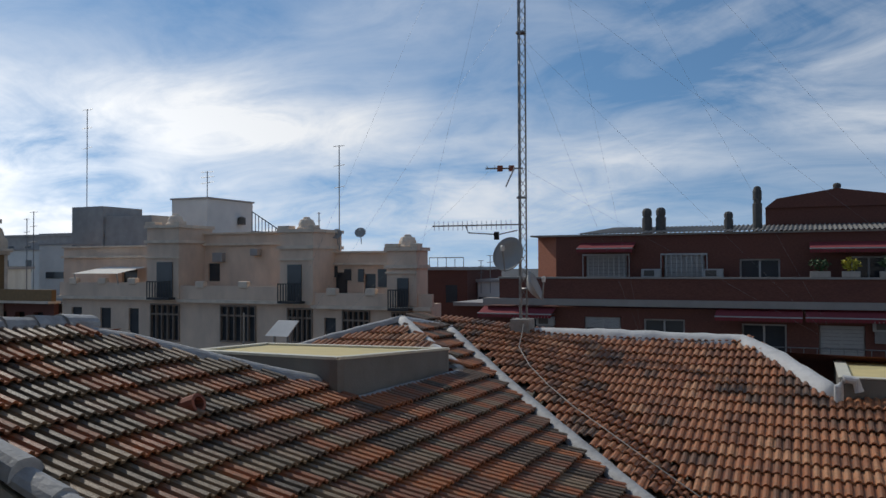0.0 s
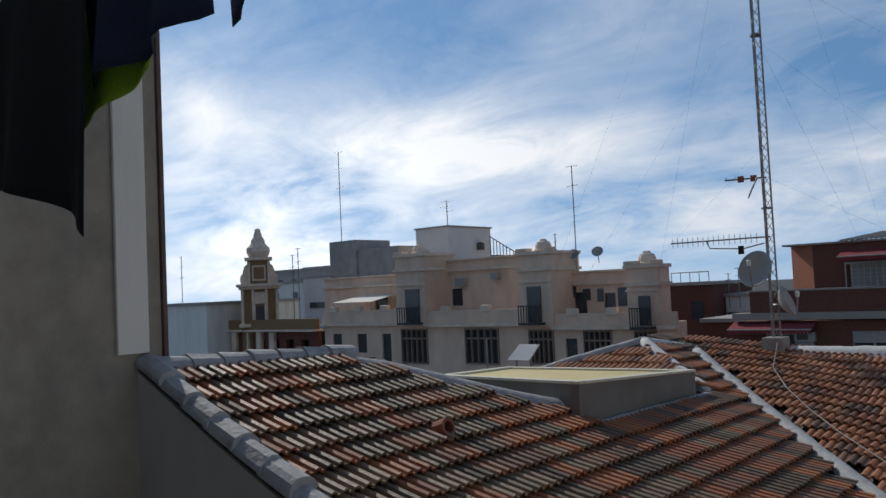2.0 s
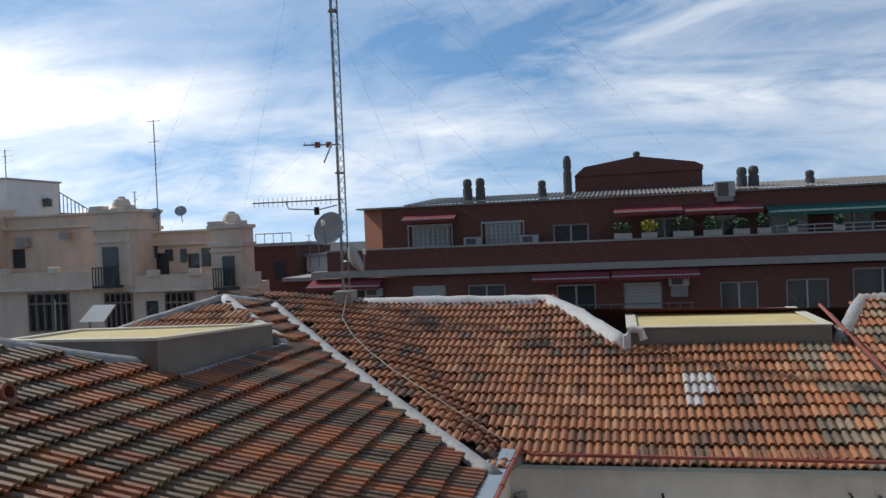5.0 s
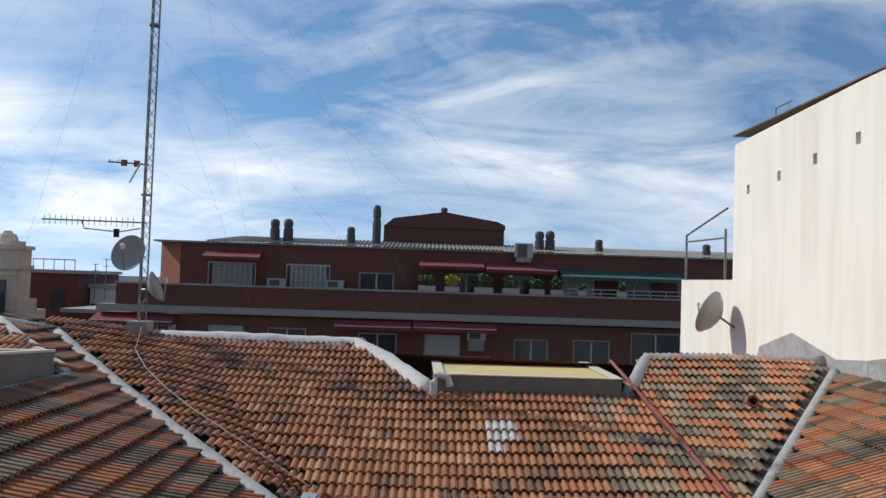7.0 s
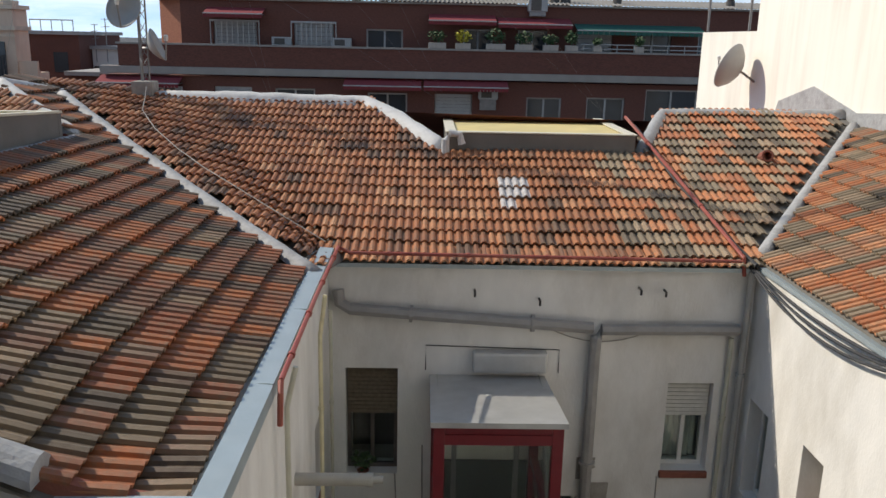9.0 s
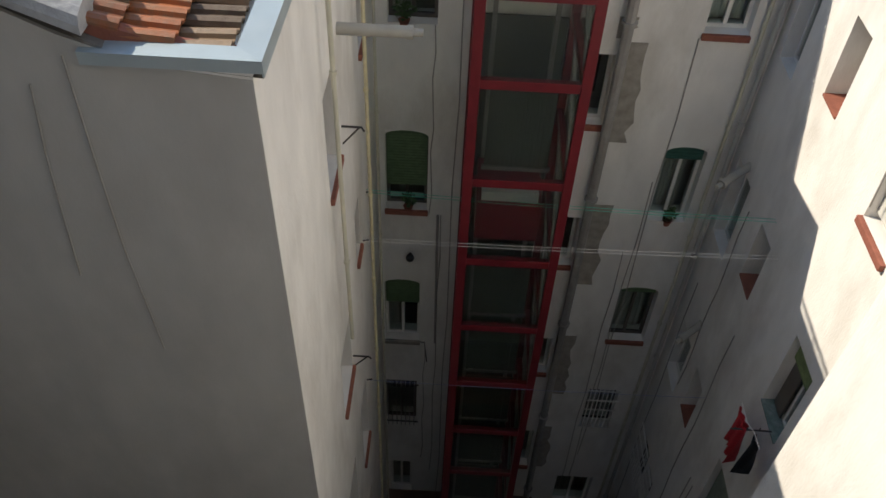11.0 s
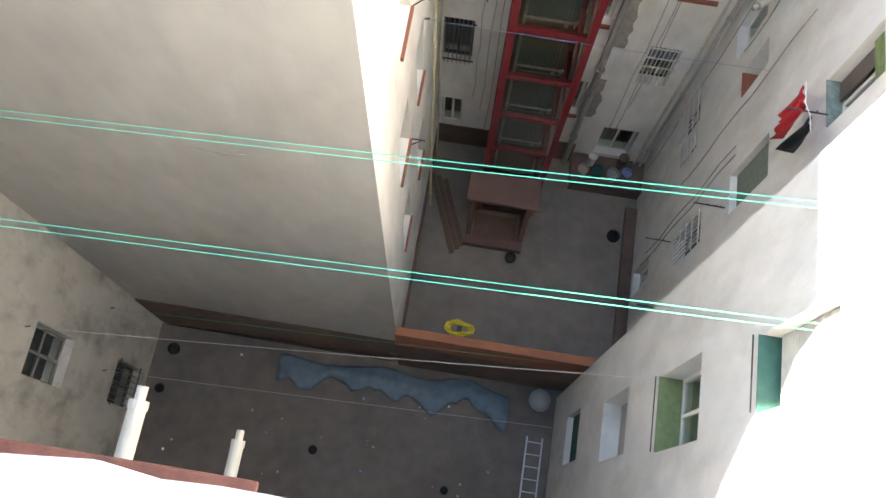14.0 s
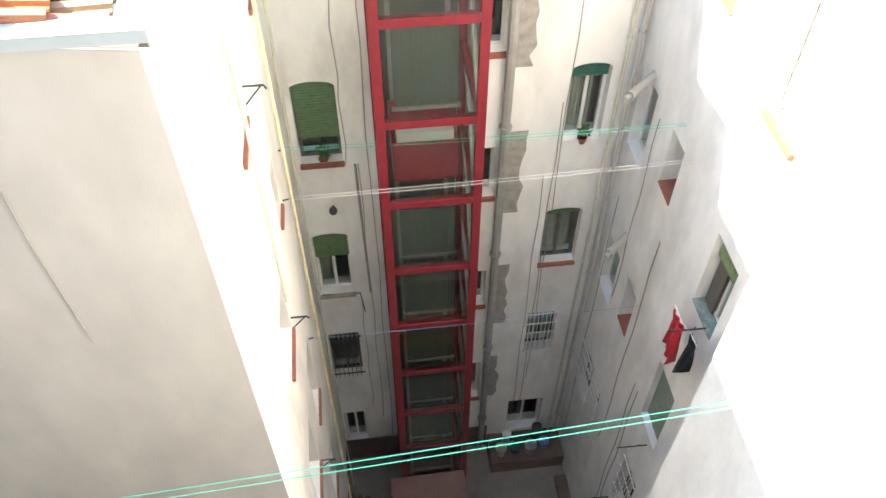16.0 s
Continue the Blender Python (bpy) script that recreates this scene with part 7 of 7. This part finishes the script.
tp("shaft", box_bm(TX - 2.55, TX + 2.55, 43.2, 48, -2, 19.05), "ochre")
for x in (-2.62, -1.12, 0.72, 2.22):
    tp("pilaster", box_bm(TX + x, TX + x + 0.4, 42.98, 43.19, 15.9, 18.85, 0.03), "beige_trim")
for z0, z1, g in ((15.6, 15.9, 0.35), (18.87, 19.1, 0.3), (19.104, 19.34, 0.62)):
    tp("cornice", box_bm(TX - 2.6 - g, TX + 2.6 + g, 42.9 - g, 48, z0, z1, 0.04), "beige_trim")
wn_ = tp("window", box_bm(TX - 0.6, TX + 0.62, 43.10, 43.19, 15.92, 17.4), "pane_far")
for x in (TX - 0.76, TX + 0.62):
    b_ = box_bm(x, x + 0.14, 43.02, 43.12, 15.91, 17.5)
    b_.transform(tw_.matrix_world.inverted())
    part("window_jamb", b_, M["beige_trim"], wn_)
tp("transom_panel", box_bm(TX - 0.7, TX + 0.7, 43.06, 43.19, 17.6, 18.6, 0.03), "beige_trim")
tp("attic", box_bm(TX - 1.55, TX + 1.55, 43.3, 46.4, 19.35, 21.4), "ochre")
for x in (-1.62, 1.22):
    tp("pilaster", box_bm(TX + x, TX + x + 0.4, 43.08, 43.29, 19.35, 21.25, 0.03), "beige_trim")
tp("attic_panel", box_bm(TX - 0.95, TX + 0.95, 43.2, 43.29, 19.6, 20.95, 0.03), "beige_trim")
tp("attic_inset", box_bm(TX - 0.75, TX + 0.75, 43.14, 43.19, 19.75, 20.8), "ochre")
tp("cornice", box_bm(TX - 1.95, TX + 1.95, 42.9, 46.6, 21.404, 21.66, 0.05), "beige_trim")
for sx in (-1, 1):
    pr = [(0.0, 0.0), (1.0, 0.0), (1.12, 0.35), (1.0, 0.75), (0.72, 0.92), (0.62, 1.2), (0.42, 1.55), (0.0, 1.75)]
    bm = bmesh.new()
    f = bm.faces.new([bm.verts.new((TX + sx * (1.56 + px), 43.35, 19.345 + pz)) for px, pz in pr])
    r = bmesh.ops.extrude_face_region(bm, geom=[f])
    for v in r["geom"]:
        if isinstance(v, bmesh.types.BMVert):
            v.co.y += 0.7
    tp("scroll", bm, "beige_trim")
tp("crown", lathe_bm([(1.25, 0), (1.45, 0.15), (1.68, 0.5), (1.62, 0.85), (1.2, 1.1), (1.02, 1.25), (0.95, 1.55), (0.66, 1.8), (0.55, 2.1), (0.42, 2.25), (0.40, 2.5), (0.2, 2.56)], 16, (TX, 44.4, 21.66)), "beige_trim")
tw_.matrix_world = Matrix.Translation((-57.6, 43.0, -2)) @ Matrix.Rotation(radians(53), 4, "Z") @ Matrix.Diagonal((0.60, 0.60, 0.985, 1.0))
fh = empty("old_house", (-58, 42.5, -2), "ochre and white house with columned cornice", "building")
w = wall_with_holes("wall", (0, 42.5, 0), (1, 0, 0), (0, -1, 0), -66, -49.6, -2, 14.95, 0.4, [(-65 + 1.9 * i, -64 + 1.9 * i, 12.8, 14.3) for i in range(8)], M["brick"])
w.parent, w.matrix_parent_inverse = fh, fh.matrix_world.inverted()
for i in range(5):
    tpart("bracket", box_bm(-62.4 + 1.75 * i, -61.75 + 1.75 * i, 42.1, 42.48, 13.3, 14.9, 0.08), M["beige_trim"], fh)
tpart("cornice", box_bm(-66.3, -49.5, 41.9, 43, 14.954, 15.12), M["beige_trim"], fh)
tpart("parapet", box_bm(-66.2, -49.5, 42.2, 42.6, 15.124, 15.95), M["ochre"], fh)
# near-black core colours the open window holes as shade
tpart("core", box_bm(-66, -49.7, 43.2, 55, -2, 14.9), M["dark"], fh)
long_wall = empty("pale_annex", (-54, 46, -2), "long pale plastered annex behind the tower", "building")
tpart("wall", box_bm(-55.4, -48.95, 46.05, 52, -2, 19.3), M["pale_render"], long_wall)
tpart("coping", box_bm(-55.4, -48.9, 45.95, 52, 19.304, 19.42), M["grey_block"], long_wall)
tpart("louvre", box_bm(-54.6, -51.6, 45.98, 46.04, 16.7, 17.2), M["pane_far"], long_wall)
far = [("white_house", (-80, -61.1, 40, 50, -2, 17.4), "plaster_white", "plain pale rendered house beyond the roof"), ("far_house", (-100, -60, 75, 90, -2, 21.5), "grey_block", "distant weathered grey rendered house"), ("far_house", (-92, -84, 70, 78, -2, 19.6), "pale_render", "pale house far behind the roofs"),
       ("brick_house", (-30, -24.6, 60, 68, -2, 17.2), "brick", "dark brick house between the blocks"), ("far_house", (-24.5, -22.2, 62, 70, -2, 16.2), "pale_render", "pale low house between the blocks"), ("brick_house", (-22.1, -14.2, 52, 60, -2, 14.8), "brick", "low dark red brick house"), ("far_house", (-120, -95, 100, 130, -2, 23), "grey_block", "distant weathered grey rendered house")]
for nm, b, mt, lab in far:
    e = empty(nm, ((b[0] + b[1]) / 2, b[2], -2), lab, "building", "far houses")
    tpart("wall", box_bm(*b), M[mt], e)
    tpart("roof_edge", box_bm(b[0] - 0.2, b[1] + 0.2, b[2] - 0.2, b[3] + 0.2, b[5] + 0.004, b[5] + 0.25), M["grey_block"], e)
    n = max(2, int((b[1] - b[0]) / 3)) if nm != "white_house" else 0
    for i in range(n):
        x = b[0] + (i + 0.5) * (b[1] - b[0]) / n
        tpart("window", box_bm(x - 0.5, x + 0.5, b[2] - 0.03, b[2] - 0.004, b[5] - 2.6, b[5] - 1.2), M["pane_far"], e)
rail3 = empty("roof_railing", (-26.7, 60, 17.45), "thin roof terrace railing on the brick house", "railing")
part("rail", tube_bm([(-1.2, 0, 0.75), (1.8, 0, 0.75)], 0.04, 5), M["steel"], rail3)
for k in range(5):
    part("post", tube_bm([(-1.2 + 0.75 * k, 0, 0), (-1.2 + 0.75 * k, 0, 0.75)], 0.03, 5), M["steel"], rail3)
for x, y, z0, z1, w_ in ((-50.8, 46.5, 22.7, 30.4, 1.0), (-26.9, 44.4, 19.1, 25.8, 0.8), (-39.2, 46.6, 23.1, 25.0, 1.2), (-52.2, 42.9, 16.6, 22.3, 0.8), (-52.9, 42.9, 16.6, 21.8, 0.6), (-28.4, 44.4, 19.1, 21.6, 0.3), (-66, 50, 18.5, 23.0, 0.6), (-68, 42, 17.6, 22.6, 0.6), (-23.4, 62, 16.2, 19.0, 0.6), (-24.2, 62, 16.2, 18.6, 0.5), (-9.7, 37.5, 18.8, 18.9, 0.2)):
    e = empty("roof_antenna", (x, y, z0 - 0.6), "thin television antenna on a far roof", "antenna", "far antennas")
    h = z1 - z0
    part("pole", tube_bm([(0, 0, -0.3), (0, 0, h)], 0.035, 5), M["steel"], e)
    for k, zz in enumerate((h, h * 0.82, h * 0.62)):
        part("element", tube_bm([(-w_ / 2, 0, zz - 0.05 - 0.05 * k), (w_ / 2, 0, zz - 0.05)], 0.02, 4), M["steel"], e)
for x, z in ((-25.3, 19.25), (-27.0, 19.2)):
    dish((x, 44.3, z + 0.3), 0.35, (0.3, -0.8, 0.5), "small satellite dish on the far terrace", (x, 44.4, z - 0.3))
# the old houses stand a little lower than the near roofs
for e in (bg, aw):
    e.location.z -= 0.62
# tilted sheet and post behind the light well
sheet = empty("tilted_sheet", (-8.0, 11.3, 16.0), "pale tilted metal hatch beyond the light well", "hatch")
bm = bmesh.new()
v = [bm.verts.new(p) for p in ((-0.28, -0.02, 0.46), (0.17, -0.02, 0.46), (0.27, 0.16, 0.71), (-0.14, 0.16, 0.71))]
f = bm.faces.new(v)
r = bmesh.ops.extrude_face_region(bm, geom=[f])
for g_ in r["geom"]:
    if isinstance(g_, bmesh.types.BMVert):
        g_.co.y += 0.03
part("panel", bm, M["galv"], sheet)
part("leg", tube_bm([(0.1, 0.14, 0.0), (0.1, 0.14, 0.6)], 0.02, 6), M["steel"], sheet)
part("leg", tube_bm([(-0.2, 0.14, 0.0), (-0.2, 0.14, 0.5)], 0.02, 6), M["steel"], sheet)
tagged(link_bm("roof_post", tube_bm([(-8.72, 11.3, 14.5), (-8.72, 11.3, 16.83)], 0.015, 6), M["steel"]), "thin upright steel post beyond the light well", "post")

# potted plants on the window ledges and small junk on the floors
for x, z, rx in ((-0.72, 12.03, 0.16), (-0.66, 8.83, 0.14), (3.35, 8.83, 0.12)):
    e = empty("window_plant", (x, BY + 0.03, z), "small leafy potted plant on a window ledge", "plant", "window plants")
    part("pot", lathe_bm([(0.05, 0), (0.075, 0.1), (0.08, 0.1), (0.07, 0.09)], 12), M["terracotta"], e)
    vs, fs = [], []
    for k in range(70):
        d = Vector((random.gauss(0, 1), random.gauss(0, 1), random.gauss(0, 1))).normalized() * random.uniform(0.3, 1.0)
        c = Vector((d.x * rx, d.y * 0.06 - 0.02, 0.26 + d.z * 0.16))
        a = Vector((random.gauss(0, 1), random.gauss(0, 1), random.gauss(0, 1))).normalized() * 0.04
        b = a.orthogonal().normalized() * 0.02
        i = len(vs)
        vs += [c - a, c + b, c + a, c - b]
        fs.append((i, i + 1, i + 2, i + 3))
    raw("foliage", vs, fs, M["leaf"], e)
for k in range(26):
    x, y = random.uniform(-6.3, 2.3), random.uniform(0.6, 3.3)
    s_ = random.uniform(0.015, 0.045)
    bm = bmesh.new()
    bmesh.ops.create_icosphere(bm, subdivisions=1, radius=s_)
    for v in bm.verts:
        v.co *= random.uniform(0.6, 1.2)
        v.co.z = max(v.co.z, -s_ * 0.5)
    ob = link_bm("rubble_lump", bm, M[random.choice(("plaster_grey", "cement", "rope_blue", "plaster_white"))])
    ob.location = (x, y, FLOOR_NEAR + s_ * 0.5)
    tagged(ob, "small lump of rubble on the courtyard floor", "rubble", "rubble lumps")
